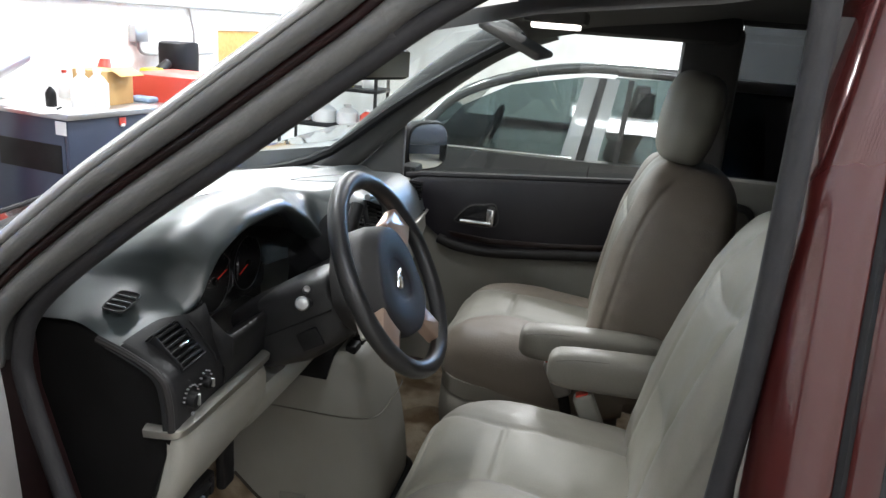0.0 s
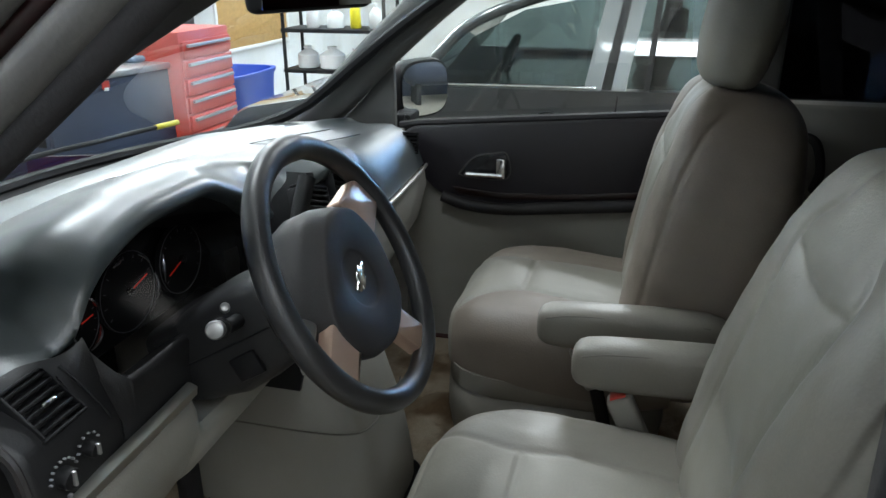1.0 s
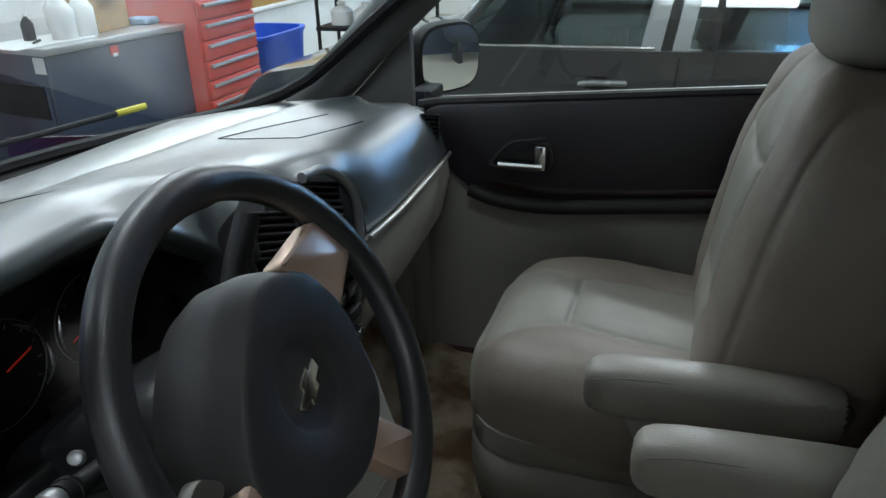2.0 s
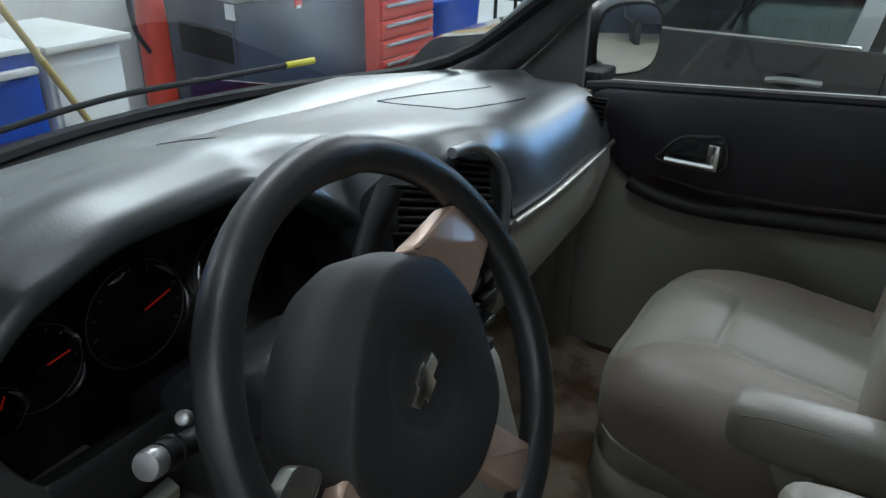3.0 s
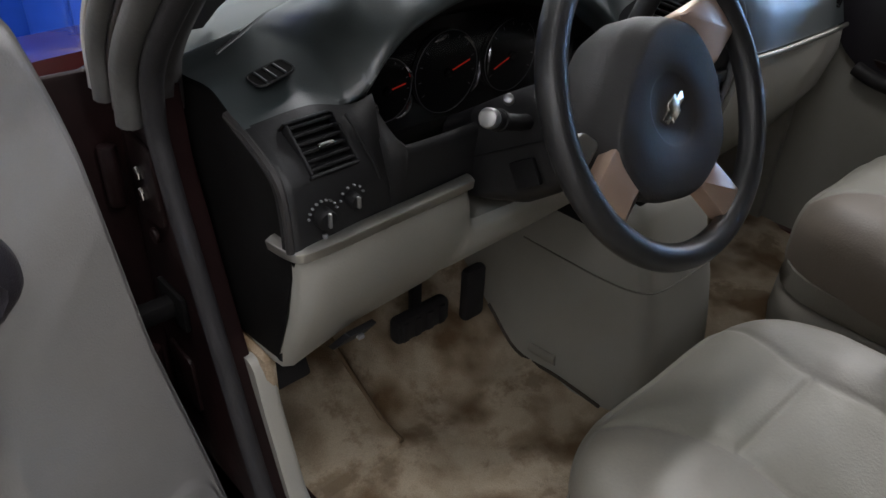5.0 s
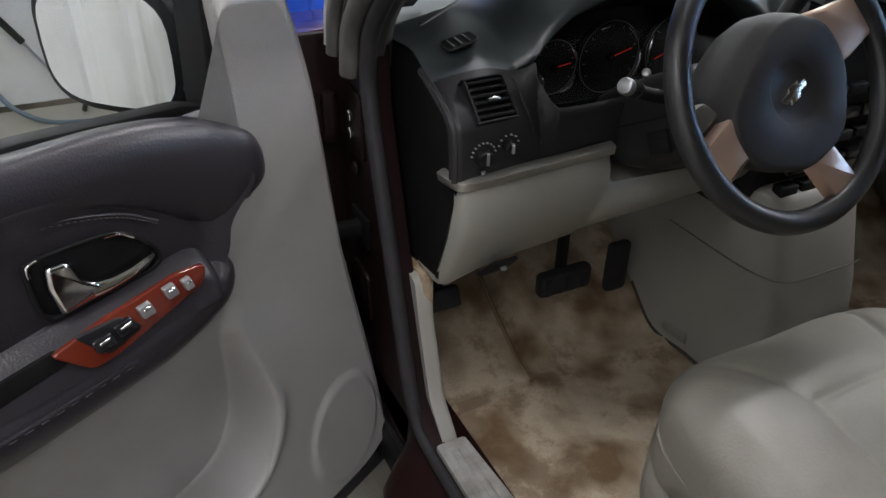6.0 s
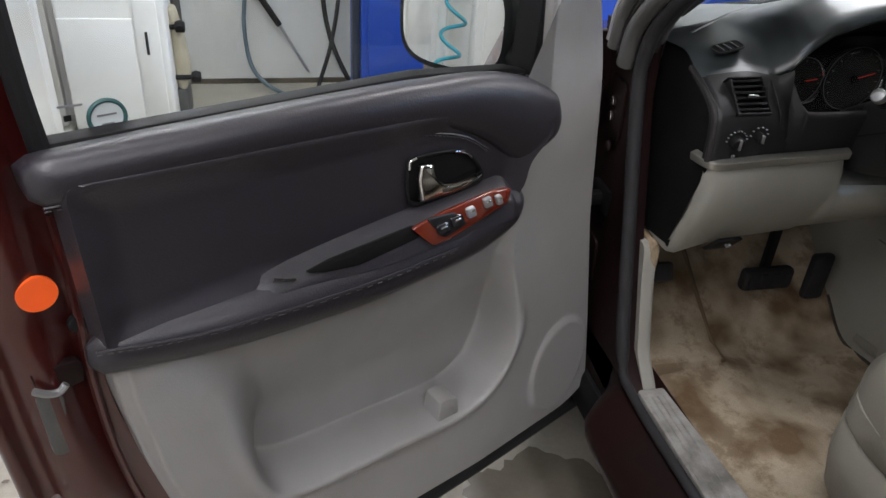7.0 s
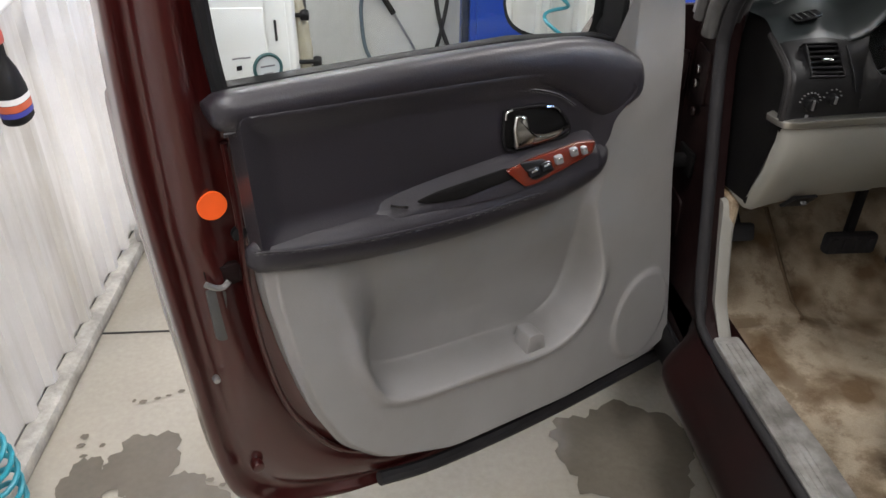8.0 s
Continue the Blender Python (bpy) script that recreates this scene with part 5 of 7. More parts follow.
ml = part("map_lamp", box((0.02, -0.18, 1.645), (0.20, -0.05, 1.675), 0.008), HEADLINER, van, "map lamp on the headliner")
part("lens", box((0.04, -0.165, 1.634), (0.16, -0.065, 1.652), 0.004), emitter("map_lamp_glow", (1, 0.93, 0.9), 2.0), ml)

# windshield and panes
def shield(x, t):
    k = (x / 0.74) ** 2
    by, bz = 1.06 - 0.34 * k, 1.115 + 0.015 * k
    ty, tz = 0.06 - 0.04 * k, 1.655 - 0.03 * k
    return (x * (1 - 0.08 * t), by + (ty - by) * t, bz + (tz - bz) * t + 0.03 * math.sin(math.pi * t))
ws = part("windshield", loft([[shield(x, t) for x in np.linspace(-0.74, 0.74, 15)] for t in np.linspace(0, 1, 9)], False, False), SHIELD, van, "clear windshield")
ws.visible_shadow = False
edge = [shield(x, 0) for x in np.linspace(-0.74, 0.52, 13)] + [shield(x, t) for x, t in ((0.60, 0.004), (0.66, 0.02), (0.705, 0.055), (0.732, 0.11))] + [shield(0.74, t) for t in np.linspace(0.2, 1, 9)]
part("windshield_seal", tube([Vector(p) + Vector((0, -0.006, 0)) for p in edge], 0.016, 8), BLACK, van, "black windshield edge band")
pw = part("passenger_window", prism([(0.40, 1.13), (-0.40, 1.19), (-0.37, 1.64), (0.08, 1.63), (0.25, 1.55), (0.40, 1.33)], lambda u, v, w: (0.85 - w - max(0, v - 1.15) * 0.10, u, v), 0.004), PANE, van, "clear side window")
pw.visible_shadow = False

# rear-view mirror
rm = part("rear_view_mirror", moved(box((-0.13, -0.015, -0.035), (0.13, 0.02, 0.035), 0.014, 3), pose(-0.03, 0.27, 1.532, 0, 0, -24)), BLACK, van, "black interior rear-view mirror")
part("mirror_glass", moved(box((-0.12, -0.018, -0.028), (0.12, -0.0155, 0.028), 0.0), pose(-0.03, 0.27, 1.532, 0, 0, -24)), MIRROR, rm)
part("mirror_stem", tube([(-0.03, 0.29, 1.545), (0.0, 0.30, 1.575)], 0.01, 8), BLACK, rm)

# outside mirror of the passenger side
PMC, PMF = Vector((1.013, 0.383, 1.200)), Vector((-0.5, -0.86, 0.004)).normalized()
PMR = Vector((-PMF.y, PMF.x, 0)).normalized()
mi = part("door_mirror", loft([oval(PMC - PMF * d, PMR, (0, 0, 1), a, b, 3.2, 24) for d, a, b in ((0.0, 0.105, 0.088), (0.02, 0.112, 0.094), (0.06, 0.104, 0.087), (0.10, 0.066, 0.056))]), BLACK, van, "black outside mirror on the passenger door", 50)
part("mirror_glass", loft([oval(PMC + PMF * d, PMR, (0, 0, 1), 0.098, 0.081, 3.2, 24) for d in (0.001, 0.004)]), MIRROR, mi)
part("mirror_arm", box((0.85, 0.38, 1.10), (0.95, 0.44, 1.15), 0.01), BLACK, mi)

# sliding door behind the passenger seat
# Headliner grey stands in for light leaking onto this pillar from behind.
part("middle_pillar_trim", box((0.74, -0.60, 0.5), (0.80, -0.43, 1.68), 0.02), HEADLINER, van, "dark trim of the middle pillar")
part("sliding_door", box((0.78, -1.3, 0.45), (0.86, -0.60, 1.24), 0.015), TAN, van, "beige sliding door panel")
part("window_divider", box((0.80, -1.3, 1.50), (0.83, -0.60, 1.535), 0.006), DARKTRIM, van)
sg = part("tinted_window", box((0.82, -1.3, 1.535), (0.826, -0.60, 1.70), 0.0), TINT, van, "dark tinted side window")
part("tinted_window", box((0.82, -1.3, 1.24), (0.826, -0.60, 1.515), 0.0), glass("deep_tint_pane", (0.07, 0.07, 0.075)), van, "dark tinted side window")
part("grab_handle", tube(spline([(0.775, -0.66, 1.16), (0.74, -0.70, 1.15), (0.735, -0.72, 1.08), (0.775, -0.72, 1.02)], 5), 0.012, 8), DARKTRIM, van, "dark grab handle")
# Unseen block closing the cabin low down, so lamps reach in above it.
part("rear_bench", box((-0.80, -1.36, 0.4), (0.80, -1.30, 1.02), 0.02), LEATHER_SIDE, van, "unseen beige block in place of the rear bench")

for wx in (-0.80, 0.80):
    for wy in (1.05, -2.0):
        tyre = part("tyre", tube([(wx, wy + 0.25 * math.cos(t), 0.33 + 0.25 * math.sin(t)) for t in np.linspace(0, 2 * math.pi, 33)[:-1]], 0.085, 12, True), RUBBER, van, "black tyre")
        part("rim", cylinder((wx - 0.07, wy, 0.33), (wx + 0.07, wy, 0.33), 0.19, 24, bevel=0.01), STEEL, tyre)


# ---- rest of the van's body, behind and in front of the doors ----
for sd in (-1, 1):
    rows_ = []
    for z in np.linspace(0.40, 1.74, 24):
        x = side_x(z)
        rows_.append([(-sd * (x + (0.10 if y < -3.25 else 0.03 if y < -3.1 else 0.0)), y, z) for y in (-1.3, -1.8, -2.4, -2.95, -3.2, -3.32)])
    q = part("quarter_panel", loft(rows_, False, False), RED, van, "glossy dark red rear side", 60)
    part("rear_side_glass", loft([[(-sd * (side_x(z) - 0.006), y, z) for y in (-1.36, -2.2, -3.05)] for z in np.linspace(1.14, 1.64, 8)], False, False), GLOSS, q, "dark tinted rear side window")
    part("tail_lamp", box((sd * 0.80 - 0.05, -3.36, 1.05), (sd * 0.80 + 0.05, -3.30, 1.45), 0.02, 3), TOOLRED, q, "red tail lamp")
    part("wheel_arch", tube([(sd * 0.945, -2.0 + 0.40 * math.cos(t), 0.33 + 0.40 * math.sin(t)) for t in np.linspace(0, math.pi, 17)], 0.03, 8), BLACK, q, "black wheel arch")
    part("wheel_arch", tube([(sd * 0.925, 1.05 + 0.40 * math.cos(t), 0.33 + 0.40 * math.sin(t)) for t in np.linspace(0, math.pi, 17)], 0.025, 8), BLACK, van, "black wheel arch")
rows_ = []
for z in np.linspace(0.44, 1.11, 20):
    x = -side_x(z)
    rows_.append([(x, y, z) for y in (0.62, 0.42, 0.0, -0.45, -0.9, -1.3)])
part("door_skin", loft(rows_, False, False), RED, van, "glossy dark red outer skin of the passenger doors", 60)
part("roof_panel", loft([[(x * 1.03, y, 1.79 - (0.10 * ((-2.9 - y) / 0.45) ** 2 if y < -2.9 else 0) - 0.05 * (abs(x) / 0.72) ** 3) for x in np.linspace(-0.72, 0.72, 13)] for y in (-1.3, -2.0, -2.6, -2.9, -3.15, -3.34)], False, False), RED, van, "dark red rear roof", 60)
part("rear_hatch", box((-0.82, -3.36, 0.55), (0.82, -3.28, 1.72), 0.04, 3), RED, van, "dark red rear hatch")
part("hatch_glass", box((-0.66, -3.372, 1.18), (0.66, -3.355, 1.62), 0.008), GLOSS, van, "dark tinted rear window")
part("rear_bumper", box((-0.93, -3.46, 0.36), (0.93, -3.20, 0.62), 0.06, 4), RED, van, "dark red rear bumper")
nose = [oval((0, y, z), (1, 0, 0), (0, 0, 1), a, b, 5, 32) for y, z, a, b in ((1.60, 0.60, 0.93, 0.28), (1.85, 0.60, 0.92, 0.27), (1.98, 0.57, 0.86, 0.22), (2.02, 0.55, 0.78, 0.16))]
part("front_bumper", loft(nose), RED, van, "dark red front bumper", 50)
part("grille", box((-0.45, 1.99, 0.56), (0.45, 2.035, 0.70), 0.02, 3), BLACK, van, "black front grille")
for sd in (-1, 1):
    part("headlight", box((sd * 0.70 - 0.17, 1.88, 0.66), (sd * 0.70 + 0.17, 1.985, 0.80), 0.03, 3), STEEL, van, "clear headlight")
part("underbody", box((-0.80, -3.2, 0.28), (0.80, 1.7, 0.40), 0.02), BLACK, van, "dark underside of the van")

# ---- the open front door: s runs from its hinge to its latch, z up, w towards its inner side ----
DA, DB = Vector((-0.84, 0.46)), Vector((-1.735, -0.01))
DD = (DB - DA).normalized()
DN = Vector((-DD.y, DD.x))
if DN.y > 0:
    DN = -DN
def dw(s, z, w):
    q = DA + DD * s + DN * w
    return Vector((q.x, q.y, z))
def plate(outline, w0, w1, bevel=0.0, seg=2):
    return prism(outline, lambda u, v, w: dw(u, v, w0 + w), w1 - w0, bevel, seg)
def inside(p, poly):
    """Distance to the outline, positive within."""
    best, odd = 9.0, False
    for a, b in zip(poly, poly[1:] + poly[:1]):
        e, q = b - a, p - a
        t = max(0, min(1, q.dot(e) / max(1e-12, e.dot(e))))
        best = min(best, (q - e * t).length)
        if (a.y > p.y) != (b.y > p.y) and p.x < (b.x - a.x) * (p.y - a.y) / (b.y - a.y) + a.x:
            odd = not odd
    return best if odd else -best
door = part("front_door", plate(rounded([(-0.115, 0.23), (-0.06, 0.60), (0.0, 0.90), (0.04, 1.09), (0.93, 1.09), (0.965, 1.18), (1.098, 1.18), (1.10, 1.02), (1.085, 0.73), (1.062, 0.40), (1.0, 0.30), (0.88, 0.25), (0.72, 0.215), (0.30, 0.185), (-0.09, 0.20)], 0.03), -0.18, -0.13, 0.015, 3), RED, van, "open dark red front door with grey inner panel")
edge_out = spline([(1.05, 1.66, 0), (1.085, 1.50, 0), (1.095, 1.30, 0), (1.10, 1.16, 0), (1.10, 1.02, 0), (1.085, 0.73, 0), (1.062, 0.42, 0), (1.0, 0.32, 0), (0.88, 0.265, 0), (0.72, 0.23, 0), (0.30, 0.20, 0), (-0.09, 0.215, 0)], 10)
edge_in = spline([(0.935, 1.61, 0), (0.962, 1.48, 0), (0.960, 1.28, 0), (0.955, 1.19, 0), (0.950, 1.0, 0), (0.945, 0.80, 0), (0.898, 0.62, 0), (0.838, 0.46, 0), (0.75, 0.37, 0), (0.60, 0.31, 0), (0.30, 0.30, 0), (-0.10, 0.30, 0)], 10)
flange = []
for a, b in zip(edge_out, edge_in):
    low_ = smooth((0.62 - a.y) / 0.2)
    waist = math.exp(-((a.y - 0.97) / 0.05) ** 2)
    row = []
    for f, h in ((0.0, -0.125), (0.0, -0.072), (0.02, -0.060), (0.07, -0.056), (0.12, -0.061), (0.17, -0.073), (0.22, -0.075), (0.28, -0.068), (0.36, -0.054), (0.45, -0.046), (0.55, -0.044), (0.64, -0.048), (0.72, -0.060), (0.80, -0.068), (0.90, -0.070), (0.96, -0.064), (1.0, -0.064), (1.0, -0.10)):
        crown = math.exp(-((f - 0.5) / 0.2) ** 2)
        q = a.lerp(b, f)
        row.append(dw(q.x + 0.012 * waist * crown, q.y, h - crown * (0.016 * low_ + 0.006 * waist)))
    flange.append(row)
part("door_flange", loft(flange, False, False), RED, door, "glossy dark red painted door edge", 75)
part("edge_ridge", tube(spline([dw(s, z, -0.060) for s, z in ((0.968, 1.10), (0.964, 0.97), (0.966, 0.86), (0.955, 0.70), (0.92, 0.54), (0.84, 0.40), (0.74, 0.33))], 6), 0.006, 8), RED, door)
part("edge_bolt", cylinder(dw(1.00, 0.44, -0.070), dw(1.00, 0.44, -0.048), 0.012, 14, bevel=0.003), RED, door)
part("edge_bolt", cylinder(dw(1.045, 0.685, -0.058), dw(1.045, 0.685, -0.044), 0.006, 12, bevel=0.002), STEEL, door)
part("edge_plug", cylinder(dw(0.966, 0.945, -0.068), dw(0.966, 0.945, -0.056), 0.013, 16, bevel=0.004), BLACK, door, "black rubber plug")
part("bottom_seal", tube(spline([dw(s, z, -0.045) for s, z in ((-0.10, 0.245), (0.30, 0.225), (0.60, 0.235), (0.75, 0.265))], 5), 0.016, 8), RUBBER, door, "black rubber seal at the foot of the door")
# moulded inner panel with a sunk map pocket
outline = resample(rounded([(-0.085, 0.345), (-0.04, 0.58), (0.018, 0.85), (0.055, 1.14), (0.072, 1.21), (0.10, 1.30), (0.205, 1.31), (0.19, 1.12), (0.55, 1.12), (0.955, 1.12), (0.955, 0.96), (0.948, 0.83), (0.928, 0.70), (0.895, 0.56), (0.845, 0.445), (0.76, 0.36), (0.592, 0.30), (0.267, 0.29), (-0.015, 0.31)], 0.03), 360)
mid = Vector((0.49, 0.68))
# the panel sinks to a rounded basin behind a rolled lip and runs out under the armrest
lip_line = spline([(0.90, 0.98, 0), (0.826, 0.787, 0), (0.798, 0.66, 0), (0.768, 0.575, 0), (0.735, 0.532, 0), (0.66, 0.512, 0), (0.515, 0.500, 0), (0.37, 0.487, 0), (0.305, 0.495, 0), (0.252, 0.527, 0), (0.218, 0.585, 0), (0.207, 0.65, 0), (0.218, 0.72, 0), (0.246, 0.824, 0), (0.285, 0.98, 0)], 5, True)
lip_xy = np.array([(p.x, p.y) for p in lip_line])
lip_e = np.roll(lip_xy, -1, 0) - lip_xy
def lip_gap(q):
    """How far q (n x 2) lies inside the lip line."""
    rel = q[:, None, :] - lip_xy[None]
    t = np.clip((rel * lip_e).sum(2) / ((lip_e ** 2).sum(1) + 1e-12), 0, 1)
    gap = np.sqrt(((rel - lip_e * t[..., None]) ** 2).sum(2)).min(1)
    y0, y1 = lip_xy[:, 1], lip_xy[:, 1] + lip_e[:, 1]
    over = (y0 > q[:, 1:2]) != (y1 > q[:, 1:2])
    at = lip_xy[:, 0] + lip_e[:, 0] * (q[:, 1:2] - y0) / np.where(lip_e[:, 1] == 0, 1e-9, lip_e[:, 1])
    return np.where((over & (q[:, 0:1] < at)).sum(1) % 2 == 1, gap, -gap)
rings = []
for k in range(220):
    f = 1 - k / 220 * 0.995
    qs = [mid + (p - mid) * f for p in outline]
    ring = []
    for q, gap in zip(qs, lip_gap(np.array([(q.x, q.y) for q in qs]))):
        low = 1 - smooth((q.y - 0.56) / 0.12)
        wide_ = 0.016 * low + (1 - low) * (0.03 + 0.05 * smooth((q.x - 0.5) / 0.2))
        deep = 0.100 * (1 - smooth((q.y - 0.57) / 0.38))
        w = -deep * smooth(gap / wide_)
        w += 0.008 * math.exp(-((gap + 0.006) / 0.013) ** 2) * (1 - smooth((q.y - 0.60) / 0.15))
        w -= 0.02 * (1 - smooth((1 - f) * 8 / 0.35))
        sp = math.hypot((q.x - 0.058) / 0.089, (q.y - 0.47) / 0.132)
        w += 0.007 * (1 - smooth((sp - 0.9) / 0.12))
        ring.append(dw(q.x, q.y, w))
    rings.append(ring)
panel_bm = loft(rings, False, True)
panel_bm.verts.ensure_lookup_table()
panel_bm.faces.new(panel_bm.verts[-len(outline):])
part("inner_panel", panel_bm, DOORGREY, door, "light grey moulded inner panel with map pocket", 70)
part("panel_edge", loft([[dw(p.x, p.y, -0.019) for p in outline], [dw(p.x, p.y, -0.07) for p in outline]], False, True), DOORGREY, door)
part("pocket_divider", plate(rounded([(0.400, 0.485), (0.345, 0.485), (0.352, 0.528), (0.372, 0.538), (0.394, 0.538)], 0.006), -0.050, -0.004, 0.004), DOORGREY, door)
# charcoal upper: insert with a rolled top and an armrest
ins = rounded([(0.975, 1.17), (0.28, 1.14), (0.19, 1.07), (0.25, 1.02), (0.255, 0.98), (0.29, 0.945), (0.5, 0.93), (0.965, 0.935)], 0.02)
ins_line = [Vector((p[0], p[1])) for p in resample(ins, 160)]
centre = Vector((0.62, 1.045))
soft = []
for k in range(40):
    f = 1 - k / 40 * 0.99
    soft.append([])
    for p in ins_line:
        q = centre + (p - centre) * f
        depth = inside(q, ins_line)
        soft[-1].append(dw(q.x, q.y, -0.012 if k == 0 else 0.006 + 0.018 * (1 - smooth(depth / 0.055)) - 0.012 * (1 - smooth(depth / 0.007))))
part("insert", loft(soft, True, True), DOORDARK, door, "charcoal leather insert")
def roll(path, name, sizes, label, blunt, back):
    """A padded roll; sizes gives half height and depth along it."""
    pts = spline([(s, z, 0) for s, z in path], 14)
    rr = []
    for i, p in enumerate(pts):
        f = i / (len(pts) - 1) * (len(sizes) - 1)
        j = min(int(f), len(sizes) - 2)
        h, dd, w0 = (a + (b - a) * (f - j) for a, b in zip(sizes[j], sizes[j + 1]))
        # rounded at the latch end
        e = min(1.0, (p - pts[0 if path[0][0] > 0.9 else -1]).length / 0.022)
        e2 = min(1.0, (p - pts[-1 if path[0][0] > 0.9 else 0]).length / blunt)
        h, dd = h * (0.55 + 0.45 * math.sqrt(1 - (1 - e) ** 2)) * math.sqrt(0.02 + 0.98 * (1 - (1 - e2) ** 2)), dd * math.sqrt(0.02 + 0.98 * (1 - (1 - e) ** 2)) * math.sqrt(0.3 + 0.7 * (1 - (1 - e2) ** 2))
        a, b = pts[max(0, i - 1)], pts[min(len(pts) - 1, i + 1)]
        t = (b - a).normalized()
        nrm = Vector((-t.y, t.x))
        rr.append([dw(p.x + nrm.x * h * math.sin(u), p.y + nrm.y * h * math.sin(u), w0 + (dd if math.cos(u) > 0 else back) * math.cos(u)) for u in np.linspace(0, 2 * math.pi, 19)[:-1]])
    return part(name, loft(rr), DOORDARK, door, label, 60)
roll([(0.995, 1.166), (0.81, 1.167), (0.60, 1.163), (0.46, 1.153), (0.36, 1.134), (0.287, 1.102), (0.226, 1.062), (0.214, 1.037)], "upper_pad", [(0.028, 0.020, 0), (0.028, 0.022, 0), (0.030, 0.022, 0), (0.036, 0.024, 0), (0.050, 0.026, 0), (0.064, 0.026, 0), (0.068, 0.024, 0), (0.055, 0.022, 0)], "charcoal upper pad", 0.045, 0.052)
roll([(0.280, 0.98), (0.300, 0.946), (0.40, 0.926), (0.60, 0.915), (0.80, 0.920), (0.975, 0.936)], "armrest", [(0.020, 0.02, 0.0), (0.042, 0.045, 0.0), (0.050, 0.056, 0.0), (0.048, 0.055, 0.0), (0.042, 0.044, 0.0), (0.029, 0.022, 0.0)], "charcoal armrest", 0.02, 0.012)
for line in (((0.985, 1.142, 0.0105), (0.853, 1.138, 0.0105), (0.742, 1.136, 0.0105), (0.608, 1.131, 0.0105), (0.481, 1.116, 0.0105), (0.40, 1.093, 0.0105), (0.350, 1.062, 0.0105)), ((0.97, 0.954, 0.0235), (0.84, 0.938, 0.0415), (0.63, 0.930, 0.0560), (0.44, 0.932, 0.0570))):
    part("seam", tube(spline([dw(s, z, w - 0.001) for s, z, w in line], 8), 0.002, 6), DOORDARK, door)
    pts = spline([dw(s, z - 0.004, w) for s, z, w in line], 22)
    stitches = bmesh.new()
    for a, b in list(zip(pts, pts[1:]))[::2]:
        tube([a, b], 0.0011, 4, bm=stitches)
    part("stitching", stitches, THREAD, door, "grey thread stitching")
# switch bed slopes with the armrest
def fall(u):
    """How far the bed drops towards the latch."""
    return 0.016 * smooth((u - 0.53) / 0.20) + 0.024 * smooth((u - 0.72) / 0.14)
def ledge(outline, lift, thick, bevel):
    return prism(outline, lambda u, v, w: dw(u, v, 0.036 + (1.005 - v) * 0.30 - fall(u) + lift + w), thick, bevel)
bed = []
for u in np.linspace(0.285, 0.86, 60):
    high = float(np.interp(u, (0.285, 0.32, 0.44, 0.62, 0.86), (0.980, 0.997, 0.994, 0.980, 0.956)))
    bed.append([dw(u, 0.934, 0.030)] + [dw(u, z, 0.032 + (1.005 - z) * 0.30 - fall(u) - 0.03 * smooth((0.305 - u) / 0.02) - 0.012 * smooth((z - high + 0.022) / 0.022)) for z in np.linspace(0.944, high, 7)] + [dw(u, high + 0.010, 0.006)])
part("switch_bed", loft(bed, False, False), DOORDARK, door, "charcoal switch bed", 60)
part("switch_panel", ledge(rounded([(0.318, 0.998), (0.36, 1.003), (0.46, 0.996), (0.525, 0.987), (0.489, 0.952), (0.457, 0.953), (0.329, 0.977)], 0.008), -0.002, 0.006, 0.002), WOOD, door, "glossy red wood-grain switch panel")
part("switch_plate", ledge(rounded([(0.497, 0.996), (0.442, 0.992), (0.420, 0.969), (0.469, 0.959)], 0.008), 0.003, 0.004, 0.002), BLACK, door)
for s, c, n, m_ in ((0.376, 0.992, 0.5, TIP), (0.352, 0.990, 0.35, TIP), (0.412, 0.986, 0.55, TIP), (0.442, 0.981, 0.8, GLOSS), (0.470, 0.977, 0.8, GLOSS)):
    sw_ = part("window_switch", ledge(rounded([(s - 0.013 * n - 0.003, c - 0.008), (s + 0.013 * n, c - 0.009), (s + 0.013 * n + 0.003, c + 0.006), (s - 0.013 * n, c + 0.007)], 0.003), 0.005, 0.006, 0.002), m_, door)
    part("switch_lip", ledge([(s - 0.008 * n, c + 0.001), (s + 0.008 * n, c), (s + 0.008 * n, c + 0.003), (s - 0.008 * n, c + 0.004)], 0.011, 0.002, 0.0008), CHROME, sw_)
part("pull_cup", ledge(rounded([(0.515, 0.990), (0.505, 0.970), (0.617, 0.957), (0.665, 0.960), (0.697, 0.968), (0.654, 0.977)], 0.008), -0.004, 0.003, 0.001), CAP, door, "black pull cup")
part("cup_edge", tube(spline([dw(s, z, 0.034 + (1.005 - z) * 0.30 - fall(s)) for s, z in ((0.712, 0.963), (0.725, 0.966), (0.742, 0.972))], 4), 0.0028, 6), CHROME, door)
rim_line = [(0.510, 1.073), (0.503, 1.081), (0.46, 1.080), (0.41, 1.073), (0.379, 1.053), (0.358, 1.022), (0.368, 1.006), (0.42, 1.003), (0.48, 1.002), (0.505, 1.014)]
part("handle_recess", plate(rounded(rim_line, 0.012), 0.004, 0.0085, 0.002), CAP, door, "black handle recess")
part("handle_rim", tube(spline([dw(s, z, 0.010) for s, z in rim_line], 4, True), 0.0028, 8, True), BLACK, door)
for ends in (((0.507, 1.066), (0.506, 1.078), (0.495, 1.081)), ((0.42, 1.074), (0.40, 1.069), (0.386, 1.058))):
    part("rim_glint", tube(spline([dw(s, z, 0.0115) for s, z in ends], 4), 0.0025, 8), CHROME, door)
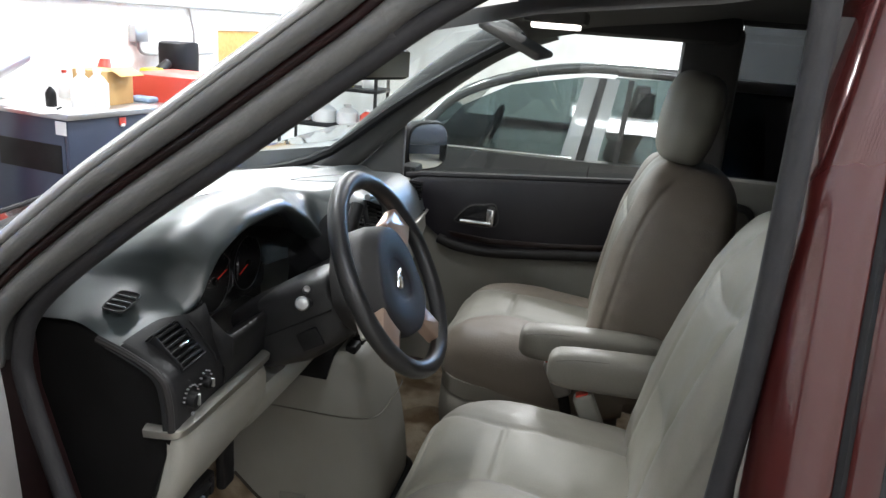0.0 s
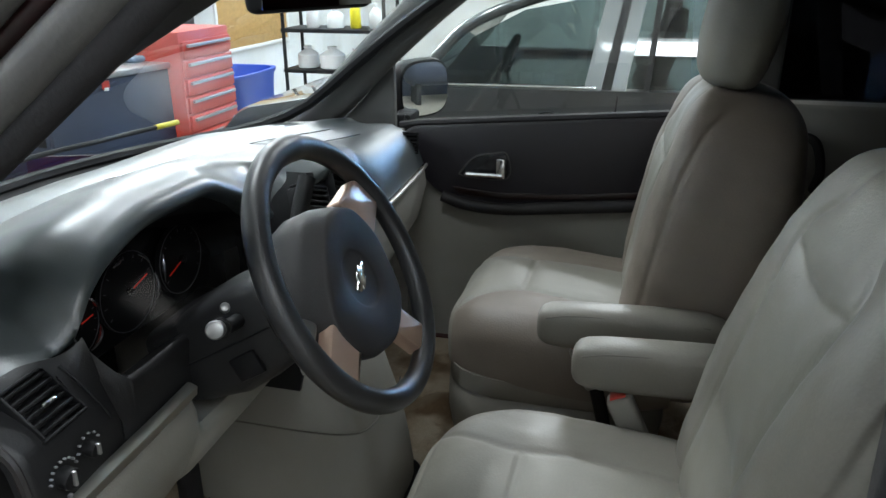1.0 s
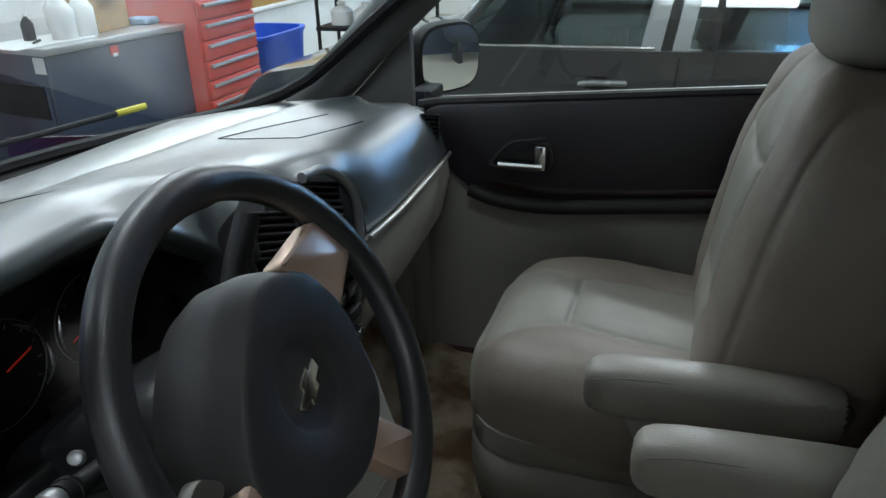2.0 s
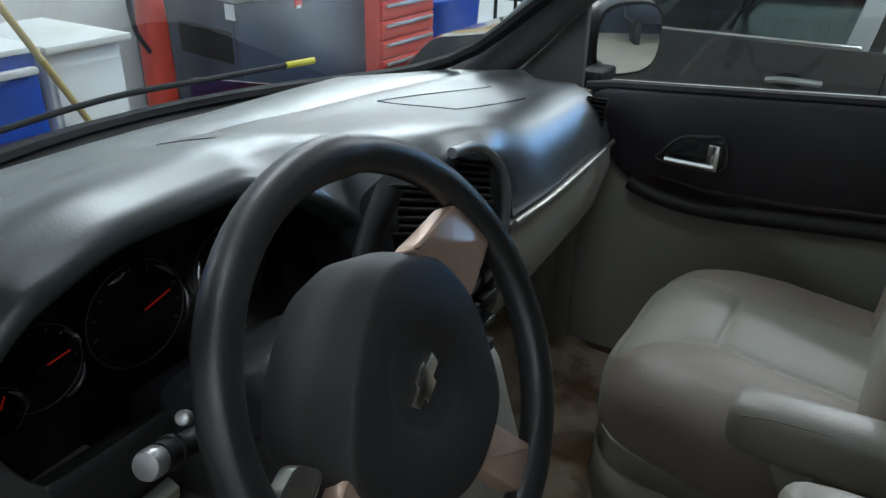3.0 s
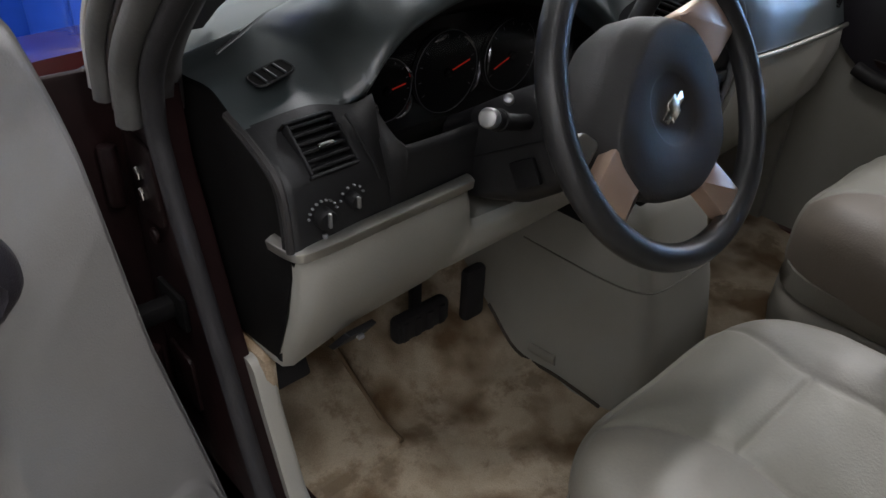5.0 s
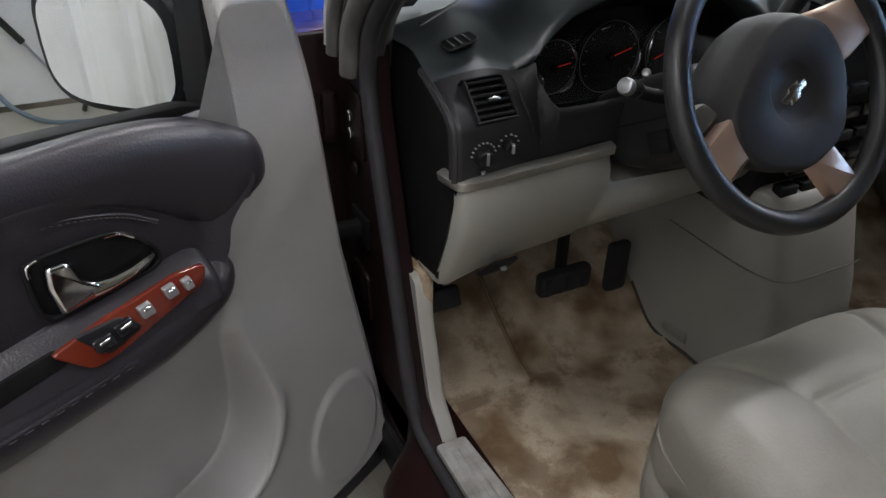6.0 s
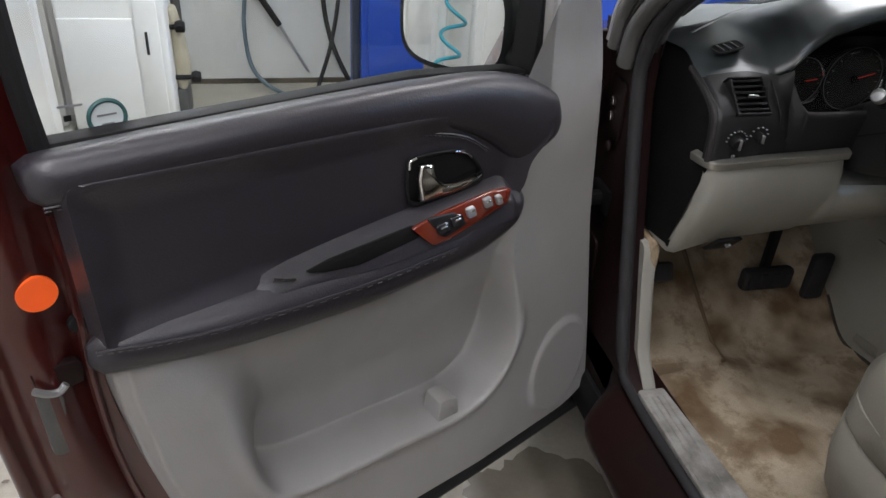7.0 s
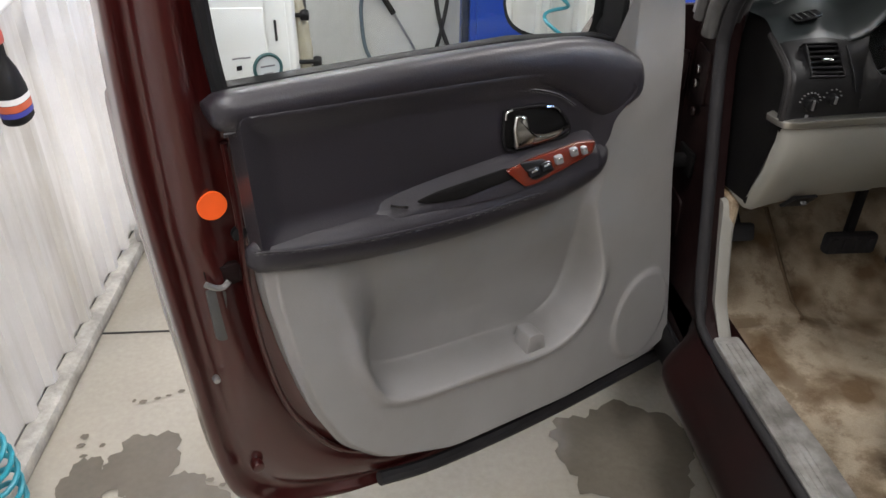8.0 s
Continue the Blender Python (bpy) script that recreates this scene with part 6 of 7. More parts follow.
lever_ = plate(rounded([(0.493, 1.073), (0.469, 1.070), (0.460, 1.042), (0.444, 1.030), (0.430, 1.027), (0.430, 1.012), (0.489, 1.010), (0.496, 1.048)], 0.006, 3), 0.010, 0.024, 0.005, 3)
blade_ = loft([[dw(s + a * 0.002, z + b * h, 0.019 + a * 0.006) for a, b in ((-1, -0.8), (0.6, -1), (1, 0), (0.6, 1), (-1, 0.8))] for s, z, h in ((0.450, 1.021, 0.011), (0.425, 1.019, 0.008), (0.40, 1.021, 0.007), (0.38, 1.026, 0.006), (0.370, 1.030, 0.003))])
part("door_handle", join(lever_, blade_), CHROME, door, "chrome inner handle")
part("sticker", plate([(1.004 + 0.0225 * math.cos(t), 1.012 + 0.0225 * math.sin(t)) for t in np.linspace(0, 2 * math.pi, 33)[:-1]], -0.049, -0.0425), ORANGE, door, "round orange sticker")
part("latch", plate(rounded([(1.036, 0.87), (1.004, 0.86), (1.012, 0.76), (1.033, 0.765)], 0.01), -0.060, -0.045, 0.002), SEALGREY, door, "dull metal door latch plate")
part("latch_mouth", plate(rounded([(1.035, 0.905), (0.975, 0.90), (0.975, 0.865), (1.03, 0.862)], 0.008), -0.060, -0.047, 0.002), SHADED_RED, door, "dark mouth of the latch")
part("latch_claw", tube(spline([dw(s, z, -0.036) for s, z in ((1.036, 0.886), (1.024, 0.876), (1.010, 0.872), (1.0, 0.880))], 4), 0.005, 8), TIP, door, "bright latch claw")
# window frame and pane
frame_out = [(1.10, 1.16), (1.095, 1.30), (1.085, 1.50), (1.05, 1.66), (0.90, 1.72), (0.62, 1.70), (0.42, 1.60), (0.20, 1.40), (0.085, 1.27)]
frame_in = [(0.115, 1.255), (0.235, 1.38), (0.43, 1.55), (0.64, 1.64), (0.88, 1.66), (0.96, 1.60), (0.975, 1.48), (0.972, 1.28), (0.962, 1.16)]
part("window_frame", plate(frame_out + frame_in, -0.12, -0.078, 0.010, 2), RED, door, "dark red window frame")
part("window_channel", tube(spline([dw(s, z, -0.055) for s, z in frame_in[::-1]], 5), 0.012, 8), BLACK, door)
dg = part("door_glass", plate([(0.98, 1.16), (0.975, 1.5), (0.94, 1.62), (0.64, 1.63), (0.45, 1.52), (0.27, 1.35), (0.16, 1.24), (0.2, 1.10)], -0.085, -0.081), PANE, door, "clear door window with small decals")
dg.visible_shadow = False
part("belt_strip", plate([(0.965, 1.165), (0.965, 1.186), (0.45, 1.181), (0.25, 1.160), (0.20, 1.145)], -0.075, -0.050, 0.004), BLACK, door, "black belt-line strip")
part("sail_cover", plate(rounded([(0.10, 1.14), (0.12, 1.27), (0.205, 1.36), (0.215, 1.14)], 0.01), -0.09, -0.04, 0.004), BLACK, door, "black triangular mirror cover")
# decals on the glass
decal = part("glass_decal", plate([(0.882 + 0.0215 * math.cos(t), 1.192 + 0.0215 * math.sin(t)) for t in np.linspace(0, 2 * math.pi, 33)[:-1]], -0.0805, -0.0798), material("pale_decal", (0.62, 0.68, 0.68), 0.5), dg, "round pale decal with a dark green rim")
part("decal_rim", tube([dw(0.882 + 0.0205 * math.cos(t), 1.192 + 0.0205 * math.sin(t), -0.079) for t in np.linspace(0, 2 * math.pi, 41)[:-1]], 0.0026, 6, True), material("green_ink", (0.03, 0.10, 0.10), 0.5), dg)
for bs, bz, bw in ((0.882, 1.195, 0.011), (0.882, 1.184, 0.007), (0.925, 1.213, 0.008), (0.912, 1.212, 0.006)):
    part("decal_bar", plate([(bs - bw, bz - 0.0012), (bs + bw, bz - 0.0012), (bs + bw, bz + 0.0012), (bs - bw, bz + 0.0012)], -0.0796, -0.079), INK, dg)
part("decal_bar", plate([(0.920, 1.195), (0.928, 1.195), (0.928, 1.202), (0.920, 1.202)], -0.0805, -0.0798), BLACK, dg)
# mirror
mc = dw(0.222, 1.19, -0.235)
mf = Vector((-0.68, -0.733, 0.0)).normalized()
mr = Vector((-mf.y, mf.x, 0))
mrr = part("door_mirror", loft([oval(mc - mf * d, mr, (0, 0, 1), a, b, 3.4, 28) for d, a, b in ((-0.004, 0.108, 0.086), (0.0, 0.116, 0.094), (0.02, 0.12, 0.097), (0.06, 0.112, 0.09), (0.11, 0.07, 0.06))]), BLACK, door, "black outside mirror", 50)
part("mirror_glass", loft([oval(mc + mf * d, mr, (0, 0, 1), 0.104, 0.082, 3.4, 28) for d in (0.0045, 0.007)]), MIRROR, mrr)
part("mirror_arm", tube([dw(0.17, 1.15, -0.06), mc - mf * 0.05 + Vector((0.04, 0, -0.05))], 0.03, 10), BLACK, mrr)


# ---- things in the workshop ----
def cabinet(name, lo, hi, mat, label, category, drawers=0, handle=None, face="y"):
    """A floor cabinet whose front faces -y, with drawers or a door."""
    t = thing(name, ((lo[0] + hi[0]) / 2, (lo[1] + hi[1]) / 2, lo[2]), label, category)
    part("body", box((lo[0], lo[1] + 0.02, lo[2]), hi, 0.008), mat, t)
    n = max(1, drawers)
    h = (hi[2] - lo[2] - 0.10) / n
    for k in range(n):
        z = lo[2] + 0.05 + h * k
        d = part("drawer" if drawers else "door", box((lo[0] + 0.015, lo[1], z + 0.006), (hi[0] - 0.015, lo[1] + 0.03, z + h - 0.006), 0.004), mat, t)
        if handle:
            part("handle", box((lo[0] + 0.04, lo[1] - 0.02, z + h - 0.04), (hi[0] - 0.04, lo[1] + 0.002, z + h - 0.022), 0.004), handle, d)
    return t


# white service machine by the wall
ac = thing("service_machine", (-2.20, 3.2, 0), "white upright service machine beside the wall", "machine")
part("body", box((-2.43, 2.95, 0.03), (-1.952, 3.50, 0.778), 0.02, 3), WHITE, ac)
part("front_panel", box((-2.42, 2.936, 0.06), (-2.098, 2.955, 0.588), 0.006), WHITE, ac)
part("side_strip", box((-2.088, 2.94, 0.06), (-1.985, 2.955, 0.672), 0.006), WHITE, ac)
part("vent_slot", box((-2.049, 2.934, 0.42), (-2.036, 2.942, 0.528), 0.002), RUBBER, ac)
part("side_pump", join(box((-1.955, 3.08, 0.03), (-1.905, 3.30, 0.20), 0.012), cylinder((-1.93, 3.19, 0.20), (-1.93, 3.19, 0.26), 0.03, 14, bevel=0.005)), GREYTRIM, ac, "grey pump at the machine's side")
for lx in (-2.40, -2.0):
    for ly in (3.0, 3.45):
        part("foot", cylinder((lx, ly, 0), (lx, ly, 0.035), 0.03, 14), RUBBER, ac)
rag = thing("rag_bundle", (-1.92, 3.15, 0.2), "cream cloth bag hanging on the service machine", "bag")
bag = [oval((-1.93 + dx, 3.15, z), (1, 0, 0), (0, 1, 0), a, 0.06, 2.4, 26) for z, dx, a in ((0.195, 0.0, 0.015), (0.205, 0.005, 0.035), (0.25, 0.012, 0.042), (0.32, 0.014, 0.044), (0.40, 0.006, 0.040), (0.47, -0.004, 0.036), (0.54, -0.012, 0.03), (0.585, -0.014, 0.026), (0.60, -0.016, 0.012))]
for r in bag:
    for q in r:
        q += Vector((0.016 * noise.noise(q * 22), 0.016 * noise.noise(q * 22 + Vector((5, 0, 0))), 0.008 * noise.noise(q * 15)))
part("cloth", loft(bag), material("cream_cloth", (0.55, 0.5, 0.38), 0.9, 0, (0.1, 12), (0.3, 120), 0.5), rag, "", 60, 1)
for kx, kz in ((-1.895, 0.515), (-1.845, 0.263)):
    kn_ = thing("valve_knob", (kx - 0.03, 3.08, kz), "black service valve on the machine's side", "valve")
    part("stem", tube([(-1.955, 3.08, kz), (kx - 0.02, 3.08, kz)], 0.012, 10), BLACK, kn_)
    part("knob", join(cylinder((kx - 0.03, 3.08, kz), (kx + 0.015, 3.08, kz), 0.028, 14, bevel=0.006), cylinder((kx - 0.01, 3.05, kz), (kx - 0.01, 3.11, kz + 0.012), 0.016, 12, bevel=0.004)), BLACK, kn_)
gh_ = thing("thick_hose", (-1.92, 3.24, 0.2), "thick dark grey hose behind the service machine", "hose")
part("line", tube(spline([(-1.98, 3.26, 0.95), (-1.965, 3.25, 0.80), (-1.935, 3.24, 0.66), (-1.93, 3.24, 0.52), (-1.935, 3.24, 0.20)], 8), 0.024, 12), SEALGREY, gh_)

# tall blue cabinet behind the mirror
bcb = thing("blue_cabinet", (-0.5, 3.4, 0), "tall blue metal cabinet against the wall", "cabinet")
part("body", box((-1.02, 3.05, 0.03), (-0.1, 3.6, 1.9), 0.01), BLUE, bcb)
part("door", box((-0.985, 3.03, 0.08), (-0.57, 3.06, 1.86), 0.006), BLUE, bcb)
part("door", box((-0.55, 3.03, 0.08), (-0.13, 3.06, 1.86), 0.006), BLUE, bcb)
part("plinth", box((-1.0, 3.07, 0), (-0.12, 3.58, 0.035), 0.004), BLACK, bcb)
part("side_rail", box((-1.06, 3.08, 0), (-1.02, 3.13, 1.9), 0.004), NAVY, bcb)

# hoses and the washing lance on the north wall
def hose(pts, r, mat, label):
    t = thing("hose", (pts[-1][0], pts[-1][1], 0), label, "hose", "hoses on the wall")
    part("line", tube(spline(pts, 8), r, 8), mat, t)
HOSE = material("grey_blue_hose", (0.10, 0.14, 0.17), 0.5)
hose([(-1.60, 3.70, 1.2), (-1.60, 3.70, 0.61), (-1.62, 3.68, 0.35), (-1.58, 3.62, 0.12), (-1.42, 3.5, 0.02), (-1.2, 3.42, 0.012), (-1.05, 3.4, 0.012)], 0.012, HOSE, "grey-blue hose hanging down the wall")
hose([(-1.17, 3.70, 1.2), (-1.17, 3.70, 0.60), (-1.13, 3.69, 0.30), (-1.04, 3.64, 0.08), (-0.98, 3.58, 0.014)], 0.014, RUBBER, "black hose hanging down the wall")
hose([(-1.05, 3.70, 1.2), (-1.07, 3.70, 0.60), (-1.12, 3.69, 0.28), (-1.19, 3.64, 0.07), (-1.22, 3.58, 0.014)], 0.012, RUBBER, "black hose hanging down the wall")
lance = thing("pressure_lance", (-1.5, 3.7, 0.55), "black pressure washer lance hung on the wall", "lance")
part("grip", tube([(-1.62, 3.71, 0.68), (-1.42, 3.71, 0.36)], 0.018, 10), BLACK, lance)
part("wand", tube([(-1.42, 3.71, 0.36), (-1.26, 3.71, 0.08)], 0.008, 8), STEEL, lance)
part("hook", box((-1.64, 3.70, 0.66), (-1.56, 3.76, 0.72), 0.01), BLACK, lance)
gun = thing("spray_gun", (-1.62, 3.7, 0.68), "dark spray gun hung on the wall", "spray gun")
part("body", box((-1.66, 3.66, 0.62), (-1.54, 3.76, 0.72), 0.02), BLACK, gun)
part("cord", tube(spline([(-1.56, 3.70, 0.68), (-1.45, 3.68, 0.60), (-1.38, 3.69, 0.66), (-1.34, 3.70, 0.80), (-1.36, 3.72, 1.1)], 6), 0.008, 8), BLACK, gun)

# teal coil hose on the metal wall
coil = thing("coil_hose", (-2.42, 0.45, 0), "teal coiled air hose hanging on the metal wall", "hose")
cp = []
axis = spline([(-2.42, 0.30, 0.07), (-2.42, 0.31, 0.20), (-2.42, 0.27, 0.36), (-2.42, 0.17, 0.66), (-2.42, 0.12, 1.0), (-2.42, 0.05, 1.30)], 40)
for k, c in enumerate(axis):
    f = k / (len(axis) - 1)
    a_ = 2 * math.pi * 15 * f
    r = 0.05 - 0.012 * f
    cp.append(c + Vector((0.8 * r * math.cos(a_), r * math.sin(a_), 0.010 * math.sin(a_))))
part("line", tube(cp, 0.007, 8), TEAL, coil)
part("wall_hook", tube([cp[-1], (-2.44, 0.04, 1.36), (-2.50, 0.04, 1.38)], 0.008, 8), STEEL, coil)

# rail with a spray bottle
rail = thing("wall_rail", (-2.45, 0.9, 1.08), "white pipe rail fixed to the metal wall", "rail")
part("pipe", tube([(-2.44, 0.6, 1.02), (-2.44, 1.5, 1.14)], 0.016, 10), WHITE, rail)
for yy, zz in ((0.7, 1.033), (1.4, 1.127)):
    part("bracket", box((-2.50, yy - 0.02, zz - 0.02), (-2.43, yy + 0.02, zz + 0.02), 0.004), WHITE, rail)
sb = thing("spray_bottle", (-2.40, 0.86, 0.80), "black spray bottle with red trigger hung on the rail", "bottle")
part("bottle", loft([oval((-2.41, 0.875, z), (1, 0, 0), (0, 1, 0), a, b, 2.6, 20) for z, a, b in ((0.82, 0.026, 0.042), (0.828, 0.031, 0.05), (0.905, 0.031, 0.049), (0.95, 0.024, 0.034), (0.985, 0.013, 0.015), (1.02, 0.013, 0.015))]), BLACK, sb, "", 50)
part("label_band", loft([oval((-2.41, 0.875, z), (1, 0, 0), (0, 1, 0), 0.0325, 0.051, 2.6, 20) for z in (0.856, 0.874)], False), material("orange_label", (0.6, 0.12, 0.05), 0.5), sb)
part("label_band", loft([oval((-2.41, 0.875, z), (1, 0, 0), (0, 1, 0), 0.0325, 0.0506, 2.6, 20) for z in (0.875, 0.89)], False), WHITE, sb)
part("label_band", loft([oval((-2.41, 0.875, z), (1, 0, 0), (0, 1, 0), 0.0325, 0.051, 2.6, 20) for z in (0.842, 0.855)], False), material("blue_label", (0.05, 0.06, 0.35), 0.5), sb)
part("trigger", box((-2.43, 0.81, 1.015), (-2.39, 0.885, 1.05), 0.008), TOOLRED, sb)
bk = thing("wall_bracket", (-2.45, 1.62, 0.05), "grey metal shoe at the foot of the wall", "bracket")
part("shoe", box((-2.46, 1.55, 0.05), (-2.38, 1.75, 0.11), 0.008), STEEL, bk)

# puddles and the saw cut in the floor
WET = material("wet_concrete", (0.17, 0.15, 0.12), 0.22, 0, (0.1, 3), (0.3, 60))
def puddle(cx, cy, rx, ry, seed):
    pts = []
    for k in range(60):
        a_ = 2 * math.pi * k / 60
        r = 1 + 0.32 * noise.noise((math.cos(a_) * 1.6, math.sin(a_) * 1.6, seed)) + 0.18 * noise.noise((math.cos(a_) * 5, math.sin(a_) * 5, seed)) + 0.10 * noise.noise((math.cos(a_) * 13, math.sin(a_) * 13, seed))
        pts.append((cx + rx * r * math.cos(a_), cy + ry * r * math.sin(a_)))
    bm = bmesh.new()
    bm.faces.new([bm.verts.new((x, y, 0.003 + 0.0012 * seed)) for x, y in pts])
    tagged(part("puddle", bm, WET), "dark wet patch on the concrete floor", "puddle", kind="structure")
puddle(-2.16, 0.47, 0.10, 0.11, 1)
puddle(-2.29, 0.40, 0.07, 0.09, 2)
puddle(-2.06, 0.33, 0.13, 0.10, 4)
puddle(-0.86, 0.44, 0.20, 0.17, 3)
for k in range(26):
    a_, r = random.uniform(0, 6.28), random.uniform(0.14, 0.26)
    puddle(-2.14 + r * math.cos(a_), 0.52 + r * 0.9 * math.sin(a_), random.uniform(0.004, 0.012), random.uniform(0.004, 0.010), 0.5 + k * 0.03)
tagged(part("floor_joint", box((-2.45, 1.045, 0.0005), (-1.2, 1.052, 0.003), 0), RUBBER), "dark saw-cut joint in the concrete floor", "joint", kind="structure")

# ---- in front of the van ----
tcab = cabinet("tool_cabinet", (-0.35, 2.28, 0), (0.64, 2.8, 1.0), BLUE, "blue metal cabinet with white handles", "cabinet")
for hx in (0.18, 0.45):
    part("handle", box((hx, 2.255, 0.93), (hx + 0.17, 2.285, 0.955), 0.005), WHITE, tcab)
part("top", box((-0.36, 2.27, 1.0), (0.65, 2.81, 1.02), 0.004), WHITE, tcab, "white top")
wcab = cabinet("white_cabinet", (0.67, 2.28, 0), (0.97, 2.8, 0.985), WHITE, "white cabinet with pale top", "cabinet")
part("top", box((0.66, 2.26, 0.985), (1.0, 2.81, 1.01), 0.004), WALLPAINT, wcab)
jack = thing("red_hoist", (1.76, 3.12, 0), "red floor hoist with a black hose", "hoist")
part("mast", loft([oval((1.76, 3.12, z), (1, 0, 0), (0, 1, 0), a, 0.06, 3, 16) for z, a in ((0.0, 0.11), (0.3, 0.085), (0.85, 0.075), (1.0, 0.06), (1.25, 0.04))]), TOOLRED, jack, "", 50)
part("hose_loop", tube(spline([(1.67, 3.08, 1.2), (1.60, 3.06, 1.05), (1.61, 3.06, 0.85), (1.69, 3.08, 0.72)], 6), 0.012, 8), RUBBER, jack)

wb = thing("workbench", (2.3, 3.0, 0), "slate navy workbench with a cluttered grey top", "workbench")
BM = pose(1.85, 2.60, 0, 0, 0, -9.8)
part("front", moved(box((0.0, 0.0, 0.0), (0.92, 0.03, 0.985), 0.006), BM), NAVY, wb)
part("carcass", moved(box((0.0, 0.032, 0.02), (0.92, 1.05, 0.985), 0.006), BM), NAVY, wb)
part("top", moved(box((-0.02, -0.02, 0.985), (0.94, 1.07, 1.02), 0.006), BM), STEEL, wb, "worn grey metal top")
part("slot", moved(box((-0.004, 0.06, 0.68), (0.003, 0.55, 0.84), 0.002), BM), BLACK, wb, "dark slot in the end panel")
part("plinth", moved(box((-0.006, 0.02, 0.0), (0.0, 1.0, 0.10), 0.002), BM), BLACK, wb)
part("plate", moved(box((-0.006, 0.01, 0.90), (-0.002, 0.09, 0.975), 0.002), BM), WHITE, wb)
part("badge_bar", moved(box((0.35, -0.008, 0.93), (0.40, 0.0, 0.975), 0.004), BM), TOOLRED, wb, "red and white badge")
part("badge_bar", moved(box((0.36, -0.010, 0.922), (0.39, -0.001, 0.94), 0.003), BM), WHITE, wb)
tch = cabinet("tool_chest", (2.68, 2.34, 0), (3.24, 2.85, 1.19), TOOLRED, "red steel tool chest with many drawers", "tool chest", 10, STEEL)
bin_ = thing("blue_bin", (4.0, 2.85, 0), "blue open plastic storage bin", "bin")
part("shell", loft([oval((4.02, 2.85, z), (1, 0, 0), (0, 1, 0), a, a * 0.7, 4, 24) for z, a in ((0, 0.30), (0.02, 0.32), (0.74, 0.38), (0.76, 0.40), (0.78, 0.40), (0.78, 0.36), (0.5, 0.34))]), BLUE, bin_, "", 40)

def bottle(x, y, z, h, r, mat, cap, label):
    t = thing("bottle", (x, y, z), label, "bottle")
    part("flask", loft([oval((x, y, z + h * f), (1, 0, 0), (0, 1, 0), r * k, r * k, 2.2, 14) for f, k in ((0, 0.9), (0.03, 1), (0.62, 1), (0.78, 0.6), (0.85, 0.32), (0.92, 0.32))]), mat, t, "", 50)
    part("cap", cylinder((x, y, z + h * 0.9), (x, y, z + h), r * 0.4, 12), cap, t)
for x, y, h, r, m, c, l in ((2.10, 2.70, 0.22, 0.058, WHITE, WHITE, "white plastic jug on the workbench"), (2.21, 2.68, 0.22, 0.058, WHITE, WHITE, "white plastic jug on the workbench"), (2.02, 2.84, 0.13, 0.028, BLACK, WHITE, "small black bottle on the workbench"), (2.45, 3.10, 0.17, 0.04, WHITE, TOOLRED, "small white bottle with red cap")):
    bottle(x, y, 1.02, h, r, m, c, l)
cb_ = thing("cardboard_box", (2.42, 2.8, 1.02), "brown cardboard box on the workbench", "box")
part("carton", box((2.30, 2.68, 1.02), (2.54, 2.92, 1.22), 0.004), CARD, cb_)
part("flap", moved(box((-0.11, -0.05, 0), (0.11, 0.05, 0.005), 0.001), pose(2.42, 2.64, 1.215, 25, 0, 0)), CARD, cb_)
ppr = thing("paper_sheet", (2.0, 2.78, 1.02), "white paper lying on the workbench", "paper")
part("sheet", moved(box((-0.22, -0.15, 0), (0.22, 0.15, 0.004), 0), pose(2.0, 2.78, 1.021, 0, 0, -9)), WHITE, ppr)
part("pen", tube([(1.92, 2.72, 1.03), (2.0, 2.76, 1.03)], 0.006, 6), BLACK, ppr)
rg = thing("blue_rag", (2.67, 2.68, 1.02), "folded pale blue rag on the bench", "rag")
part("cloth", box((2.58, 2.60, 1.02), (2.76, 2.76, 1.055), 0.015, 3), material("pale_blue_cloth", (0.25, 0.35, 0.5), 0.9, 0, (0.15, 20)), rg)
fn = thing("red_funnel", (2.66, 3.0, 1.02), "red plastic funnel standing on the bench", "funnel")
part("cone", loft([oval((2.66 + f * 0.05, 3.0, 1.02 + f * 0.24), (1, 0, 0), (0, 1, 0), r, r, 2, 18) for f, r in ((0, 0.11), (0.35, 0.10), (0.75, 0.045), (1.0, 0.03))]), TOOLRED, fn, "", 50)
hv = thing("polisher", (2.2, 3.36, 1.02), "silver and white hand polisher on the bench", "polisher")
part("motor", tube([(2.14, 3.36, 1.16), (2.28, 3.36, 1.22), (2.44, 3.38, 1.26)], [0.06, 0.065, 0.05], 14), STEEL, hv)
part("head", cylinder((2.14, 3.36, 1.02), (2.16, 3.36, 1.12), 0.09, 20, bevel=0.02), WHITE, hv)
tb2 = cabinet("tool_box", (3.62, 3.25, 0), (4.35, 3.68, 1.06), TOOLRED, "red steel tool box against the wall", "tool box", 8, STEEL)
bg = thing("black_bag", (4.25, 3.45, 1.06), "black bag standing on the tool box", "bag")
part("bag", loft([oval((4.27, 3.45, z), (1, 0, 0), (0, 1, 0), a, 0.12, 3, 18) for z, a in ((1.06, 0.17), (1.08, 0.19), (1.27, 0.20), (1.32, 0.19), (1.33, 0.15))]), BLACK, bg, "", 50)
yb = thing("yellow_tool", (3.85, 3.4, 1.06), "yellow-green power tool on the tool box", "power tool")
part("case", box((3.74, 3.36, 1.06), (3.92, 3.48, 1.13), 0.02, 3), YELLOW, yb)
part("grip", tube([(3.92, 3.42, 1.10), (4.05, 3.42, 1.16)], 0.04, 10), BLACK, yb)

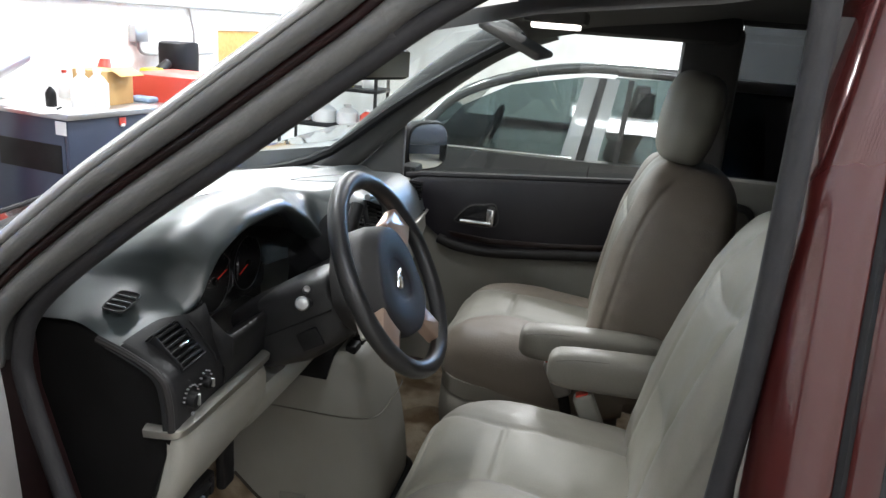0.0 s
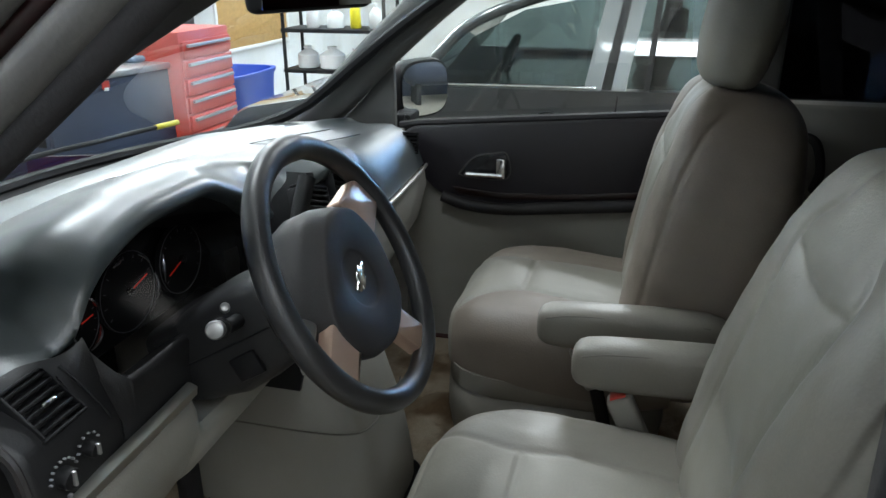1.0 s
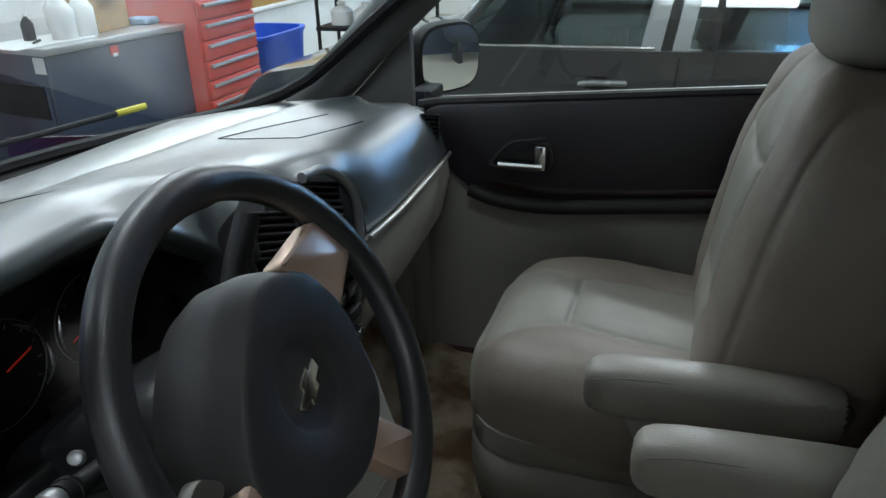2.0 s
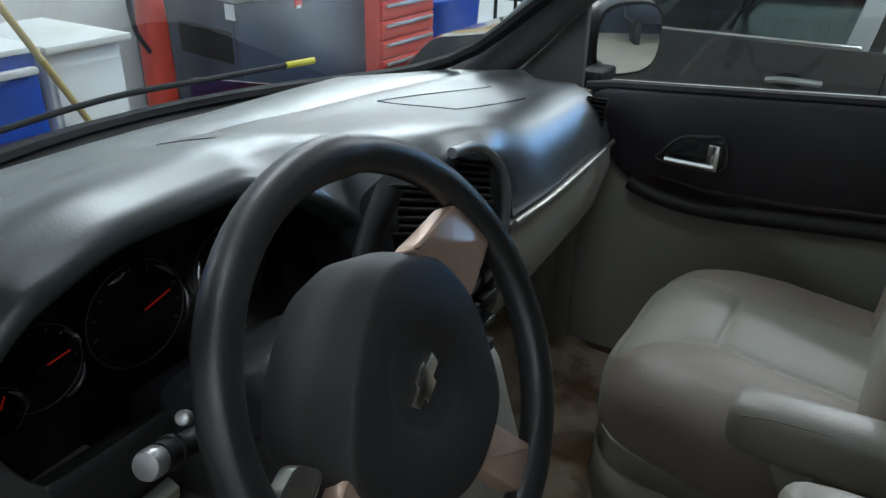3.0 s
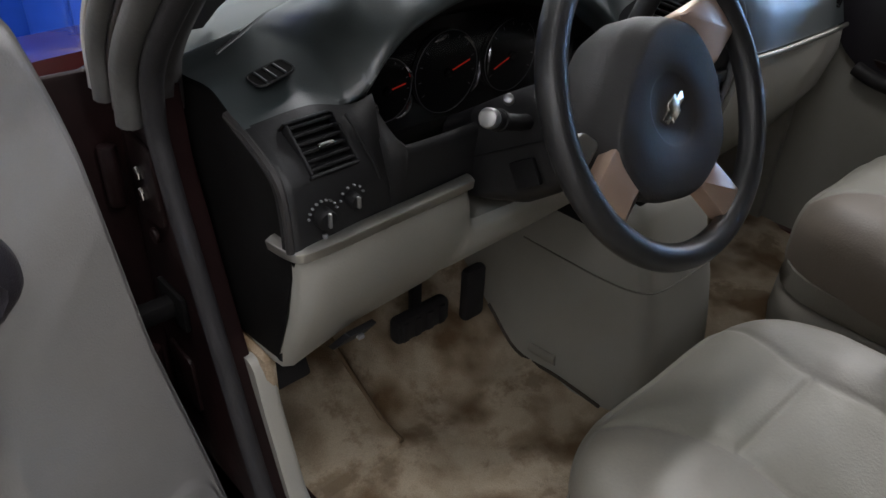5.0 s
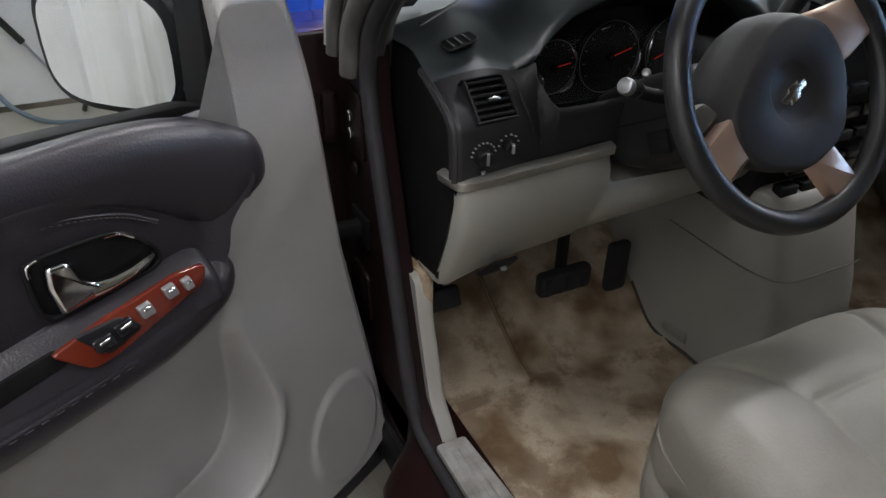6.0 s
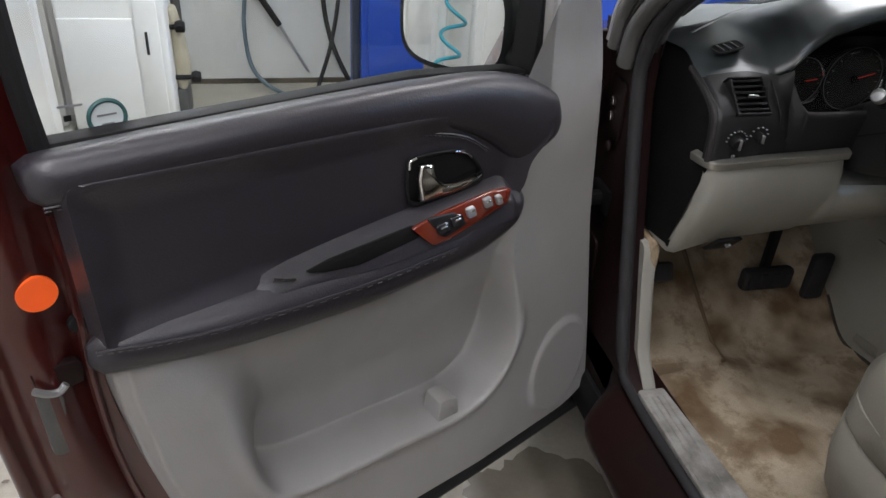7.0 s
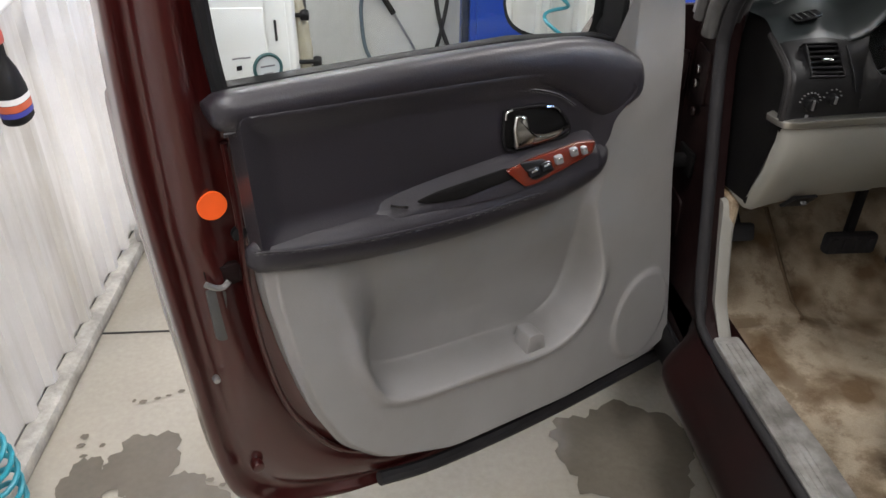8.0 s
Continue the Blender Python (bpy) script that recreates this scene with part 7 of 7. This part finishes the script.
# north wall: cork board, conduit and junction box
cbd = thing("cork_board", (5.9, 3.74, 1.14), "orange-brown cork board with white frame", "board")
part("panel", box((5.42, 3.745, 0.75), (6.9, 3.757, 1.42), 0.002), CORK, cbd)
part("board_frame", join(box((5.38, 3.735, 0.71), (5.42, 3.758, 1.46), 0.003), box((6.9, 3.735, 0.71), (6.94, 3.758, 1.46), 0.003), box((5.42, 3.735, 1.42), (6.9, 3.758, 1.46), 0.003), box((5.42, 3.735, 0.71), (6.9, 3.758, 0.75), 0.003)), WHITE, cbd)
jb = thing("junction_box", (4.06, 3.72, 1.36), "grey electrical junction box with conduit", "junction box")
part("case", box((4.02, 3.69, 1.31), (4.20, 3.757, 1.45), 0.006), STEEL, jb)
part("conduit", tube(spline([(4.10, 3.73, 1.31), (4.12, 3.73, 1.25), (4.2, 3.73, 1.21), (4.5, 3.73, 1.20), (5.3, 3.73, 1.20)], 5), 0.014, 8), STEEL, jb)
part("conduit", tube([(2.6, 3.735, 1.62), (7.5, 3.735, 1.62)], 0.014, 8), STEEL, jb)
part("conduit", tube([(4.9, 3.735, 1.62), (4.98, 3.735, 1.40), (4.98, 3.735, 1.2)], 0.012, 8), STEEL, jb)

# wire rack with bottles
rk = thing("wire_rack", (5.5, 2.5, 0), "black steel rack loaded with bottles and tubs", "rack")
for yy in (2.02, 3.02):
    for xx in (5.35, 5.75):
        part("post", tube([(xx, yy, 0), (xx, yy, 1.35)], 0.018, 8), BLACK, rk)
for zz in (0.18, 0.58, 0.95):
    part("shelf", box((5.33, 2.0, zz), (5.77, 3.04, zz + 0.035), 0.004), BLACK, rk)
for k, (yy, zz, hh, rr, m) in enumerate(((2.85, 0.615, 0.20, 0.10, WALLPAINT), (2.60, 0.615, 0.20, 0.12, WHITE), (2.35, 0.615, 0.19, 0.11, WHITE), (2.15, 0.615, 0.16, 0.07, TOOLRED), (2.35, 0.985, 0.26, 0.05, YELLOW), (2.78, 0.985, 0.28, 0.06, WHITE), (2.55, 0.985, 0.18, 0.08, WALLPAINT), (2.15, 0.985, 0.22, 0.06, WALLPAINT), (2.8, 0.215, 0.2, 0.1, WALLPAINT))):
    bottle(5.5, yy, zz, hh, rr, m, WHITE, "plastic tub or bottle on the black rack")

# ---- the sedan beside the van ----
sed = thing("sedan", (3.45, -0.4, 0), "dark grey sedan with silver door posts parked beside the van", "car")
SX0, SX1 = 2.62, 4.30
low = [(2.15, 0.30), (2.22, 0.55), (2.0, 0.78), (1.2, 0.92), (0.90, 0.95), (0.0, 0.955), (-1.4, 0.975), (-2.2, 0.97), (-2.4, 0.75), (-2.4, 0.35), (-2.0, 0.25), (1.8, 0.25)]
rings = []
for f, sc in ((0.0, 0.985), (0.03, 0.997), (0.12, 1.0), (0.88, 1.0), (0.97, 0.997), (1.0, 0.985)):
    x = SX0 + (SX1 - SX0) * f
    rings.append([(x + (0.05 * max(0, z - 0.6) if f < 0.5 else -0.05 * max(0, z - 0.6)), -0.1 + (y + 0.1) * sc, 0.5 + (z - 0.5) * sc) for y, z in rounded(low, 0.08, 4)])
part("body", loft(rings), GREYCAR, sed, "dark grey lower body", 45)
def inset(z):
    return 0.02 + 0.42 * max(0, z - 0.95) ** 1.15
green = [(0.92, 0.96), (0.66, 1.24), (0.30, 1.39), (0.0, 1.45), (-0.25, 1.465), (-0.8, 1.455), (-1.3, 1.38), (-1.95, 1.06), (-2.05, 0.97)]
roof_r = []
for side in np.linspace(0, 1, 9):
    row = []
    for y, z in green:
        i = inset(z)
        x = SX0 + 0.03 + i + (SX1 - SX0 - 0.06 - 2 * i) * side
        row.append((x, y, z + 0.03 * math.sin(math.pi * side) * (z - 0.95)))
    roof_r.append(row)
part("roof", loft([r[2:7] for r in roof_r], False, False), GREYCAR, sed, "dark roof panel", 45)
fws = part("windshield", loft([r[0:3] for r in roof_r], False, False), CARPANE, sed, "tinted windshield", 45)
part("rear_window", loft([r[6:9] for r in roof_r], False, False), CARPANE, sed, "tinted rear window", 45)
def side_pt(y, z, out=0.0):
    return (SX0 + 0.03 + inset(z) - out, y, z)
rail_pts = [side_pt(y, z, 0.012) for y, z in [(1.02, 0.955)] + green[:7]]
part("roof_rail", tube(spline(rail_pts, 6), 0.032, 10), GREYCAR, sed, "dark front pillar and roof rail")
part("rear_rail", tube(spline([side_pt(y, z, 0.012) for y, z in ((-0.25, 1.455), (-0.8, 1.445), (-1.3, 1.37), (-1.95, 1.05))], 6), 0.03, 10), GREYCAR, sed)
def slanted(name, y0, y1, w, mat, out, label=""):
    bm = loft([[side_pt(y0 + (y1 - y0) * t - w / 2, 0.95 + 0.46 * t, out), side_pt(y0 + (y1 - y0) * t + w / 2, 0.95 + 0.46 * t, out), side_pt(y0 + (y1 - y0) * t + w / 2, 0.95 + 0.46 * t, out - 0.03), side_pt(y0 + (y1 - y0) * t - w / 2, 0.95 + 0.46 * t, out - 0.03)] for t in np.linspace(0, 1, 6)])
    return part(name, bm, mat, sed, label, 40)
slanted("door_post", -0.03, -0.11, 0.085, SILVER, 0.02, "silver door post")
slanted("post_gap", -0.10, -0.175, 0.05, BLACK, 0.012)
slanted("door_post", -0.16, -0.23, 0.07, SILVER, 0.02, "silver door post")
slanted("rear_post", -0.30, -0.33, 0.03, BLACK, 0.016)
slanted("rear_post", -1.15, -1.10, 0.10, GREYCAR, 0.016)
def side_glass(pts):
    bm = bmesh.new()
    bm.faces.new([bm.verts.new(side_pt(y, z, -0.004)) for y, z in pts])
    g = part("side_window", bm, CARPANE, sed, "tinted side window")
side_glass([(0.80, 0.96), (0.62, 1.19), (0.35, 1.33), (-0.08, 1.41), (-0.03, 0.96)])
side_glass([(-0.20, 0.96), (-0.24, 1.42), (-0.8, 1.43), (-1.12, 1.38), (-1.15, 0.96)])
part("belt_trim", tube([side_pt(0.95, 0.955, 0.02), side_pt(-0.05, 0.962, 0.02)], 0.009, 8), CHROME, sed, "bright belt-line trim")
hd = part("door_handle", tube(spline([(2.60, 0.27, 0.80), (2.575, 0.22, 0.812), (2.575, 0.12, 0.815), (2.60, 0.06, 0.81)], 4), 0.014, 8), SILVER, sed, "silver door handle")
part("handle_cup", loft([oval((2.612 - d, 0.19, 0.805), (0, 1, 0), (0, 0, 1), a, a * 0.55, 2, 18) for d, a in ((0.0, 0.065), (0.006, 0.06))]), BLACK, sed)
for dy in (0.95, -0.14, -1.2):
    part("door_gap", tube([(2.618, dy, 0.35), (2.612, dy, 0.6), (2.625, dy - 0.02, 0.93)], 0.004, 6), BLACK, sed)
part("far_door_trim", box((4.10, -1.2, 0.55), (4.22, 0.8, 0.99), 0.02), BLACK, sed)
part("rear_bench", box((2.85, -1.35, 0.5), (4.10, -1.15, 1.16), 0.05), BLACK, sed)
part("cabin_floor", box((2.70, -1.2, 0.30), (4.2, 0.9, 0.36), 0), BLACK, sed)
part("cabin_dash", box((2.75, 0.55, 0.80), (4.15, 0.95, 1.0), 0.04), BLACK, sed)
part("cabin_wheel", tube([(3.0 + 0.17 * math.cos(t), 0.48 - 0.06 * math.sin(t), 1.02 + 0.16 * math.sin(t)) for t in np.linspace(0, 2 * math.pi, 33)[:-1]], 0.014, 8, True), BLACK, sed, "black steering wheel")
for sx in (3.03, 3.85):
    part("cabin_seat", loft([oval((sx, y, z), (1, 0, 0), (0, 1, 0), a, b, 3, 16) for y, z, a, b in ((-0.25, 0.7, 0.24, 0.10), (-0.32, 1.0, 0.23, 0.09), (-0.40, 1.18, 0.17, 0.07), (-0.42, 1.22, 0.12, 0.06), (-0.43, 1.33, 0.12, 0.05))]), BLACK, sed, "", 50)
for wx in (2.72, 4.20):
    for wy in (1.35, -1.4):
        ty = part("tyre", tube([(wx, wy + 0.23 * math.cos(t), 0.315 + 0.23 * math.sin(t)) for t in np.linspace(0, 2 * math.pi, 33)[:-1]], 0.085, 12, True), RUBBER, sed, "black tyre")
        part("rim", cylinder((wx - 0.06, wy, 0.315), (wx + 0.06, wy, 0.315), 0.18, 24, bevel=0.01), STEEL, ty)

# passenger side behind the van: guessed things, placed for colours in the outside mirror
shelf_ = cabinet("storage_cabinet", (1.2, -6.9, 0), (4.6, -6.4, 1.7), NAVY, "dark blue storage cabinet at the back wall", "cabinet", 0)
comp = thing("air_compressor", (2.7, -5.9, 0), "dark air compressor with a yellow motor on the workshop floor", "compressor")
part("tank", loft([oval((x, -5.9, 0.42), (0, 1, 0), (0, 0, 1), r, r, 2, 20) for x, r in ((2.25, 0.06), (2.28, 0.17), (2.36, 0.22), (3.04, 0.22), (3.12, 0.17), (3.15, 0.06))]), NAVY, comp, "", 50)
part("motor", cylinder((2.45, -5.9, 0.85), (2.75, -5.9, 0.85), 0.12, 20, bevel=0.02), YELLOW, comp)
part("pump", box((2.8, -6.02, 0.62), (3.05, -5.78, 1.0), 0.02), BLACK, comp)
for lx in (2.4, 3.0):
    part("leg", box((lx - 0.03, -6.05, 0), (lx + 0.03, -5.75, 0.24), 0.006), BLACK, comp)
part("mount", box((2.4, -6.0, 0.62), (3.1, -5.8, 0.70), 0.006), BLACK, comp)

# broom handle and a can by the blue cabinet
br_ = thing("broom_handle", (1.11, 2.2, 0), "yellow wooden broom handle leaning at the cabinets", "broom")
part("stick", tube([(1.113, 2.2, 0.0), (0.440, 2.2, 1.304)], 0.012, 10), material("yellow_wood", (0.55, 0.42, 0.16), 0.6), br_)
part("brush", moved(box((-0.16, -0.03, 0), (0.16, 0.03, 0.06), 0.01), pose(1.113, 2.2, 0.0)), BLACK, br_, "black brush head")
cn = thing("spray_can", (0.380, 2.324, 1.02), "red and white can on the blue cabinet", "can")
part("can", cylinder((0.380, 2.324, 1.02), (0.380, 2.324, 1.15), 0.045, 20, bevel=0.004), WHITE, cn)
part("label_band", cylinder((0.380, 2.324, 1.05), (0.380, 2.324, 1.11), 0.0456, 20), TOOLRED, cn)
